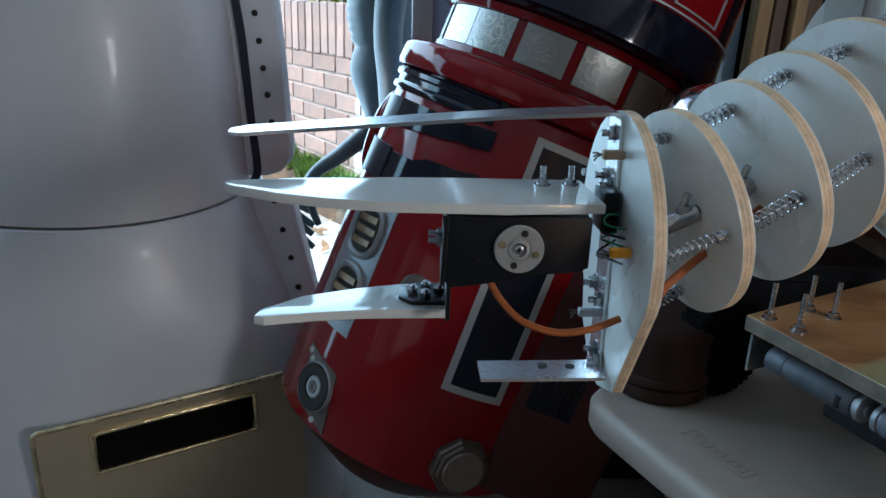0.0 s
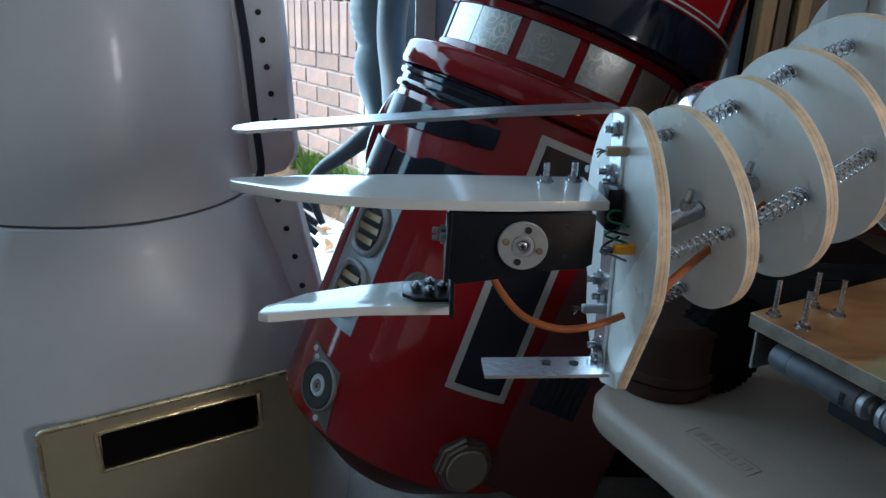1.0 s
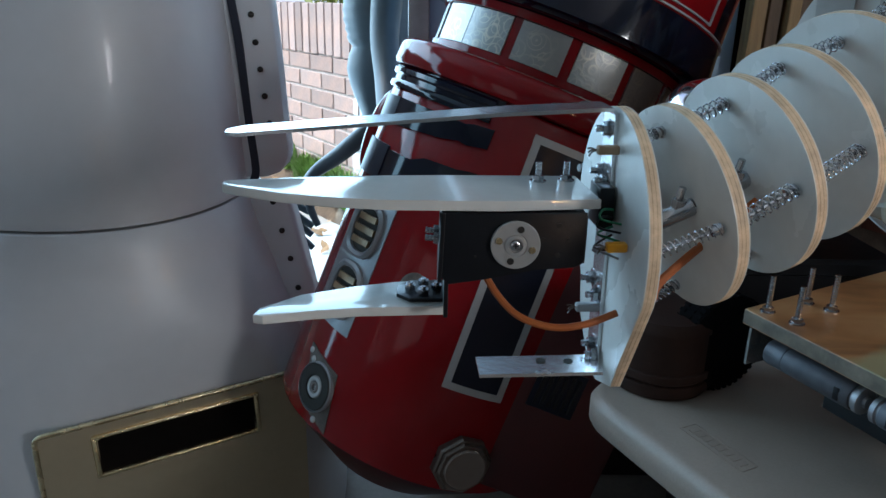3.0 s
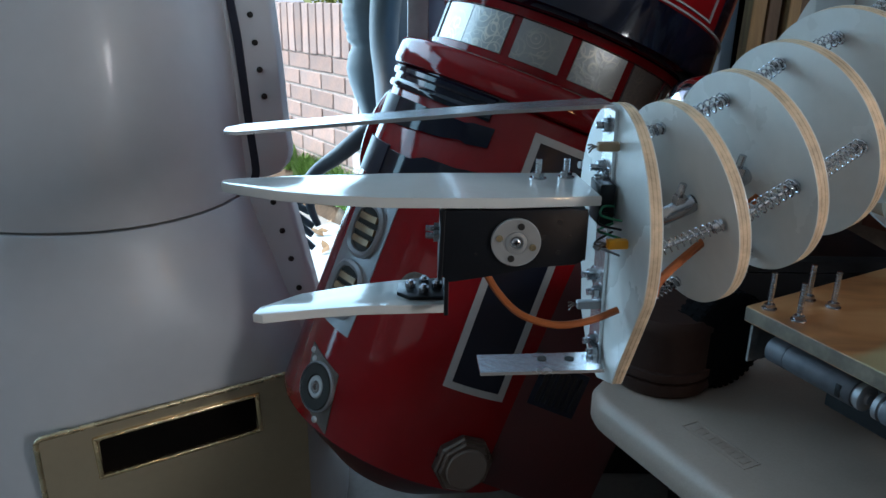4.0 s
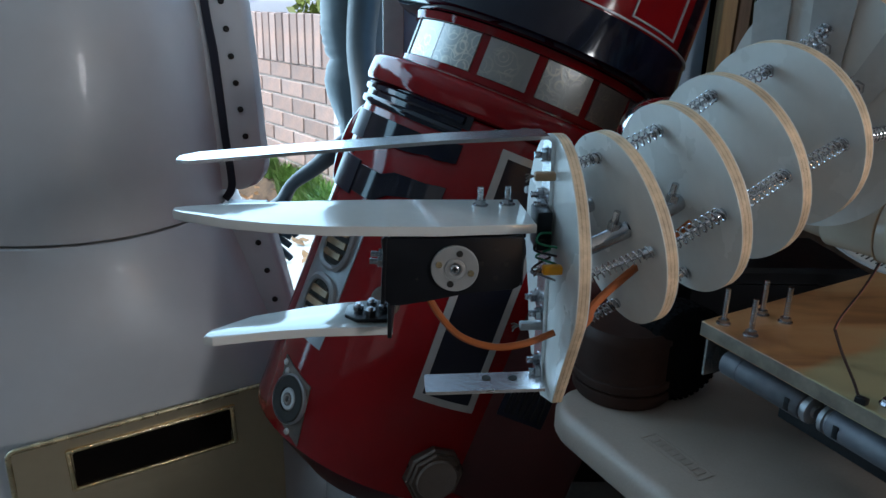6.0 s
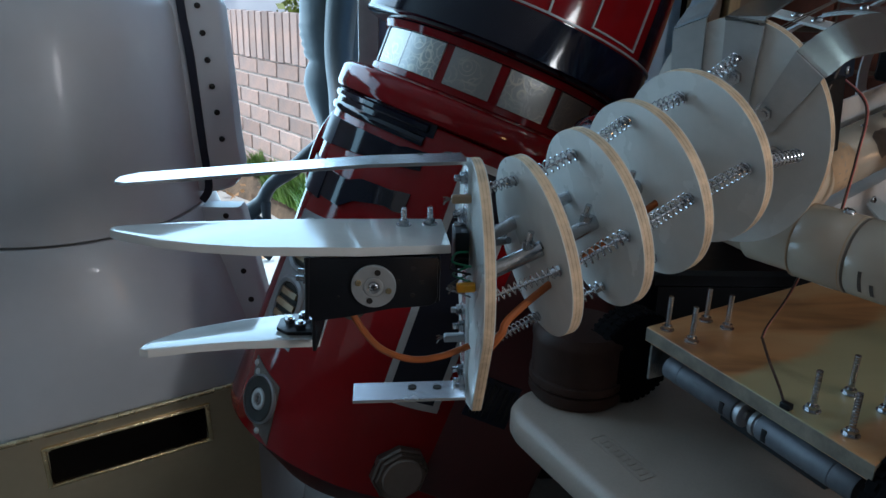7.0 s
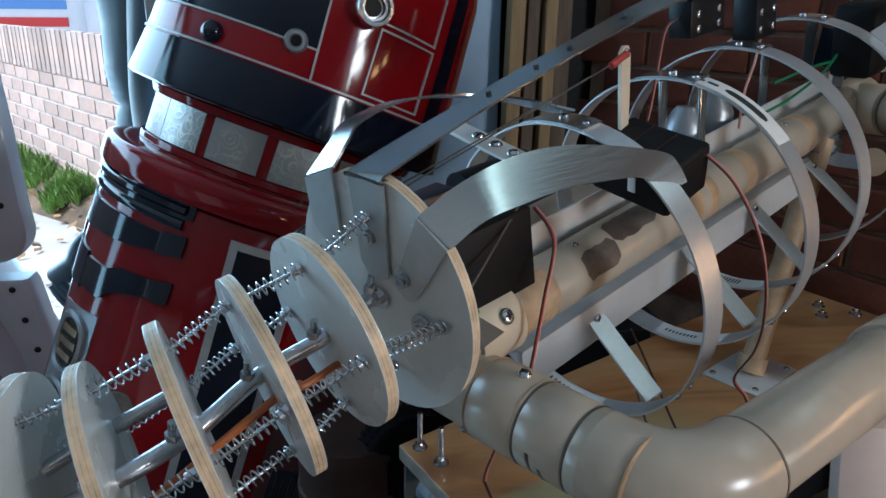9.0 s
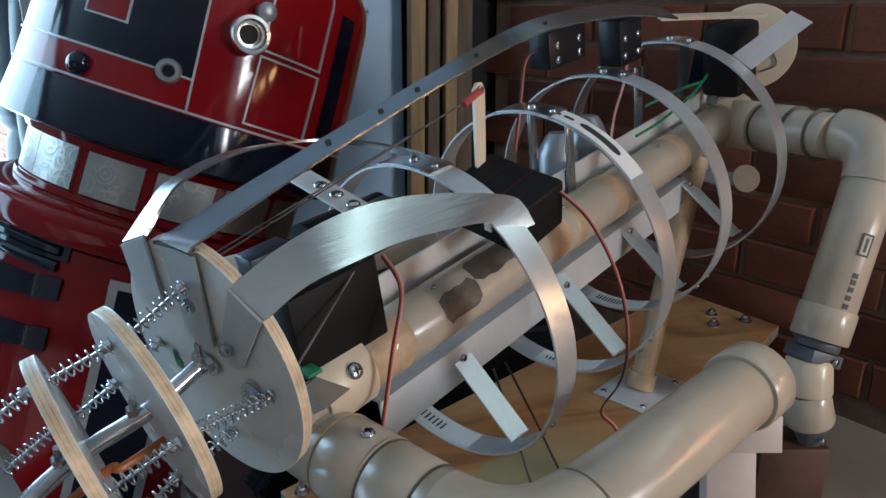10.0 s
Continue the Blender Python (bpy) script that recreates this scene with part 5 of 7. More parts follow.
def pad(c, label):
    t = thing("metal_pad", (c[0], c[1], BT), label, "bracket", "plates on the base")
    bm = bmesh.new()
    add_plate(bm, [(-0.05, -0.036), (0.05, -0.036), (0.05, 0.036), (-0.05, 0.036)], place(Vector((c[0], c[1], BT + 0.0005)), Vector((0.85, 0.527, 0)), Vector((-0.527, 0.85, 0)), Vector((0, 0, 1))), 0.002, bevel=0.0006)
    part("plate", bm, ALUSATIN, t)
    for sx in (-0.04, 0.04):
        for sy in (-0.027, 0.027):
            screw_head(t, (c[0] + 0.85 * sx - 0.527 * sy, c[1] + 0.527 * sx + 0.85 * sy, BT + 0.0026), (0, 0, 1), 0.004)
    bm = bmesh.new()
    add_cyl(bm, (c[0], c[1], BT + 0.0027), (c[0] + 0.073, c[1] + 0.041, BT + 0.281), 0.0135, seg=28)
    part("post", bm, PVCTAN, t, "leaning tan pvc post up to the arm tube")
    bm = bmesh.new()
    add_cyl(bm, (c[0], c[1], BT + 0.0027), (c[0] + 0.0052, c[1] + 0.003, BT + 0.022), 0.0170, seg=28)
    part("socket", bm, PVCTAN, t, "glue-stained socket")


pad((1.035, 1.222), "square metal plate screwed to the board, carrying a leaning pvc post")

# ---------------------------------------------------------------- pvc pipe frame
PR = 0.0275
frame_thing = thing("pipe_frame", (0.75, 0.95, TZ), "off-white pvc pipe frame with collars and elbows round the arm", "pipe frame")


def pipe(p0, p1, r=PR, mat=None, name="pipe", seg=40):
    bm = bmesh.new()
    p0, p1 = Vector(p0), Vector(p1)
    d = (p1 - p0).normalized()
    a, b, n = axes(d)
    L = (p1 - p0).length
    lathe(bm, [(r * 0.86, 0), (r * 0.98, 0), (r, 0.0008), (r, L - 0.0008), (r * 0.98, L), (r * 0.86, L)], place(p0, a, b, n), seg)
    return part(name, bm, mat or PVC, frame_thing)


def collar(p, d, r, w, mat=None, name="collar"):
    p, d = Vector(p), Vector(d).normalized()
    a, b, n = axes(d)
    bm = bmesh.new()
    lathe(bm, [(r * 0.9, -w / 2), (r - 0.0012, -w / 2), (r, -w / 2 + 0.0015), (r, w / 2 - 0.0015), (r - 0.0012, w / 2), (r * 0.9, w / 2)], place(p, a, b, n), 40)
    return part(name, bm, mat or PVC, frame_thing)


def elbow(p, d_in, d_out, r, reach, name="elbow", mat=None):
    """A swept bend: comes in along d_in, leaves along d_out; p is where the two axes cross."""
    p, d_in, d_out = Vector(p), Vector(d_in).normalized(), Vector(d_out).normalized()
    a, b = p - d_in * reach, p + d_out * reach
    pts = []
    for i in range(15):
        t = i / 14
        pts.append((1 - t) ** 2 * a + 2 * t * (1 - t) * p + t * t * b)
    bm = bmesh.new()
    add_tube(bm, pts, r, seg=36)
    return part(name, bm, mat or PVC, frame_thing)


TEE = Vector((0.6324, 0.9349, 1.0125))
E1 = Vector((0.7196, 0.8063, 1.0094))
D1 = (E1 - TEE).normalized()
D2 = Vector((0.882, 0.472, 0.035)).normalized()
D4 = Vector((0.88, 0.47, 0.0)).normalized()
pipe(TEE - D1 * 0.03, E1 - D1 * 0.045)
collar(TEE + D1 * 0.0315, D1, PR + 0.0022, 0.042)
collar(TEE + D1 * 0.0717, D1, PR + 0.0018, 0.0385)
collar(TEE + D1 * 0.1106, D1, PR + 0.0017, 0.0385)
for s_, r_, m_ in ((0.0105, 0.0026, PVCTAN), (0.0500, 0.0025, PVCTAN), (0.0523, 0.0020, PVCJOINT), (0.0911, 0.0019, PVCJOINT), (0.1300, 0.0024, PVCTAN)):
    collar(TEE + D1 * s_, D1, PR + r_, 0.0022 if m_ is PVCTAN else 0.0016, m_, "joint_ring")
screw_head(frame_thing, TEE + D1 * 0.030 + Vector((0.004, -0.006, PR + 0.0018)), (0.1, -0.15, 1), 0.005)
elbow(E1, D1, D2, PR + 0.0020, 0.055)
collar(E1 + D2 * 0.0555, D2, PR + 0.0022, 0.0012, PVCJOINT, "joint_ring")
END1 = E1 + D2 * 0.275
pipe(E1 + D2 * 0.045, END1)
collar(END1 - D2 * 0.012, D2, PR + 0.004, 0.03)
# far side: cross piece and elbow behind the discs
E2 = Vector((0.500, 1.150, 1.045))
D3 = (E2 - TEE).normalized()
pipe(TEE, E2 - D3 * 0.03)
collar(E2 - D3 * 0.10, D3, PR + 0.003, 0.04)
elbow(E2, D3, D4, PR + 0.0035, 0.05, mat=CHROME)
pipe(E2 + D4 * 0.045, E2 + D4 * 0.70)
# smeared print on the second collar
facing = D1.cross(Vector((0, 0, 1))).normalized()
for s_, lo, hi in ((0.0655, -40, -4), (0.0740, -42, -20)):
    bm = bmesh.new()
    add_strip(bm, [TEE + D1 * s_ + (facing * math.cos(radians(t)) + Vector((0, 0, 1)) * math.sin(radians(t))) * (PR + 0.0020) for t in (lo, (2 * lo + hi) / 3, (lo + 2 * hi) / 3, hi)], D1, 0.0013, 0.0003)
    part("print_mark", bm, PVCDARK, frame_thing, "smeared dark print")
# rear: tee, elbow and upright down to the table
RT = Vector((1.198, 1.333, 1.150))
RE = Vector((1.222, 1.135, 1.160))
RD = (RE - RT).normalized()
pipe(RT - RD * 0.03, RE - RD * 0.04, PR - 0.002)
collar(RT + RD * 0.030, RD, PR + 0.003, 0.05, CREAM)
collar(RT + RD * 0.085, RD, PR + 0.002, 0.045)
for s_ in (0.061, 0.109, 0.143):
    collar(RT + RD * s_, RD, PR + 0.0024, 0.0018, PVCJOINT, "joint_ring")
DN = Vector((-0.276, -0.21, -1)).normalized()
UB = RE + DN * 0.216
RE = RE + Vector((0.0195, -0.005, 0.001))
DN = (UB - RE).normalized()
RD = (RE - RT).normalized()
elbow(RE, RD, DN, PR + 0.0015, 0.048)
pipe(RE + DN * 0.042, UB, PR)
collar(UB - DN * 0.018, DN, PR + 0.0022, 0.036)
collar(UB + DN * 0.004, DN, PR - 0.0045, 0.012, MOTORGREY, "clamp")
bm = bmesh.new()
add_box(bm, (0.042, 0.040, 0.014), place(UB + DN * 0.018, DN.cross(Vector((0, 1, 0))).normalized(), DN.cross(DN.cross(Vector((0, 1, 0)))).normalized(), DN), 0.0015)
clamp = part("clamp", bm, MOTORGREY, frame_thing, "grey metal clamp")
screw_head(clamp, UB + DN * 0.018 + Vector((0.010, -0.0215, 0.0)), (0.1, -1, -0.1), 0.004)
# cream knuckle, the stub under it, its flange, and the brown block that carries them
K0, K1, K2, K3 = Vector((1.1558, 1.0889, 0.933)), Vector((1.1533, 1.0830, 0.8968)), Vector((1.1617, 1.0790, 0.8617)), Vector((1.1650, 1.0790, 0.8370))
for nm, p, q, r0, r1, mt in (("knuckle", K0, K1, 0.0235, 0.0262, CREAM), ("stub", K1, K2, 0.0248, 0.0258, PVC), ("flange", K2, K3, 0.0200, 0.0130, MOTORGREY)):
    bm = bmesh.new()
    a, b, n = axes(q - p)
    L = (q - p).length
    lathe(bm, [(0.001, -0.004), (r0 * 0.90, -0.004), (r0, -0.001), (r1, L * 0.85), (r1 * 0.94, L - 0.001), (0.001, L)], place(p, a, b, n), 32)
    part(nm, bm, mt, frame_thing)
screw_head(frame_thing, K2 + Vector((0.002, -0.020, -0.012)), (0, -1, 0.2), 0.0035)
screw_head(frame_thing, K1 + Vector((0.024, -0.008, 0.008)), (1, -0.4, 0.1), 0.003)
bm = bmesh.new()
add_box(bm, (0.078, 0.050, 0.836 - TZ), place(Vector((1.148, 1.094, (0.836 + TZ) / 2)), Vector((0.97, -0.245, 0)), Vector((0.245, 0.97, 0)), Vector((0, 0, 1))), 0.004)
part("foot_block", bm, surface("red-brown painted block", (0.11, 0.045, 0.032), 0.55, 0, 0.2, 20), frame_thing, "red-brown painted foot block")
# printed marks on the upright, as plain bars
pa = Vector((-0.30, -0.95, 0))
pa = (pa - DN * pa.dot(DN)).normalized()
side = DN.cross(pa).normalized()
for k, (s, w, h) in enumerate(((0.070, 0.012, 0.024), (0.103, 0.004, 0.007), (0.110, 0.004, 0.007), (0.118, 0.004, 0.007), (0.127, 0.004, 0.007), (0.136, 0.004, 0.007), (0.145, 0.004, 0.007), (0.154, 0.004, 0.007))):
    bm = bmesh.new()
    q = RE + DN * (0.045 + s) + pa * (PR + 0.0002)
    add_box(bm, (w if k == 0 else 0.0055, 0.0010, h if k == 0 else 0.0052), place(q, side, pa, -DN))
    if k == 0:
        add_box(bm, (w - 0.004, 0.001, h - 0.004), place(q + pa * 0.0002, side, pa, -DN), mat=1)
        add_box(bm, (0.0028, 0.001, h - 0.009), place(q + pa * 0.0005, side, pa, -DN))
    part("print_mark", bm, [INK, PVC], frame_thing, smooth=0)
# label plate under the long pipe
bm = bmesh.new()
q = Vector((0.964, 0.918, 0.983))
tr = Vector((0.027, 0.020, 0.015)).normalized()
tu = Vector((-0.023, 0.008, 0.005))
tu = (tu - tr * tu.dot(tr)).normalized()
tw = (Vector((0.97, -0.245, 0)), Vector((0.23, 0.90, -0.25)).normalized())
tv = tw[0].cross(tw[1]).normalized()
add_box(bm, (0.046, 0.022, 0.031), place(Vector((0.976, 0.950, 0.962)), tw[0], tv.cross(tw[0]), tv), 0.0012)
tag = part("saddle", bm, surface("pale pinkish plastic", (0.56, 0.46, 0.42), 0.45, 0, 0.06, 12), frame_thing, "pale plastic pipe saddle")
bm = bmesh.new()
add_box(bm, (0.042, 0.018, 0.130), place(Vector((0.966, 0.950, 0.879)), tw[0], tv.cross(tw[0]), tv), 0.0012)
part("support", bm, tag.data.materials[0], frame_thing, "pale plastic pipe support")

# ---------------------------------------------------------------- segmented arm
arm = thing("segmented_arm", (0.55, 0.93, 1.0), "spring-linked arm of white plywood discs round a bent steel conduit", "robot arm")
DISCS = [
    ((0.4088, 0.8531, 1.0272), (0.9452, 0.2373, 0.2241), 0.0622),
    ((0.4500, 0.8650, 1.0440), (0.921, 0.290, 0.262), 0.0628),
    ((0.4900, 0.8900, 1.0590), (0.893, 0.355, 0.275), 0.0642),
    ((0.5270, 0.9030, 1.0790), (0.852, 0.456, 0.2569), 0.0640),
    ((0.5523, 0.9366, 1.0927), (0.7225, 0.6569, 0.2155), 0.0872)]
THK = 0.0075


def disc_axes(i):
    c, n, r = DISCS[i]
    right, up, n = axes(n)
    near = -right if right.y > 0 else right
    return Vector(c), near, up, n


def ply_lines(outline, m, thick, parent):
    """Two thin darker veneer lines round a plywood edge."""
    cx, cy = sum(p[0] for p in outline) / len(outline), sum(p[1] for p in outline) / len(outline)
    for f in (0.30, 0.62):
        bm = bmesh.new()
        rings = []
        for z, k in ((f * thick, 0.99), (f * thick, 1.0012), (f * thick + 0.0005, 1.0012), (f * thick + 0.0005, 0.99)):
            rings.append([m @ Vector((cx + (x - cx) * k, cy + (y - cy) * k, z)) for x, y in outline])
        add_rings(bm, rings, caps=False)
        part("veneer_line", bm, PLYLINE, parent)


for i, (c, n, r) in enumerate(DISCS):
    c, near, up, n = disc_axes(i)
    m = place(c, near, up, n)
    if near.cross(up).dot(n) < 0:
        m = place(c, -near, up, n)
    bm = bmesh.new()
    o = circle(r, 72)
    if i == 4:
        sgn = 1 if near.dot(Vector(m.col[0][:3])) > 0 else -1
        o = [(sgn * 0.018 + 0.069 * x / r, 0.9885 * y) for x, y in o]
    add_plate(bm, o, m, THK if i < 4 else 0.0075, 0, 1, 0.0006)
    ob = part("disc", bm, [WHITEPLATE, PLYEDGE], arm, "round white plywood disc with a raw edge", smooth=30)
    ply_lines(o, m, THK if i < 4 else 0.0075, ob)

GN = Vector((0.9983, 0.0556, 0.0175)).normalized()
GO = Vector((0.3695, 0.7985, 1.0190))
GZ = (Vector((0, 0, 1)) - GN * GN.z).normalized()
GY = Vector((-GN.y, GN.x, 0)).normalized()          # away from the passing side


def grip(x, y, z):
    """A place on the gripper: x ahead of the plate's face, y across, away, z up."""
    return GO - GN * x + GY * y + GZ * z


# spring posts: (across, up) on the plate and on each disc, the last disc's own centre being off
POSTS = [[(0.0, 0.052), (-0.004, 0.047), (-0.004, 0.047), (-0.002, 0.052), (-0.001, 0.047), (0.021, 0.060)],
         [(0.040, -0.006), (0.0495, 0.002), (0.0488, 0.005), (0.054, 0.009), (0.051, 0.005), (0.067, -0.006)],
         [(0.004, -0.058), (-0.003, -0.053), (0.006, -0.049), (0.008, -0.050), (0.004, -0.048), (0.018, -0.052)],
         [(-0.045, 0.004), (-0.048, -0.004), (-0.045, 0.0), (-0.046, 0.002), (-0.046, 0.0), (-0.032, 0.004)]]


def post_at(k, i, off=0.0):
    a, u = POSTS[k][i]
    if i == 0:
        return GO + GY * (0.044 - a) + GZ * (u - 0.003) + GN * (0.0065 + off)
    c, near, up, n = disc_axes(i - 1)
    return c + near * a + up * u + n * off


def helix(p0, p1, r, turns, wire, sag=0.0):
    p0, p1 = Vector(p0), Vector(p1)
    a, b, n = axes(p1 - p0)
    pts = []
    k = 9
    for i in range(turns * k + 1):
        t = i / (turns * k)
        ang = 2 * math.pi * i / k
        pts.append(p0.lerp(p1, t) + a * (r * math.cos(ang)) + b * (r * math.sin(ang)))
    return pts


for k in range(4):
    for i in range(5):
        p0 = post_at(k, i, 0.001 if i else 0.0)
        p1 = post_at(k, i + 1, -0.001)
        if i:
            p0 = post_at(k, i, THK)
        L = (p1 - p0).length
        bm = bmesh.new()
        d = (p1 - p0).normalized()
        add_tube(bm, helix(p0, p1, 0.0046 if i else 0.0036, max(6, int(L / (0.0043 if i else 0.0034))), 0.0006), 0.00056 if i else 0.00046, seg=6)
        spring = part("spring", bm, CHROME, arm, "open coil spring")
        bm = bmesh.new()
        add_tube(bm, [p0, p1], 0.0011, seg=6)
        part("cable", bm, STEEL, spring, "steel cable")
        bm = bmesh.new()
        add_cyl(bm, p1 - d * 0.006, p1, 0.0030, seg=14)
        part("cap", bm, STEEL, spring, "steel end cap")
        bm = bmesh.new()
        add_hex(bm, p1 - d * 0.0026, d, 0.0035, 0.0024)
        part("nut", bm, STEEL, spring, smooth=0)
# conduit that runs through the disc centres
path = [GO + GY * 0.044 + GZ * -0.010 + GN * 0.006]
for i in range(5):
    c, near, up, n = disc_axes(i)
    a, u = ((0.020, 0.006), (0.006, 0.000), (-0.002, 0.002), (0.0, -0.001), (0.012, 0.002))[i]
    path.append(c + near * a + up * u)
for i in range(5):
    a, b = path[i], path[i + 1]
    mid = spline(path, 10)[i * 10:(i + 1) * 10 + 1]
    bm = bmesh.new()
    add_tube(bm, mid, 0.0052, seg=20)
    part("conduit", bm, STEEL, arm, "bright steel conduit")
    q = mid[-3]
    bm = bmesh.new()
    add_hex(bm, q + Vector((0, 0, 0.004)), (0.1, -0.2, 1), 0.0042, 0.005)
    add_cyl(bm, q + Vector((0, 0, 0.008)), q + Vector((0.001, -0.002, 0.016)), 0.0022, seg=10)
    part("set_screw", bm, STEEL, arm)
path = [GO + GY * 0.066 + GZ * 0.006 + GN * 0.006]
for i in range(2):
    c, near, up, n = disc_axes(i)
    path.append(c + near * -0.026 + up * 0.010)
bm = bmesh.new()
add_tube(bm, spline(path, 8), 0.0045, seg=16)
part("conduit", bm, STEEL, arm)
c, near, up, n = disc_axes(4)
for a, u in ((0.043, 0.022), (0.020, 0.046), (0.016, 0.001), (0.050, -0.010)):
    q = c + near * a + up * u - n * 0.0022
    bm = bmesh.new()
    add_cyl(bm, q, q - n * 0.0012, 0.0082, seg=24)
    washer = part("washer", bm, STEEL, arm, "zinc plated washer")
    bm = bmesh.new()
    add_hex(bm, q - n * 0.0012, -n, 0.0052, 0.0036)
    add_cyl(bm, q - n * 0.0046, q - n * 0.0062, 0.0028, seg=14)
    part("bolt_head", bm, STEEL, washer, smooth=0)
for lead in ([(0.362, 0.9175, 1.0366), (0.372, 0.922, 1.0365), (0.3855, 0.9340, 1.0456)], [(0.364, 0.9120, 1.0390), (0.374, 0.918, 1.0400), (0.3865, 0.9290, 1.0480)],
             [(0.362, 0.930, 0.992), (0.378, 0.915, 1.006), (0.398, 0.884, 1.022)]):
    bm = bmesh.new()
    add_tube(bm, spline(lead, 8), 0.0026, seg=8)
    part("lead", bm, GREYLEAD, arm, "grey sleeved lead")
# orange lead between the discs
bm = bmesh.new()
c3, nr3, up3 = disc_axes(2)[:3]
add_tube(bm, spline([GO + GY * 0.012 + GZ * -0.050 + GN * 0.007, (0.386, 0.806, 0.985), (0.401, 0.818, 1.0), c3 + nr3 * 0.016 - up3 * 0.006, (0.514, 0.879, 1.0585), (0.534, 0.899, 1.0600)], 8), 0.0026, seg=8)
part("lead", bm, ORANGECABLE, arm, "orange-brown ribbon lead")

# ---------------------------------------------------------------- gripper
gripper = thing("gripper", GO, "aluminium and white plastic robot gripper, jaw nearly closed", "gripper")
outline = []
for i in range(41):
    t = radians(-18 + 240 * i / 40)
    outline.append((0.044 - 0.072 * math.cos(t), -0.003 + 0.072 * math.sin(t)))
outline = [(y, z) for y, z in outline] + [(0.094, -0.078), (0.066, -0.104), (0.046, -0.1055), (0.0155, -0.0935), (0.0014, -0.0688)]
bm = bmesh.new()
add_plate(bm, outline, place(GO, GY, GZ, GN), 0.0068, 0, 1, 0.0006)
ply_lines(outline, place(GO, GY, GZ, GN), 0.0068, part("back_plate", bm, [WHITEPLATE, PLYEDGE], gripper, "white plywood back plate with a raw edge", smooth=30))


def box_at(bm, x0, x1, y0, y1, z0, z1, bevel=0.0, mat=0):
    c = grip((x0 + x1) / 2, (y0 + y1) / 2, (z0 + z1) / 2)
    add_box(bm, (abs(x1 - x0), abs(y1 - y0), abs(z1 - z0)), place(c, -GN, GY, GZ), bevel, mat=mat)
    return bm


# upright aluminium angle bent forward into the top bar
bm = bmesh.new()
t0 = [grip(0.0012, 0.050, -0.094), grip(0.0012, 0.050, 0.060), grip(0.0014, 0.050, 0.0655), grip(0.004, 0.050, 0.0682), grip(0.008, 0.050, 0.0685)]
line = t0 + [Vector((0.30, 0.862, 1.0815)), Vector((0.22, 0.859, 1.0745)), Vector((0.150, 0.856, 1.0682)), Vector((0.1405, 0.8545, 1.0674))]
add_strip(bm, line, GY, [0.011, 0.011, 0.011, 0.0125, 0.0135, 0.014, 0.0145, 0.0145, 0.007], 0.0022)
top_bar = part("top_bar", bm, ALU, gripper, "bent flat aluminium bar")
for x in (0.335, 0.352):
    bm = bmesh.new()
    z = 1.0815 + (x - 0.30) * 0.085
    add_cyl(bm, (x, 0.866, z + 0.0011), (x, 0.866, z + 0.0018), 0.0028, seg=16)
    part("hole", bm, DARKVOID, top_bar)
# upper finger
fz = 1.0435
outl = [(0.353, 0.806), (0.300, 0.7985), (0.238, 0.7965), (0.205, 0.801), (0.179, 0.8075), (0.149, 0.8225), (0.144, 0.826), (0.143, 0.832), (0.150, 0.836), (0.185, 0.845), (0.232, 0.853), (0.270, 0.857), (0.349, 0.862)]
bm = bmesh.new()
add_plate(bm, outl[::-1], Matrix.Translation((0, 0, fz - 0.0055)), 0.0055, 0, 0, 0.0007)
part("upper_finger", bm, WHITEACRYL, gripper, "tapered white plastic finger", smooth=30)
for q in ((0.324, 0.846), (0.341, 0.849)):
    bolt(gripper, (q[0], q[1], fz), (0, 0, 1), 0.0019, 0.0115)
# lower bar
bm = bmesh.new()
add_strip(bm, [(0.2915, 0.827, 0.9305), (0.33, 0.829, 0.931), (0.3665, 0.831, 0.9315)], GY, 0.0115, 0.0022)
low = part("lower_bar", bm, ALU, gripper, "short drilled flat aluminium bar")
for x in (0.331, 0.348):
    bm = bmesh.new()
    add_cyl(bm, (x, 0.833, 0.9321), (x, 0.833, 0.9328), 0.0030, seg=16)
    part("hole", bm, DARKVOID, low)
# servo bracket (black, open U) and servo
bm = bmesh.new()
m = place(Vector((0, 0.7995, 0)), Vector((1, 0, 0)), Vector((0, 0, 1)), Vector((0, 1, 0)))
add_plate(bm, [(0.266, 1.036), (0.345, 1.0375), (0.3455, 1.012), (0.344, 1.0085), (0.340, 1.0065), (0.318, 1.005), (0.306, 1.002), (0.290, 0.9985), (0.272, 0.9955), (0.268, 0.999)], m, 0.0022, bevel=0.0004)
brk = part("servo_bracket", bm, BLACKPLASTIC, gripper, "black anodised servo bracket", smooth=30)
bm = bmesh.new()
add_plate(bm, [(0.266, 1.036), (0.345, 1.0375), (0.3455, 1.010), (0.318, 1.005), (0.272, 0.9955), (0.268, 0.999)], place(Vector((0, 0.846, 0)), Vector((1, 0, 0)), Vector((0, 0, 1)), Vector((0, 1, 0))), 0.0022)
part("far_cheek", bm, BLACKPLASTIC, brk, smooth=0)
bm = bmesh.new()
add_box(bm, (0.0025, 0.048, 0.040), Matrix.Translation((0.2675, 0.823, 1.0165)) @ Matrix.Rotation(0.04, 4, "Y"), 0.0005)
part("front_web", bm, BLACKPLASTIC, brk, smooth=0)
bm = bmesh.new()
add_box(bm, (0.058, 0.036, 0.028), Matrix.Translation((0.318, 0.8235, 1.0205)), 0.001)
part("servo", bm, BLACKPLASTIC, gripper, "black servo body")
bm = bmesh.new()
hm = place(Vector((0.3072, 0.7995, 1.0195)), Vector((1, 0, 0)), Vector((0, 0, 1)), Vector((0, -1, 0)))
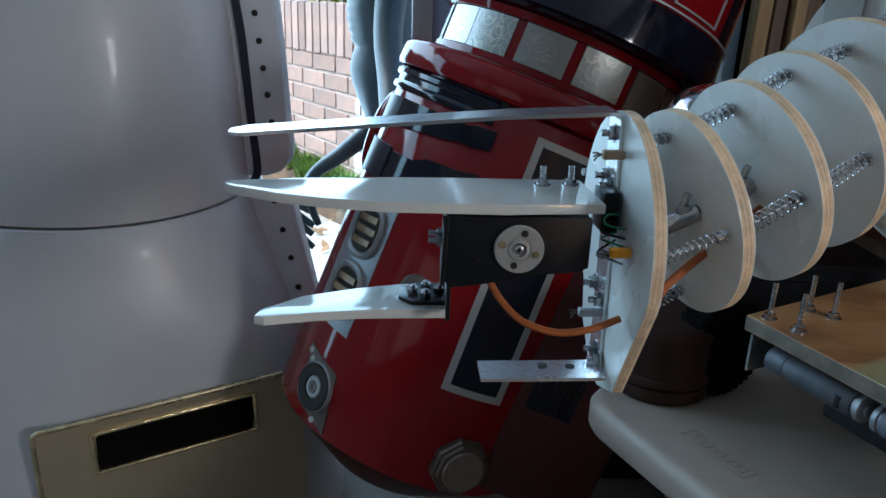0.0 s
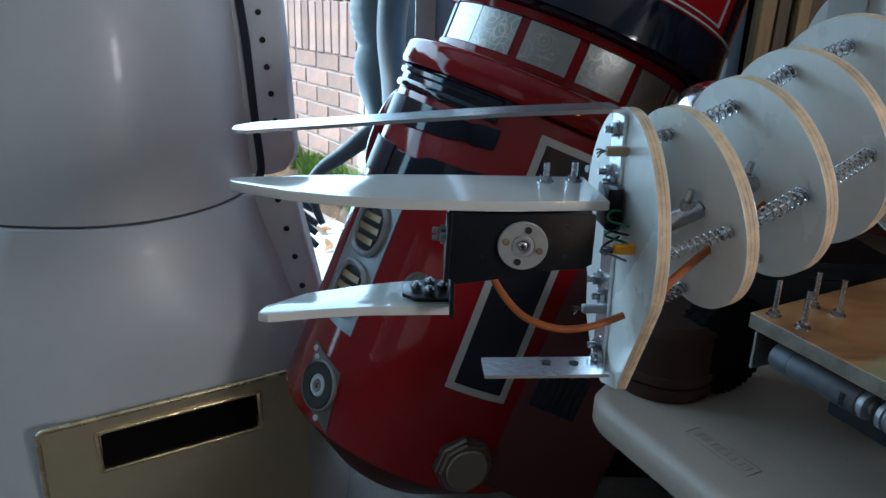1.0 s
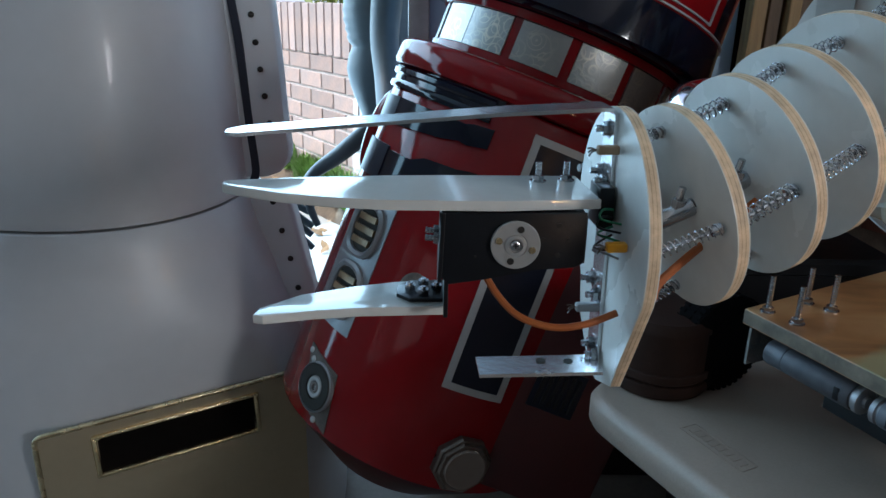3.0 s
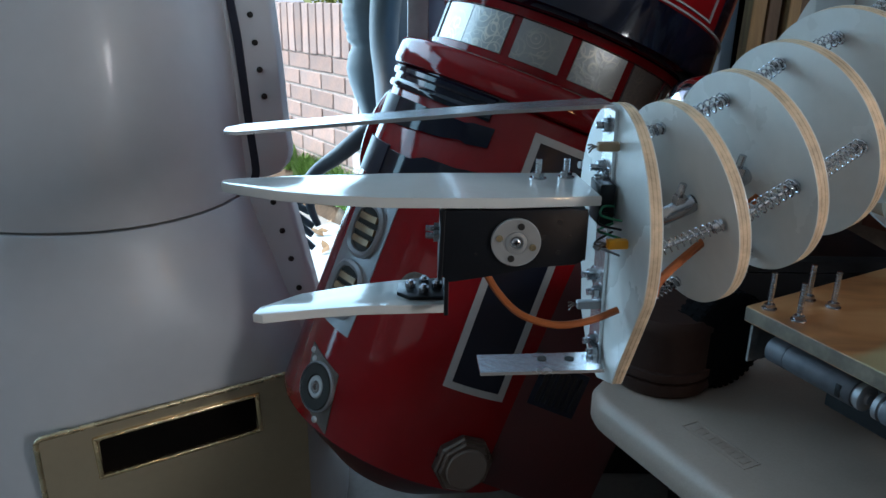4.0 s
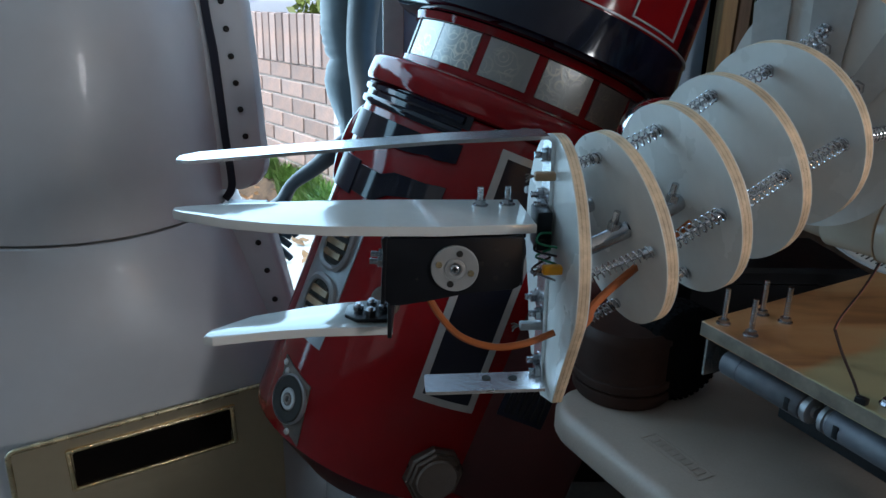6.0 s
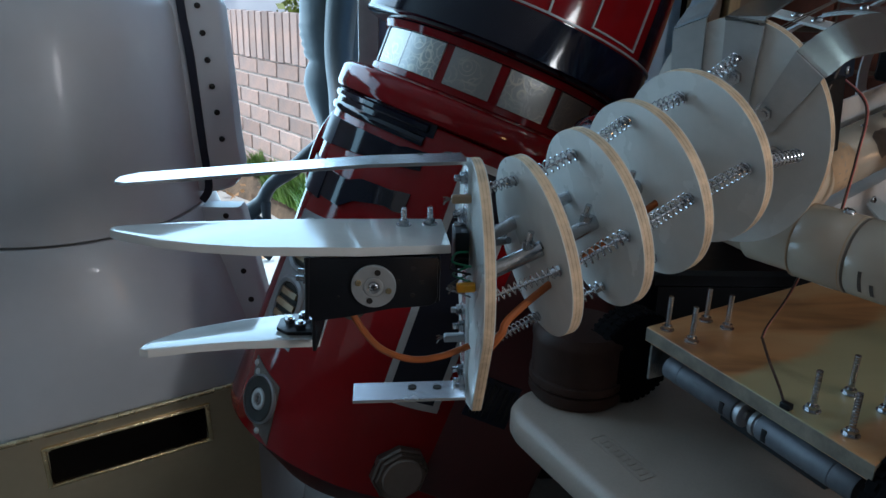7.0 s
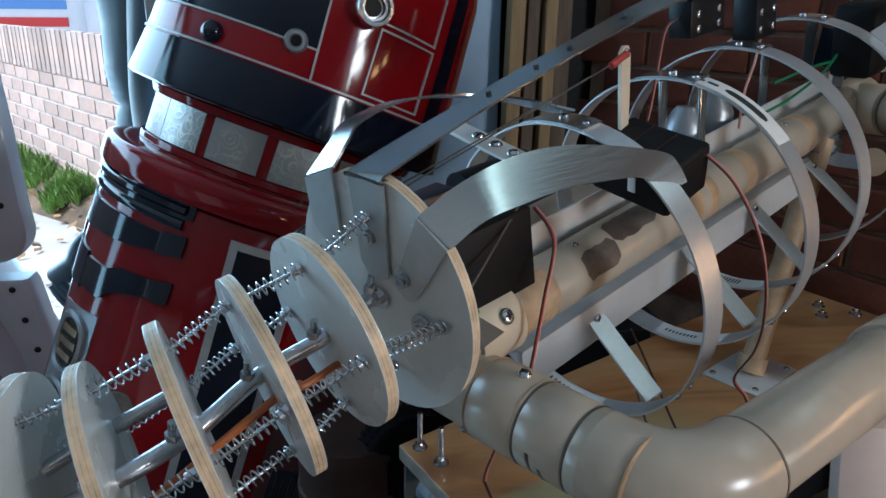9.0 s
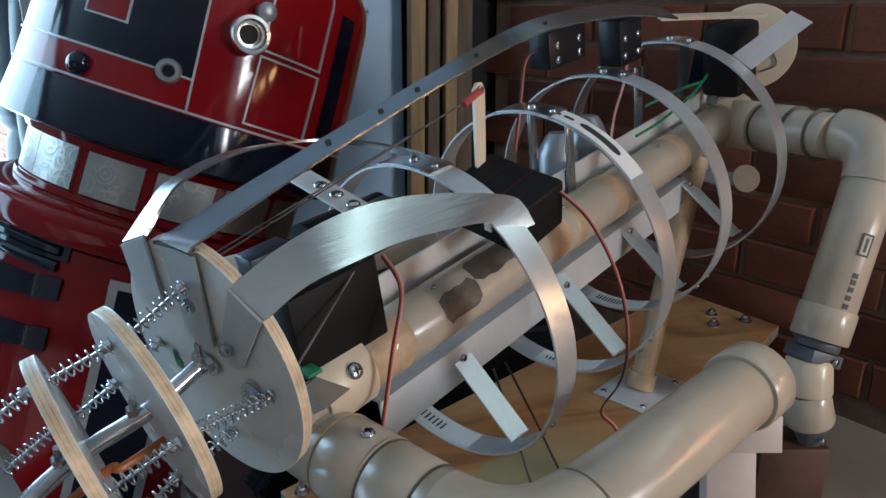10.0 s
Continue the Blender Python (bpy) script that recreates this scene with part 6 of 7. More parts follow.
lathe(bm, [(0.0005, 0), (0.0130, 0), (0.0134, 0.0006), (0.0134, 0.0022), (0.0130, 0.0026), (0.0066, 0.0026), (0.0064, 0.0021), (0.0058, 0.0021), (0.0056, 0.0030), (0.0040, 0.0032), (0.0038, 0.0016), (0.0005, 0.0016)], hm, 40)
horn = part("servo_horn", bm, ALUFLAP, brk, "round aluminium servo horn")
screw_head(horn, hm @ Vector((0, 0, 0.0016)), (0, -1, 0), 0.0030)
for a in range(4):
    t = radians(75 + 90 * a)
    q = hm @ Vector((0.0093 * math.cos(t), 0.0093 * math.sin(t), 0.0026))
    bm = bmesh.new()
    add_cyl(bm, q, q + Vector((0, -0.0005 if a % 2 == 0 else -0.0008, 0)), 0.0019, seg=12)
    part("hole" if a % 2 == 0 else "screw", bm, DARKVOID if a % 2 == 0 else BRASS, horn)
for q in ((0.3305, 1.0305), (0.3305, 1.0135), (0.322, 1.022), (0.336, 1.022), (0.286, 1.012)):
    bm = bmesh.new()
    add_cyl(bm, (q[0], 0.7996, q[1]), (q[0], 0.7990, q[1]), 0.0014 if q[0] > 0.3 else 0.0008, seg=12)
    part("hole", bm, DARKVOID, brk)
for dz in (0.0, 0.0085):
    bolt(brk, (0.2665, 0.815 + dz, 1.017 + dz * 0.2), (-1, 0, 0.05), 0.0018, 0.008, washer=False)
# moving jaw
bm = bmesh.new()
jm = Matrix.Translation((0.2715, 0.842, 0.9745)) @ Matrix.Rotation(radians(-1.0), 4, "Y")
add_plate(bm, [(0.0, -0.024), (-0.05, -0.026), (-0.075, -0.030), (-0.104, -0.038), (-0.110, -0.036), (-0.108, -0.026), (-0.088, -0.006), (-0.055, 0.008), (-0.03, 0.016), (0.0, 0.020)][::-1], jm @ Matrix.Translation((0, 0, -0.0055)), 0.0055, bevel=0.0007)
jaw = part("jaw", bm, WHITEACRYL, gripper, "moving white plastic jaw", smooth=30)
bm = bmesh.new()
add_plate(bm, [(0.0, -0.018), (-0.022, -0.018), (-0.030, -0.010), (-0.030, 0.004), (-0.022, 0.012), (0.0, 0.012)][::-1], jm, 0.0025, bevel=0.0005)
part("jaw_foot", bm, BLACKPLASTIC, jaw, "black bracket foot", smooth=30)
for x, y in ((-0.022, -0.004), (-0.014, 0.003), (-0.014, -0.011), (-0.006, -0.004)):
    q = jm @ Vector((x, y, 0.0025))
    bolt(jaw, q, (jm.to_3x3() @ Vector((0, 0, 1))), 0.0019, 0.005, washer=False)
bm = bmesh.new()
add_box(bm, (0.0025, 0.044, 0.022), Matrix.Translation((0.2705, 0.8225, 0.986)), 0.0005)
part("jaw_web", bm, BLACKPLASTIC, jaw, smooth=0)
# little components on the plate
for (y, z, l, mat, lab) in ((0.016, 0.047, 0.0105, PVCTAN, "brown resistor"), (-0.0115, -0.001, 0.0095, YELLOWCAP, "amber capacitor"), (0.030, -0.054, 0.013, TRIM, "pale green terminal block")):
    bm = bmesh.new()
    box_at(bm, 0.001, 0.003 + l, y + 0.0125, y + 0.0185, z - 0.0026, z + 0.0026, 0.0012)
    ob = part("component", bm, mat, gripper, lab)
    for k in range(3):
        bm = bmesh.new()
        add_tube(bm, [grip(0.003 + l, y + 0.016, z), grip(0.006 + l, y + 0.015 + 0.001 * k, z - 0.001 + 0.001 * k), grip(0.008 + l, y + 0.0135 + 0.002 * k, z - 0.003 + 0.0018 * k)], 0.0005, seg=5)
        part("wire", bm, PVCDARK, ob)
for y, z in ((0.050, 0.056), (0.056, 0.030), (0.046, 0.026), (0.060, -0.040), (0.046, -0.046), (0.048, -0.080), (0.040, -0.084)):
    bolt(gripper, grip(0.002, y, z), -GN, 0.0022, 0.008)
bm = bmesh.new()
box_at(bm, 0.002, 0.011, 0.028, 0.050, 0.002, 0.026, 0.001)
part("terminal_block", bm, BLACKPLASTIC, gripper, "black terminal block")
rnd = random.Random(21)
for k in range(5):
    bm = bmesh.new()
    z0 = 0.014 - 0.005 * k
    add_tube(bm, spline([grip(0.003, 0.026, z0), grip(0.010 + rnd.uniform(0, 0.006), 0.020, z0 + rnd.uniform(-0.004, 0.004)), grip(0.009 + rnd.uniform(0, 0.008), 0.012, z0 + rnd.uniform(-0.006, 0.004)), grip(0.003, 0.010, z0 - 0.004)], 6), 0.0007, seg=6)
    part("wire", bm, (GREENCABLE, BLACKPLASTIC, GREENCABLE, BROWNCABLE, GREYLEAD)[k], gripper, ("green", "black", "green", "brown", "grey")[k] + " hook-up wire")
bm = bmesh.new()
add_tube(bm, spline([(0.292, 0.812, 0.998), (0.300, 0.808, 0.986), (0.312, 0.802, 0.976), (0.330, 0.797, 0.972), (0.348, 0.797, 0.974), (0.366, 0.800, 0.980)], 8), 0.0021, seg=8)
part("lead", bm, ORANGECABLE, gripper, "orange-brown ribbon lead")

# ---------------------------------------------------------------- cage arm behind the discs
AX = Vector((0.838, 0.525, 0.165)).normalized()
AR, AU = axes(AX)[:2]
ANEAR = -AR if AR.y > 0 else AR
cage = thing("cage_arm", (0.75, 1.03, 1.0), "aluminium hoop cage round a pvc tube with servos and wiring", "robot arm")
T0, T1 = Vector((0.602, 0.947, 1.0400)), Vector((1.214, 1.351, 1.159))
TA = (T1 - T0).normalized()


def tube_part(name, p0, p1, r, mat, label="", seg=40):
    a, b, n = axes(p1 - p0)
    L = (Vector(p1) - Vector(p0)).length
    bm = bmesh.new()
    lathe(bm, [(r * 0.85, 0), (r * 0.985, 0), (r, 0.0006), (r, L - 0.0006), (r * 0.985, L), (r * 0.85, L)], place(Vector(p0), a, b, n), seg)
    return part(name, bm, mat, cage, label)


tube_part("arm_tube", T0, T1, 0.0245, PVC, "off-white pvc arm tube")
for s, w, mat in ((0.330, 0.016, PVCTAN), (0.400, 0.022, PVCTAN), (0.545, 0.020, PVCTAN)):
    tube_part("tape_band", T0 + TA * s, T0 + TA * (s + w), 0.0248, mat, "smeared glue band")


def smear(s0, s1, a0, a1, mat, seed):
    """A stain with uneven borders on the tube; angles from the near side up."""
    rnd = random.Random(seed)
    bm = bmesh.new()
    rows = []
    for i in range(9):
        t = i / 8
        lo, hi = a0 + rnd.uniform(-3, 3), a1 + rnd.uniform(-3, 3)
        if i in (0, 8):
            lo, hi = lo + (hi - lo) * 0.2, hi - (hi - lo) * 0.2
        rows.append([T0 + TA * (s0 + (s1 - s0) * t) + (ANEAR * math.cos(radians(lo + (hi - lo) * k / 8)) + AU * math.sin(radians(lo + (hi - lo) * k / 8))) * 0.02475 for k in range(9)])
    add_rings(bm, rows, closed=False)
    return part("stain", bm, mat, cage, "brown glue stain on the tube")


smear(0.066, 0.108, -50, 80, PVCTAN, 1)
smear(0.142, 0.186, 0, 56, PVCDARK, 2)
smear(0.186, 0.250, 38, 92, PVCDARK, 3)
smear(0.285, 0.318, -30, 70, PVCTAN, 5)
tube_part("socket", T0 + TA * 0.02, T0 + TA * 0.064, 0.0285, CREAM, "cream pipe socket")
tube_part("socket", T0 + TA * 0.690, T0 + TA * 0.748, 0.0285, CREAM, "cream pipe socket")
screw_head(cage, T0 + TA * 0.047 + ANEAR * 0.0245 + AU * 0.0145, (ANEAR + AU * 0.6), 0.0062)
for s in (0.15, 0.33, 0.52):
    screw_head(cage, T0 + TA * s + AU * 0.0242 + ANEAR * 0.005, AU, 0.003)
# aluminium angle under the tube, and a grey plate behind it
bm = bmesh.new()
p0, p1 = T0 + TA * 0.07 + ANEAR * 0.0135 - AU * 0.050, T0 + TA * 0.575 + ANEAR * 0.0135 - AU * 0.050
add_strip(bm, [p0, p0.lerp(p1, 0.5), p1], AU, 0.018, 0.002)
add_strip(bm, [q - ANEAR * 0.009 + AU * 0.0175 for q in (p0, p0.lerp(p1, 0.5), p1)], ANEAR, 0.011, 0.002)
part("angle_bar", bm, ALUSATIN, cage, "long aluminium angle bar")
bm = bmesh.new()
p0, p1 = T0 + TA * 0.10 - ANEAR * 0.022 + AU * 0.020, T0 + TA * 0.72 - ANEAR * 0.022 + AU * 0.020
add_strip(bm, [p0, p0.lerp(p1, 0.5), p1], AU, 0.022, 0.002)
part("rear_plate", bm, ALUSATIN, cage, "long grey metal plate")

HOOP = 0.1315
HC = [Vector((0.730, 1.050, 1.083)) - AU * 0.029, Vector((0.850, 1.117, 1.110)) - AU * 0.029, Vector((0.955, 1.195, 1.131)) - AU * 0.029, Vector((1.070, 1.268, 1.155)) - AU * 0.026]
hoops = []
for i, c in enumerate(HC):
    pts = [c + ANEAR * (HOOP * math.cos(t)) + AU * (HOOP * math.sin(t)) for t in (2 * math.pi * k / 72 for k in range(72))]
    bm = bmesh.new()
    add_strip(bm, pts, AX, 0.0112 if i else 0.0118, 0.0018, loop=True)
    h = part("hoop", bm, ALUHOOP, cage, "flat aluminium hoop")
    hoops.append(h)
    bm = bmesh.new()
    add_strip(bm, [c + ANEAR * (HOOP * 1.012 * math.cos(t)) + AU * (HOOP * 1.012 * math.sin(t)) for t in (radians(78 + 2.5 * k) for k in range(11))], AX, 0.0128, 0.002)
    part("lap_joint", bm, ALU, h)
    screw_head(h, c + AU * (HOOP * 1.02), AU, 0.0042)
    screw_head(h, c + AU * (HOOP * 1.02) * 0.985 + ANEAR * 0.022, AU, 0.0032)
    # stay from the angle bar to the hoop
    head = Vector((0.750, 1.029, 1.020)) + (c - HC[0])
    foot = head + Vector((0.0355, -0.0545, -0.051))
    bm = bmesh.new()
    tip = foot - (foot - head).normalized() * 0.004
    add_strip(bm, [head - (foot - head).normalized() * 0.012, head.lerp(tip, 0.5), tip, tip + (ANEAR + AU).normalized() * 0.006 + AX * 0.002], AX.cross(foot - head).cross(foot - head) * -1, 0.0102, 0.0018)
    st = part("stay", bm, ALUHOOP, h, "bright flat aluminium stay")
    screw_head(st, head + ANEAR * 0.0015, ANEAR, 0.0042)
    for k, tt in enumerate((-38, -30)):
        q = c + (ANEAR * math.cos(radians(tt)) + AU * math.sin(radians(tt))) * (HOOP + 0.001)
        screw_head(h, q, q - c, 0.003)
# paper labels on the hoops, printed with plain bars
for i, a0, a1, side_ in ((1, 40, 84, 1), (0, -118, -78, -1), (1, -95, -62, -1), (2, -100, -70, -1)):
    c = HC[i]
    bm = bmesh.new()
    add_strip(bm, [c + (ANEAR * math.cos(t) + AU * math.sin(t)) * (HOOP + 0.0014 * side_) for t in (radians(a0 + (a1 - a0) * k / 12) for k in range(13))], AX, 0.0098, 0.0006)
    lb = part("label", bm, LABELWHITE, hoops[i], "white paper label with bar print")
    if i == 1 and side_ == 1:
        for t0, t1, hw in ((0.36, 0.78, 0.0034), (0.06, 0.16, 0.0018), (0.19, 0.29, 0.0018)):
            bm = bmesh.new()
            add_strip(bm, [c + (ANEAR * math.cos(t) + AU * math.sin(t)) * (HOOP + 0.0019) for t in (radians(a1 - (a1 - a0) * (t0 + (t1 - t0) * k / 8)) for k in range(9))], AX, [hw * 0.5] + [hw] * 7 + [hw * 0.5], 0.0004)
            part("print_mark", bm, INK, lb, smooth=0)
        continue
    for k in range(9):
        t = radians(a0 + (a1 - a0) * (0.12 + 0.055 * k))
        q = c + (ANEAR * math.cos(t) + AU * math.sin(t)) * (HOOP + 0.0019 * side_)
        rad_ = (ANEAR * math.cos(t) + AU * math.sin(t))
        bm = bmesh.new()
        add_box(bm, (0.009 if i != 1 else 0.004, 0.0016, 0.0004), place(q, AX, rad_.cross(AX), rad_))
        part("print_mark", bm, INK, lb, smooth=0)

# the three bent straps from the end disc back over the cage
c6, n6r, n6u, n6 = disc_axes(4)


def strap(pts, wide, half, label, k=8):
    bm = bmesh.new()
    pp = spline(pts, k)
    if isinstance(wide, list):
        ww = []
        for i in range(len(pp)):
            t = i / k
            j = min(int(t), len(wide) - 2)
            ww.append(Vector(wide[j]).lerp(Vector(wide[j + 1]), t - j))
        wide = ww
    add_strip(bm, pp, wide, half, 0.0018)
    return part("strap", bm, ALUDULL, cage, label)


def flap(outline, label):
    """The folded end of a strap lying on the end disc's face."""
    m = place(c6 - n6 * 0.0020, n6r, n6u, n6r.cross(n6u))
    bm = bmesh.new()
    add_plate(bm, outline, m, 0.0017)
    return part("strap_end", bm, ALUFLAP, cage, label, smooth=0)


def ruled(edge_a, edge_b, thick, label, k=8, mat=None):
    """A bent sheet strip between two edge lines."""
    bm = bmesh.new()
    pa, pb = spline(edge_a, k), spline(edge_b, k)
    rings = []
    for i in range(len(pa)):
        d = pa[min(i + 1, len(pa) - 1)] - pa[max(i - 1, 0)]
        t = d.cross(pb[i] - pa[i]).normalized() * thick / 2
        rings.append([pa[i] + t, pb[i] + t, pb[i] - t, pa[i] - t])
    add_rings(bm, rings)
    return part("strap", bm, mat or ALUDULL, cage, label)


def on6(a, u, off=0.0):
    return c6 + n6r * a + n6u * u + n6 * off


# near strap
flap([(0.060, 0.066), (0.079, 0.050), (0.0500, 0.0100), (0.0455, 0.0065), (0.0400, 0.0075), (0.0330, 0.0160)], "tapered strap end folded over the disc")
ruled([on6(0.060, 0.066, -0.0015), on6(0.0605, 0.0675, 0.003), (0.610, 0.903, 1.171), (0.645, 0.927, 1.180), (0.683, 0.948, 1.182), (0.725, 0.966, 1.178), (0.770, 0.979, 1.170), (0.782, 0.978, 1.161), (0.788, 0.974, 1.149)],
      [on6(0.079, 0.050, -0.0015), on6(0.0805, 0.0505, 0.003), (0.620, 0.885, 1.152), (0.648, 0.907, 1.155), (0.680, 0.929, 1.158), (0.711, 0.946, 1.158), (0.747, 0.964, 1.156), (0.757, 0.966, 1.150), (0.765, 0.966, 1.142)], 0.0018, "wide bent aluminium strap")
# top strap
flap([(0.011, 0.0855), (0.038, 0.0815), (0.029, 0.0180), (0.022, 0.0150), (0.014, 0.0170), (0.008, 0.0260)], "tapered strap end folded over the disc")
tops = strap([on6(0.0245, 0.084, -0.001), on6(0.0245, 0.087, 0.004), (0.618, 0.984, 1.196), (0.683, 1.032, 1.221), (0.745, 1.072, 1.245), (0.815, 1.118, 1.270), (0.875, 1.156, 1.284), (0.971, 1.217, 1.292), (1.06, 1.275, 1.288)], [n6r, n6r, ANEAR, ANEAR, ANEAR, ANEAR - AU * 0.12, ANEAR - AU * 0.28, ANEAR - AU * 0.45, ANEAR - AU * 0.5], 0.0135, "long aluminium strap over the cage")
for s in ((0.648, 1.010, 1.2085), (0.690, 1.037, 1.2245), (0.722, 1.057, 1.237), (0.780, 1.095, 1.2585), (0.860, 1.146, 1.282)):
    bm = bmesh.new()
    add_cyl(bm, Vector(s), Vector(s) + Vector((-0.0005, -0.0003, 0.0016)), 0.0022, seg=12)
    part("hole", bm, DARKVOID, tops)
# far strap
flap([(-0.029, 0.0760), (-0.003, 0.0860), (-0.007, 0.0370), (-0.014, 0.0330), (-0.023, 0.0350), (-0.030, 0.0450)], "tapered strap end folded over the disc")
far_edge = [Vector(p) for p in ((0.545, 0.985, 1.194), (0.579, 1.030, 1.201), (0.627, 1.067, 1.200), (0.670, 1.064, 1.197), (0.708, 1.046, 1.190))]
ruled([on6(-0.029, 0.0765, -0.0015), on6(-0.029, 0.0790, 0.003), (0.534, 0.958, 1.185)] + far_edge,
      [on6(-0.003, 0.0862, -0.0015), on6(-0.003, 0.0885, 0.003), Vector((0.534, 0.958, 1.185)) + ANEAR * 0.024 + AU * 0.006] + [p + ANEAR * 0.022 + AU * 0.004 for p in far_edge], 0.0018, "bent aluminium strap")
# strap from the rear hoop
ruled([(1.103, 1.212, 1.245), (1.140, 1.211, 1.270), (1.169, 1.211, 1.290)], [(1.122, 1.202, 1.230), (1.157, 1.202, 1.255), (1.191, 1.202, 1.278)], 0.0018, "dull aluminium strap", mat=DULLSILVER)


def box_part(name, c, size, mat, label="", frame_axes=None, bevel=0.0015, parent=None):
    bm = bmesh.new()
    r, u, n = frame_axes or (AX, AU.cross(AX), AU)
    add_box(bm, size, place(Vector(c), r, u, n), bevel)
    return part(name, bm, mat, parent or cage, label)


SERVO_AT = Vector((0.600, 0.974, 1.139))
SERVO_TUBE = (Vector((0.625, 1.002, 1.143)), Vector((0.690, 1.058, 1.148)))
# tape-covered boxes
BOX2 = Vector((0.7914, 1.0452, 1.1463))
box_part("battery_box", (0.640, 0.968, 1.098), (0.075, 0.022, 0.062), BLACKTAPE, "box wrapped in matt black tape")
B2X, B2N, B2U = Vector((0.8153, 0.4752, 0.3308)), Vector((0.5471, -0.8194, -0.1713)), Vector((-0.1896, -0.3206, 0.9280))
bm = bmesh.new()
rnd = random.Random(5)
add_box(bm, (0.055, 0.075, 0.042), place(BOX2, B2X, B2U.cross(B2X), B2U), 0.0035)
bmesh.ops.subdivide_edges(bm, edges=bm.edges[:], cuts=1, use_grid_fill=True)
for v in bm.verts:
    v.co += Vector((rnd.uniform(-0.0007, 0.0007), rnd.uniform(-0.0007, 0.0007), rnd.uniform(-0.0007, 0.0007)))
b2 = part("battery_box", bm, BLACKTAPE, cage, "box wrapped in crumpled matt black tape", smooth=25)
for k in (-0.012, 0.010):
    box_part("seam", BOX2 + B2U * 0.0213 + B2N * k, (0.046, 0.0008, 0.0006), DARKRED, frame_axes=(B2X, B2U.cross(B2X), B2U), parent=b2, bevel=0)
box_part("switch", BOX2 - B2X * 0.0280 + B2N * 0.004 - B2U * 0.002, (0.002, 0.007, 0.014), LABELWHITE, "small pale switch", frame_axes=(B2X, B2U.cross(B2X), B2U), parent=b2, bevel=0.0004)
# servos
def servo(c, size, label, horn=True, tilt=0.0):
    ob = box_part("servo", c, size, BLACKPLASTIC, label)
    c = Vector(c)
    for sx in (-0.3, 0.3):
        for sz in (-0.28, 0.1):
            screw_head(ob, c + AX * size[0] * sx + ANEAR * (size[1] / 2) + AU * size[2] * sz, ANEAR, 0.0038)
    return ob


servo((0.672, 1.012, 1.142), (0.060, 0.022, 0.032), "blue-black servo").data.materials[0] = BLUEPLASTIC
servo((0.880, 1.163, 1.262), (0.058, 0.024, 0.034), "black servo hung from the strap")
servo((0.975, 1.222, 1.262), (0.042, 0.026, 0.046), "black servo hung from the strap")
box_part("servo", SERVO_AT, (0.034, 0.020, 0.018), BLUEPLASTIC, "dark blue servo behind the end disc")
bm = bmesh.new()
add_cyl(bm, SERVO_TUBE[0], SERVO_TUBE[1], 0.011, seg=24)
part("motor", bm, BLACKPLASTIC, cage, "small black motor")
bm = bmesh.new()
p0, p1 = Vector((0.628, 1.030, 1.182)), Vector((0.665, 0.968, 1.168))
add_strip(bm, [p0, p0.lerp(p1, 0.5), p1], AX, 0.0095, 0.0022)
cb = part("cross_bar", bm, LABELWHITE, cage, "pale drilled cross bar with three screws")
for t in (0.35, 0.6, 0.85):
    screw_head(cb, p0.lerp(p1, t) + Vector((0, 0, 0.0012)), (0, 0, 1), 0.0052)
# white control horn with a red clevis and its pushrod
h0, h1 = Vector((0.779, 1.085, 1.232)), Vector((0.776, 1.066, 1.165))
bm = bmesh.new()
add_strip(bm, [h0 + Vector((0, 0, 0.006)), h0, h0.lerp(h1, 0.5), h1], AX, [0.003, 0.0062, 0.0058, 0.0045], 0.003)
hn = part("control_horn", bm, CREAM, cage, "cream plastic control horn")
screw_head(hn, h0 + ANEAR * 0.0016, ANEAR, 0.004)
bm = bmesh.new()
add_tube(bm, [h0 + ANEAR * 0.002, h0 + ANEAR * 0.002 - TA * 0.022 - AU * 0.006], 0.0032, seg=10)
part("clevis", bm, REDCABLE, hn, "red clevis")
rod_end = on6(0.015, 0.060, 0.010)
for q in (rod_end, on6(0.0, 0.055, 0.010)):
    bm = bmesh.new()
    add_tube(bm, [h0 - TA * 0.022 - AU * 0.006, q], 0.0006, seg=6)
    part("pushrod", bm, PVCDARK, cage, "thin steel pushrod")
bm = bmesh.new()
add_tube(bm, [(0.672, 0.985, 1.142), on6(0.060, -0.015, 0.010)], 0.0009, seg=6)
part("pushrod", bm, PVCDARK, cage)
# white spool at the rear
sc = Vector((1.210, 1.324, 1.246))
sd = (Vector((0.60, 0.51, 1.30)) - sc).normalized()
a, b, n = axes(sd)
bm = bmesh.new()
lathe(bm, [(0.001, 0), (0.0505, 0), (0.0515, 0.001), (0.0515, 0.004), (0.0505, 0.005), (0.001, 0.005)], place(sc, a, b, n), 56)
spool = part("spool", bm, CREAM, cage, "cream plastic disc")
box_part("gearbox", (1.157, 1.291, 1.236), (0.056, 0.048, 0.084), BLACKTAPE, "gearbox wrapped in black plastic film", bevel=0.008)
for lo, hi, w, mt, lab in (((1.127, 1.3397, 1.186), (1.1347, 1.3551, 1.256), 0.006, ALUDULL, "upright aluminium bracket"), ((1.1595, 1.3233, 1.176), (1.1779, 1.3417, 1.243), 0.006, ALUDULL, "upright aluminium bracket"), ((1.1437, 1.337, 1.200), (1.156, 1.347, 1.2444), 0.010, BLUEPLASTIC, "dark blue stay")):
    bm = bmesh.new()
    add_strip(bm, [Vector(lo), (Vector(lo) + Vector(hi)) / 2, Vector(hi)], Vector((0.97, -0.245, 0)), w, 0.003)
    part("bracket", bm, mt, cage, lab)
bm = bmesh.new()
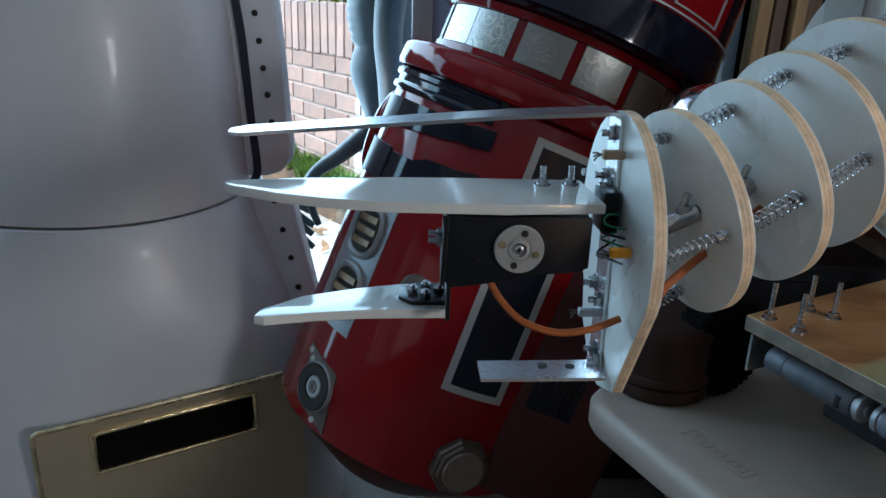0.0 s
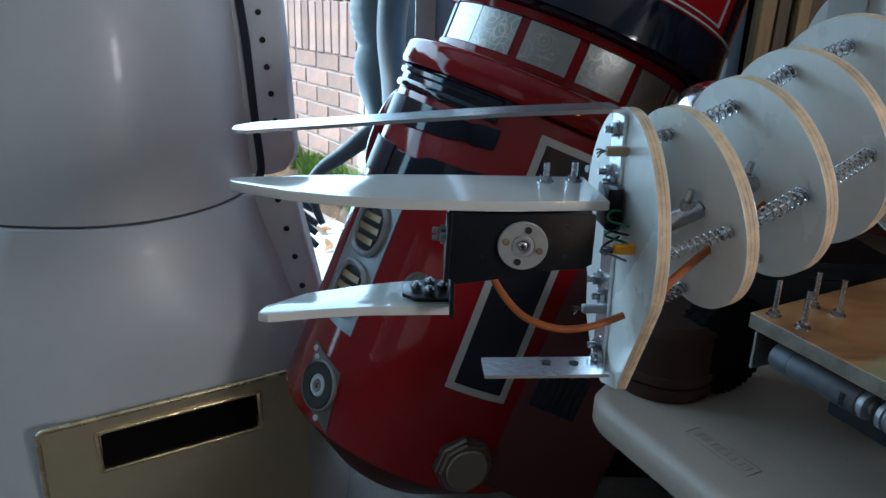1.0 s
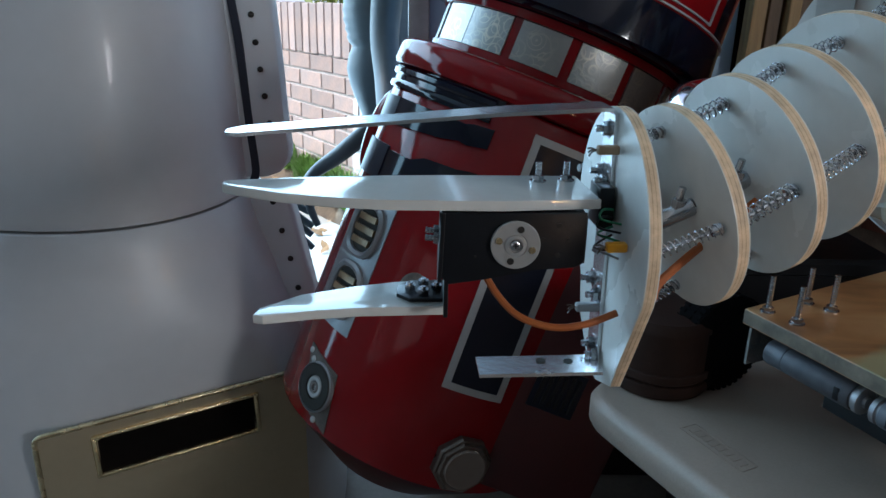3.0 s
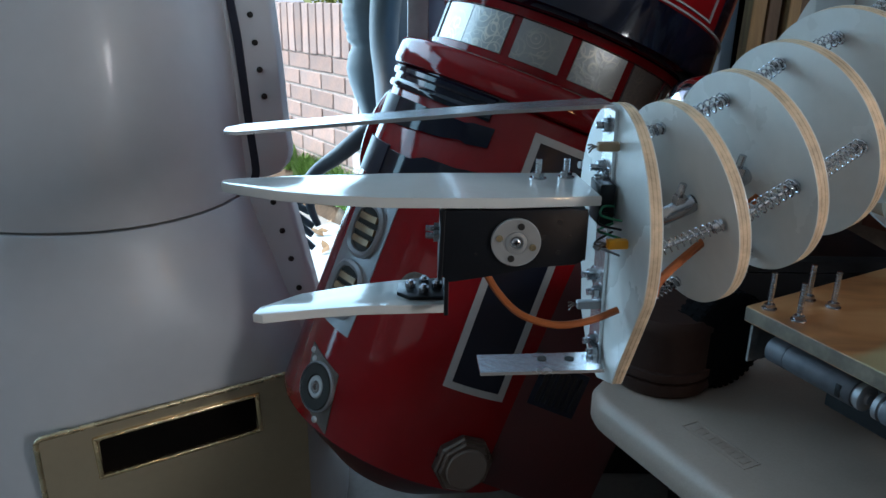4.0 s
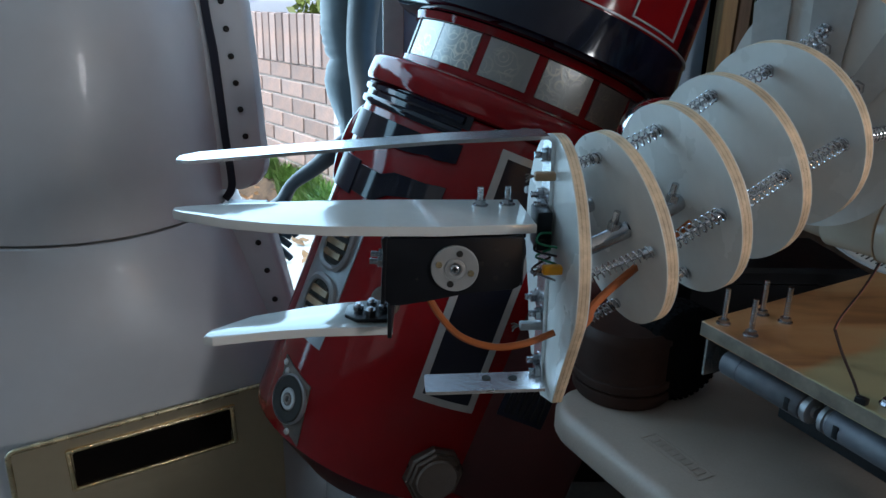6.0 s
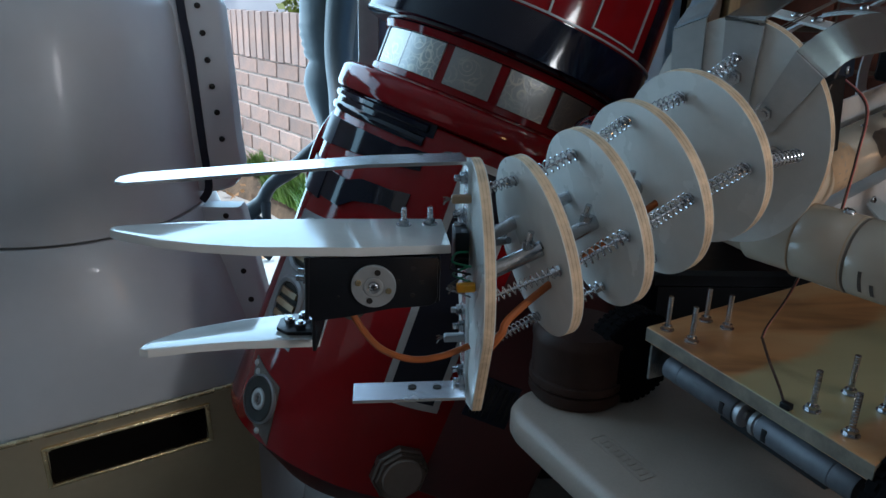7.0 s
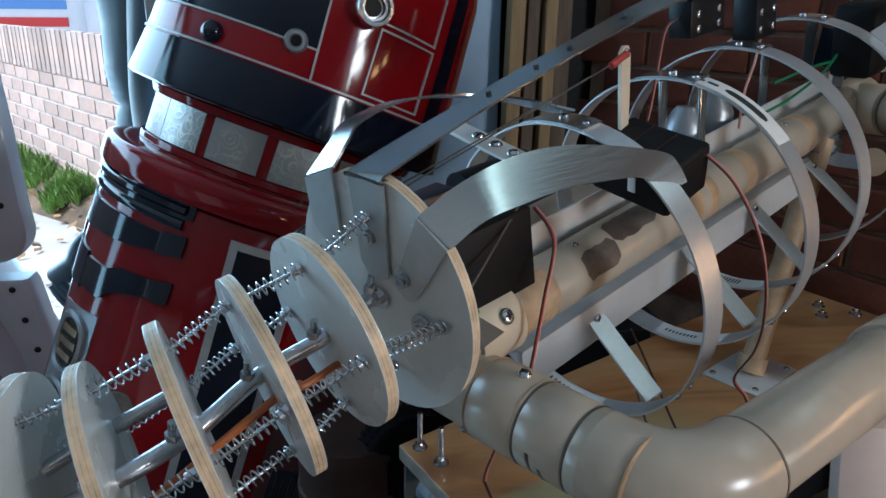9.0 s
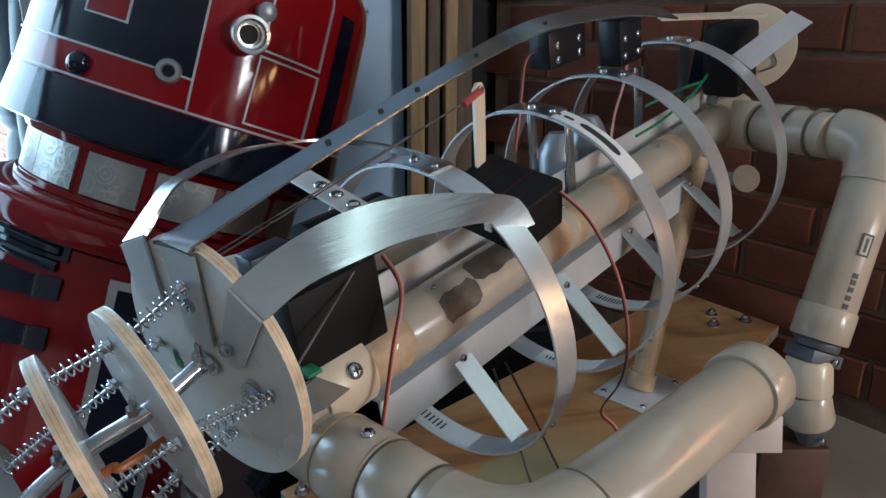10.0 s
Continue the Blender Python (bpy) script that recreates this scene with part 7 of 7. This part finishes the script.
add_tube(bm, spline([sc + a * 0.02 + n * 0.006, sc + a * 0.03 - b * 0.02 + n * 0.007, sc + a * 0.012 - b * 0.03 + n * 0.007], 6), 0.0009, seg=6)
part("wire", bm, BROWNCABLE, spool)
bm = bmesh.new()
add_strip(bm, [(1.064, 1.300, 1.2825), (1.133, 1.299, 1.284), (1.202, 1.298, 1.285)], (0, 0.95, 0.3), 0.006, 0.004)
part("rear_bar", bm, CREAM, cage, "cream flat bar")
bm = bmesh.new()
q = Vector((1.1644, 1.2436, 1.0982))
cr = (Vector((0.93, -0.33, 0.10)).normalized(), Vector((-0.05, 0.25, 0.96)).normalized())
add_rings(bm, [[q + cr[0] * (0.0155 * math.cos(t)) + cr[1] * (0.0165 * math.sin(t)) + cr[0].cross(cr[1]) * d for t in (2 * math.pi * k / 24 for k in range(24))] for d in (0, 0.004)])
cover = part("cover", bm, CREAM, cage, "cream oval cover")
bm = bmesh.new()
add_tube(bm, spline([q + cr[1] * 0.008 + cr[0] * 0.006 - cr[0].cross(cr[1]) * 0.0008, q - cr[0].cross(cr[1]) * 0.0008 + cr[0] * 0.003, q - cr[1] * 0.009 - cr[0] * 0.003 - cr[0].cross(cr[1]) * 0.0008], 5), 0.0006, seg=5)
part("crack", bm, INK, cover)
bm = bmesh.new()
add_strip(bm, [q - cr[0] * 0.012, q - cr[0] * 0.034 + cr[1] * 0.004, q - cr[0] * 0.058 + cr[1] * 0.012], cr[1], 0.008, 0.003)
part("cover_arm", bm, DULLSILVER, cover)
# crumpled foil under the tube's rear end
rnd = random.Random(77)
bm = bmesh.new()
bmesh.ops.create_icosphere(bm, subdivisions=3, radius=1.0)
for v in bm.verts:
    f = 1 + rnd.uniform(-0.16, 0.16)
    v.co = Vector((1.118, 1.274, 1.112)) + AX * v.co.x * 0.034 * f + ANEAR * v.co.y * 0.017 * f + AU * v.co.z * 0.018 * f
part("foil_wrap", bm, DULLSILVER, cage, "crumpled silver foil round the tube", smooth=0)
# bottles and brackets seen through the hoops: clear-grey fittings
for q in (Vector((0.955, 1.245, 1.10)), Vector((0.908, 1.216, 1.088))):
    bm = bmesh.new()
    lathe(bm, [(0.001, 0), (0.020, 0.0), (0.022, 0.01), (0.022, 0.06), (0.015, 0.075), (0.010, 0.082), (0.001, 0.083)], Matrix.Translation(q), 32)
    part("bottle", bm, DULLSILVER, cage, "silver-grey bottle-shaped fitting")
for q, s in (((0.900, 1.165, 1.150), (0.012, 0.004, 0.10)), ((0.87, 1.19, 1.16), (0.012, 0.004, 0.08)), ((1.04, 1.29, 1.18), (0.016, 0.004, 0.10))):
    box_part("bracket", q, s, ALUDULL, "upright aluminium bracket")


def cable(pts, mat, r, label):
    bm = bmesh.new()
    add_tube(bm, spline(pts, 8), r, seg=8)
    return part("cable", bm, mat, cage, label)


def ribbon(pts, label):
    for k, mt in ((-0.0013, BROWNCABLE), (0.0, REDCABLE), (0.0013, PINKCABLE)):
        cable([Vector(p) + TA * k for p in pts], mt, 0.0008, label)


ribbon([(0.680, 0.989, 1.130), (0.6885, 0.966, 1.112), (0.6785, 0.949, 1.075), (0.6715, 0.942, 1.040), (0.6675, 0.939, 1.02)], "brown, red and pink servo lead")
ribbon([(0.826, 1.022, 1.160), (0.848, 1.010, 1.138), (0.867, 0.998, 1.100), (0.881, 0.998, 1.057), (0.886, 1.000, 1.018), (0.880, 0.998, 0.994), (0.862, 0.992, 0.974), (0.880, 0.998, 0.950), (0.905, 1.015, 0.905), (0.915, 1.03, 0.85)], "brown, red and pink servo lead")
ribbon([(0.86, 1.150, 1.262), (0.842, 1.145, 1.250), (0.840, 1.150, 1.215), (0.838, 1.150, 1.19), (0.836, 1.152, 1.165)], "brown, red and pink servo lead")
cable([(0.985, 1.222, 1.240), (0.978, 1.215, 1.215), (0.965, 1.205, 1.185), (0.955, 1.190, 1.150)], PINKCABLE, 0.0014, "pale pink lead")
cable([(0.99, 1.20, 1.165), (1.04, 1.235, 1.175), (1.10, 1.27, 1.20), (1.14, 1.30, 1.225)], GREENCABLE, 0.0016, "green lead")
cable([(1.02, 1.24, 1.19), (1.07, 1.255, 1.205), (1.12, 1.285, 1.21)], GREENCABLE, 0.0016, "green lead")
cable([(0.805, 1.075, 0.985), (0.830, 1.060, 0.930), (0.850, 1.03, 0.88), (0.870, 1.000, 0.850)], BROWNCABLE, 0.0012, "dark brown lead")
cable([(0.79, 1.065, 0.985), (0.805, 1.045, 0.930), (0.815, 1.01, 0.88), (0.83, 0.985, 0.850)], BROWNCABLE, 0.0012, "dark brown lead")
ribbon([(0.655, 0.950, 0.985), (0.652, 0.962, 0.950), (0.649, 0.980, 0.915), (0.6484, 0.985, 0.900)], "brown, red and pink servo lead")
cable([(0.6484, 0.985, 0.900), (0.656, 0.980, 0.880), (0.664, 0.968, 0.858), (0.666, 0.960, 0.847)], BROWNCABLE, 0.0013, "dark brown lead")
bm = bmesh.new()
add_box(bm, (0.007, 0.010, 0.006), Matrix.Translation((0.667, 0.957, 0.8465)) @ Matrix.Rotation(0.5, 4, "Z"), 0.001)
part("plug", bm, BLACKPLASTIC, cage, "small black plug")
bm = bmesh.new()
q = on6(0, 0)
g = Vector((0.54036, 0.95215, 1.08535)) - q
g = q + g - n6 * (g.dot(n6) + 0.0004)
add_plate(bm, [(-0.003, -0.006), (0.002, -0.008), (0.0045, -0.002), (0.001, 0.001), (0.003, 0.006), (-0.001, 0.008), (-0.003, 0.002)], place(g, n6r, n6u, n6r.cross(n6u)), 0.0003)
part("paint_smudge", bm, GREENCABLE, cage, "small green paint smudge", smooth=0)
box_part("green_pad", T0 + TA * 0.016 + ANEAR * 0.018 + AU * 0.031, (0.012, 0.016, 0.0035), GREENPAD, "green foam pad")
bm = bmesh.new()
add_plate(bm, [(0.002, 0.036), (0.010, 0.037), (0.033, 0.0135), (0.012, 0.0115), (0.002, 0.013)], place(T0 + ANEAR * 0.0350, TA, AU, TA.cross(AU)), 0.0014)
part("hinge_plate", bm, ALUDULL, cage, "pointed dull metal plate", smooth=0)

# ---------------------------------------------------------------- bricks, last
def brick_mesh(name, l, h, d, mat, seed):
    """A worn brick with softened, slightly uneven edges; its face is local -y."""
    rnd = random.Random(seed)
    bm = bmesh.new()
    rings = []
    for ins, y in ((0.0, 0.0), (0.0, -d * 0.75), (0.003, -d)):
        ring = []
        for x, z in ((-1, -1), (0, -1), (1, -1), (1, 0), (1, 1), (0, 1), (-1, 1), (-1, 0)):
            j = lambda: rnd.uniform(-0.0012, 0.0012)
            ring.append(Vector((x * (l / 2 - ins) + j(), y + (j() if ins else 0), z * (h / 2 - ins) + j())))
        rings.append(ring)
    add_rings(bm, rings)
    return finish(bm, name, mat, 30)


def lay(parent, mesh, p, run, out, tilt=0.0):
    """One brick as an object of its own under its wall."""
    ob = new("brick", mesh)
    ob.parent = parent
    up = Vector((0, 0, 1))
    m = place(Vector(p) - base_of(parent), run, -out, up)
    if tilt:
        m = m @ Matrix.Rotation(tilt, 4, "Y")
    ob.matrix_local = m
    return ob


rnd = random.Random(11)
PITCH, COURSE = 0.225, 0.0755
pink = [brick_mesh("brick", 0.215, 0.0655, 0.022, BRICKPINK, s) for s in range(5)]
soldier = [brick_mesh("brick", 0.0655, 0.212, 0.026, BRICKPINK, s + 20) for s in range(4)]
ztop = 1.134
for i in range(40):
    s = -2.30 + i * 0.0755
    lay(garden_wall, soldier[i % 4], OW0 + OD * s + ON * -0.012 + Vector((0, 0, ztop - 0.106 + rnd.uniform(-0.002, 0.002))), OD, ON, rnd.uniform(-0.008, 0.008))
for k in range(8):
    z = 0.9215 - 0.0377 - COURSE * k
    for i in range(14):
        s = -2.45 + PITCH * (i + (0.5 if k % 2 else 0.0))
        lay(garden_wall, pink[(i * 3 + k) % 5], OW0 + OD * s + ON * -0.012 + Vector((0, 0, z)), OD, ON, rnd.uniform(-0.004, 0.004))
dark = [brick_mesh("brick", 0.215, 0.0655, 0.010, BRICKRED, s + 40) for s in range(5)]
for k in range(14):
    z = 0.735 + COURSE * k
    for i in range(8):
        s = 0.04 + PITCH * (i + (0.5 if k % 2 else 0.0))
        lay(wall_east, dark[(i * 2 + k) % 5], CORNER + U * s + W * 0.008 + Vector((0, 0, z)), U, -W, rnd.uniform(-0.003, 0.003))
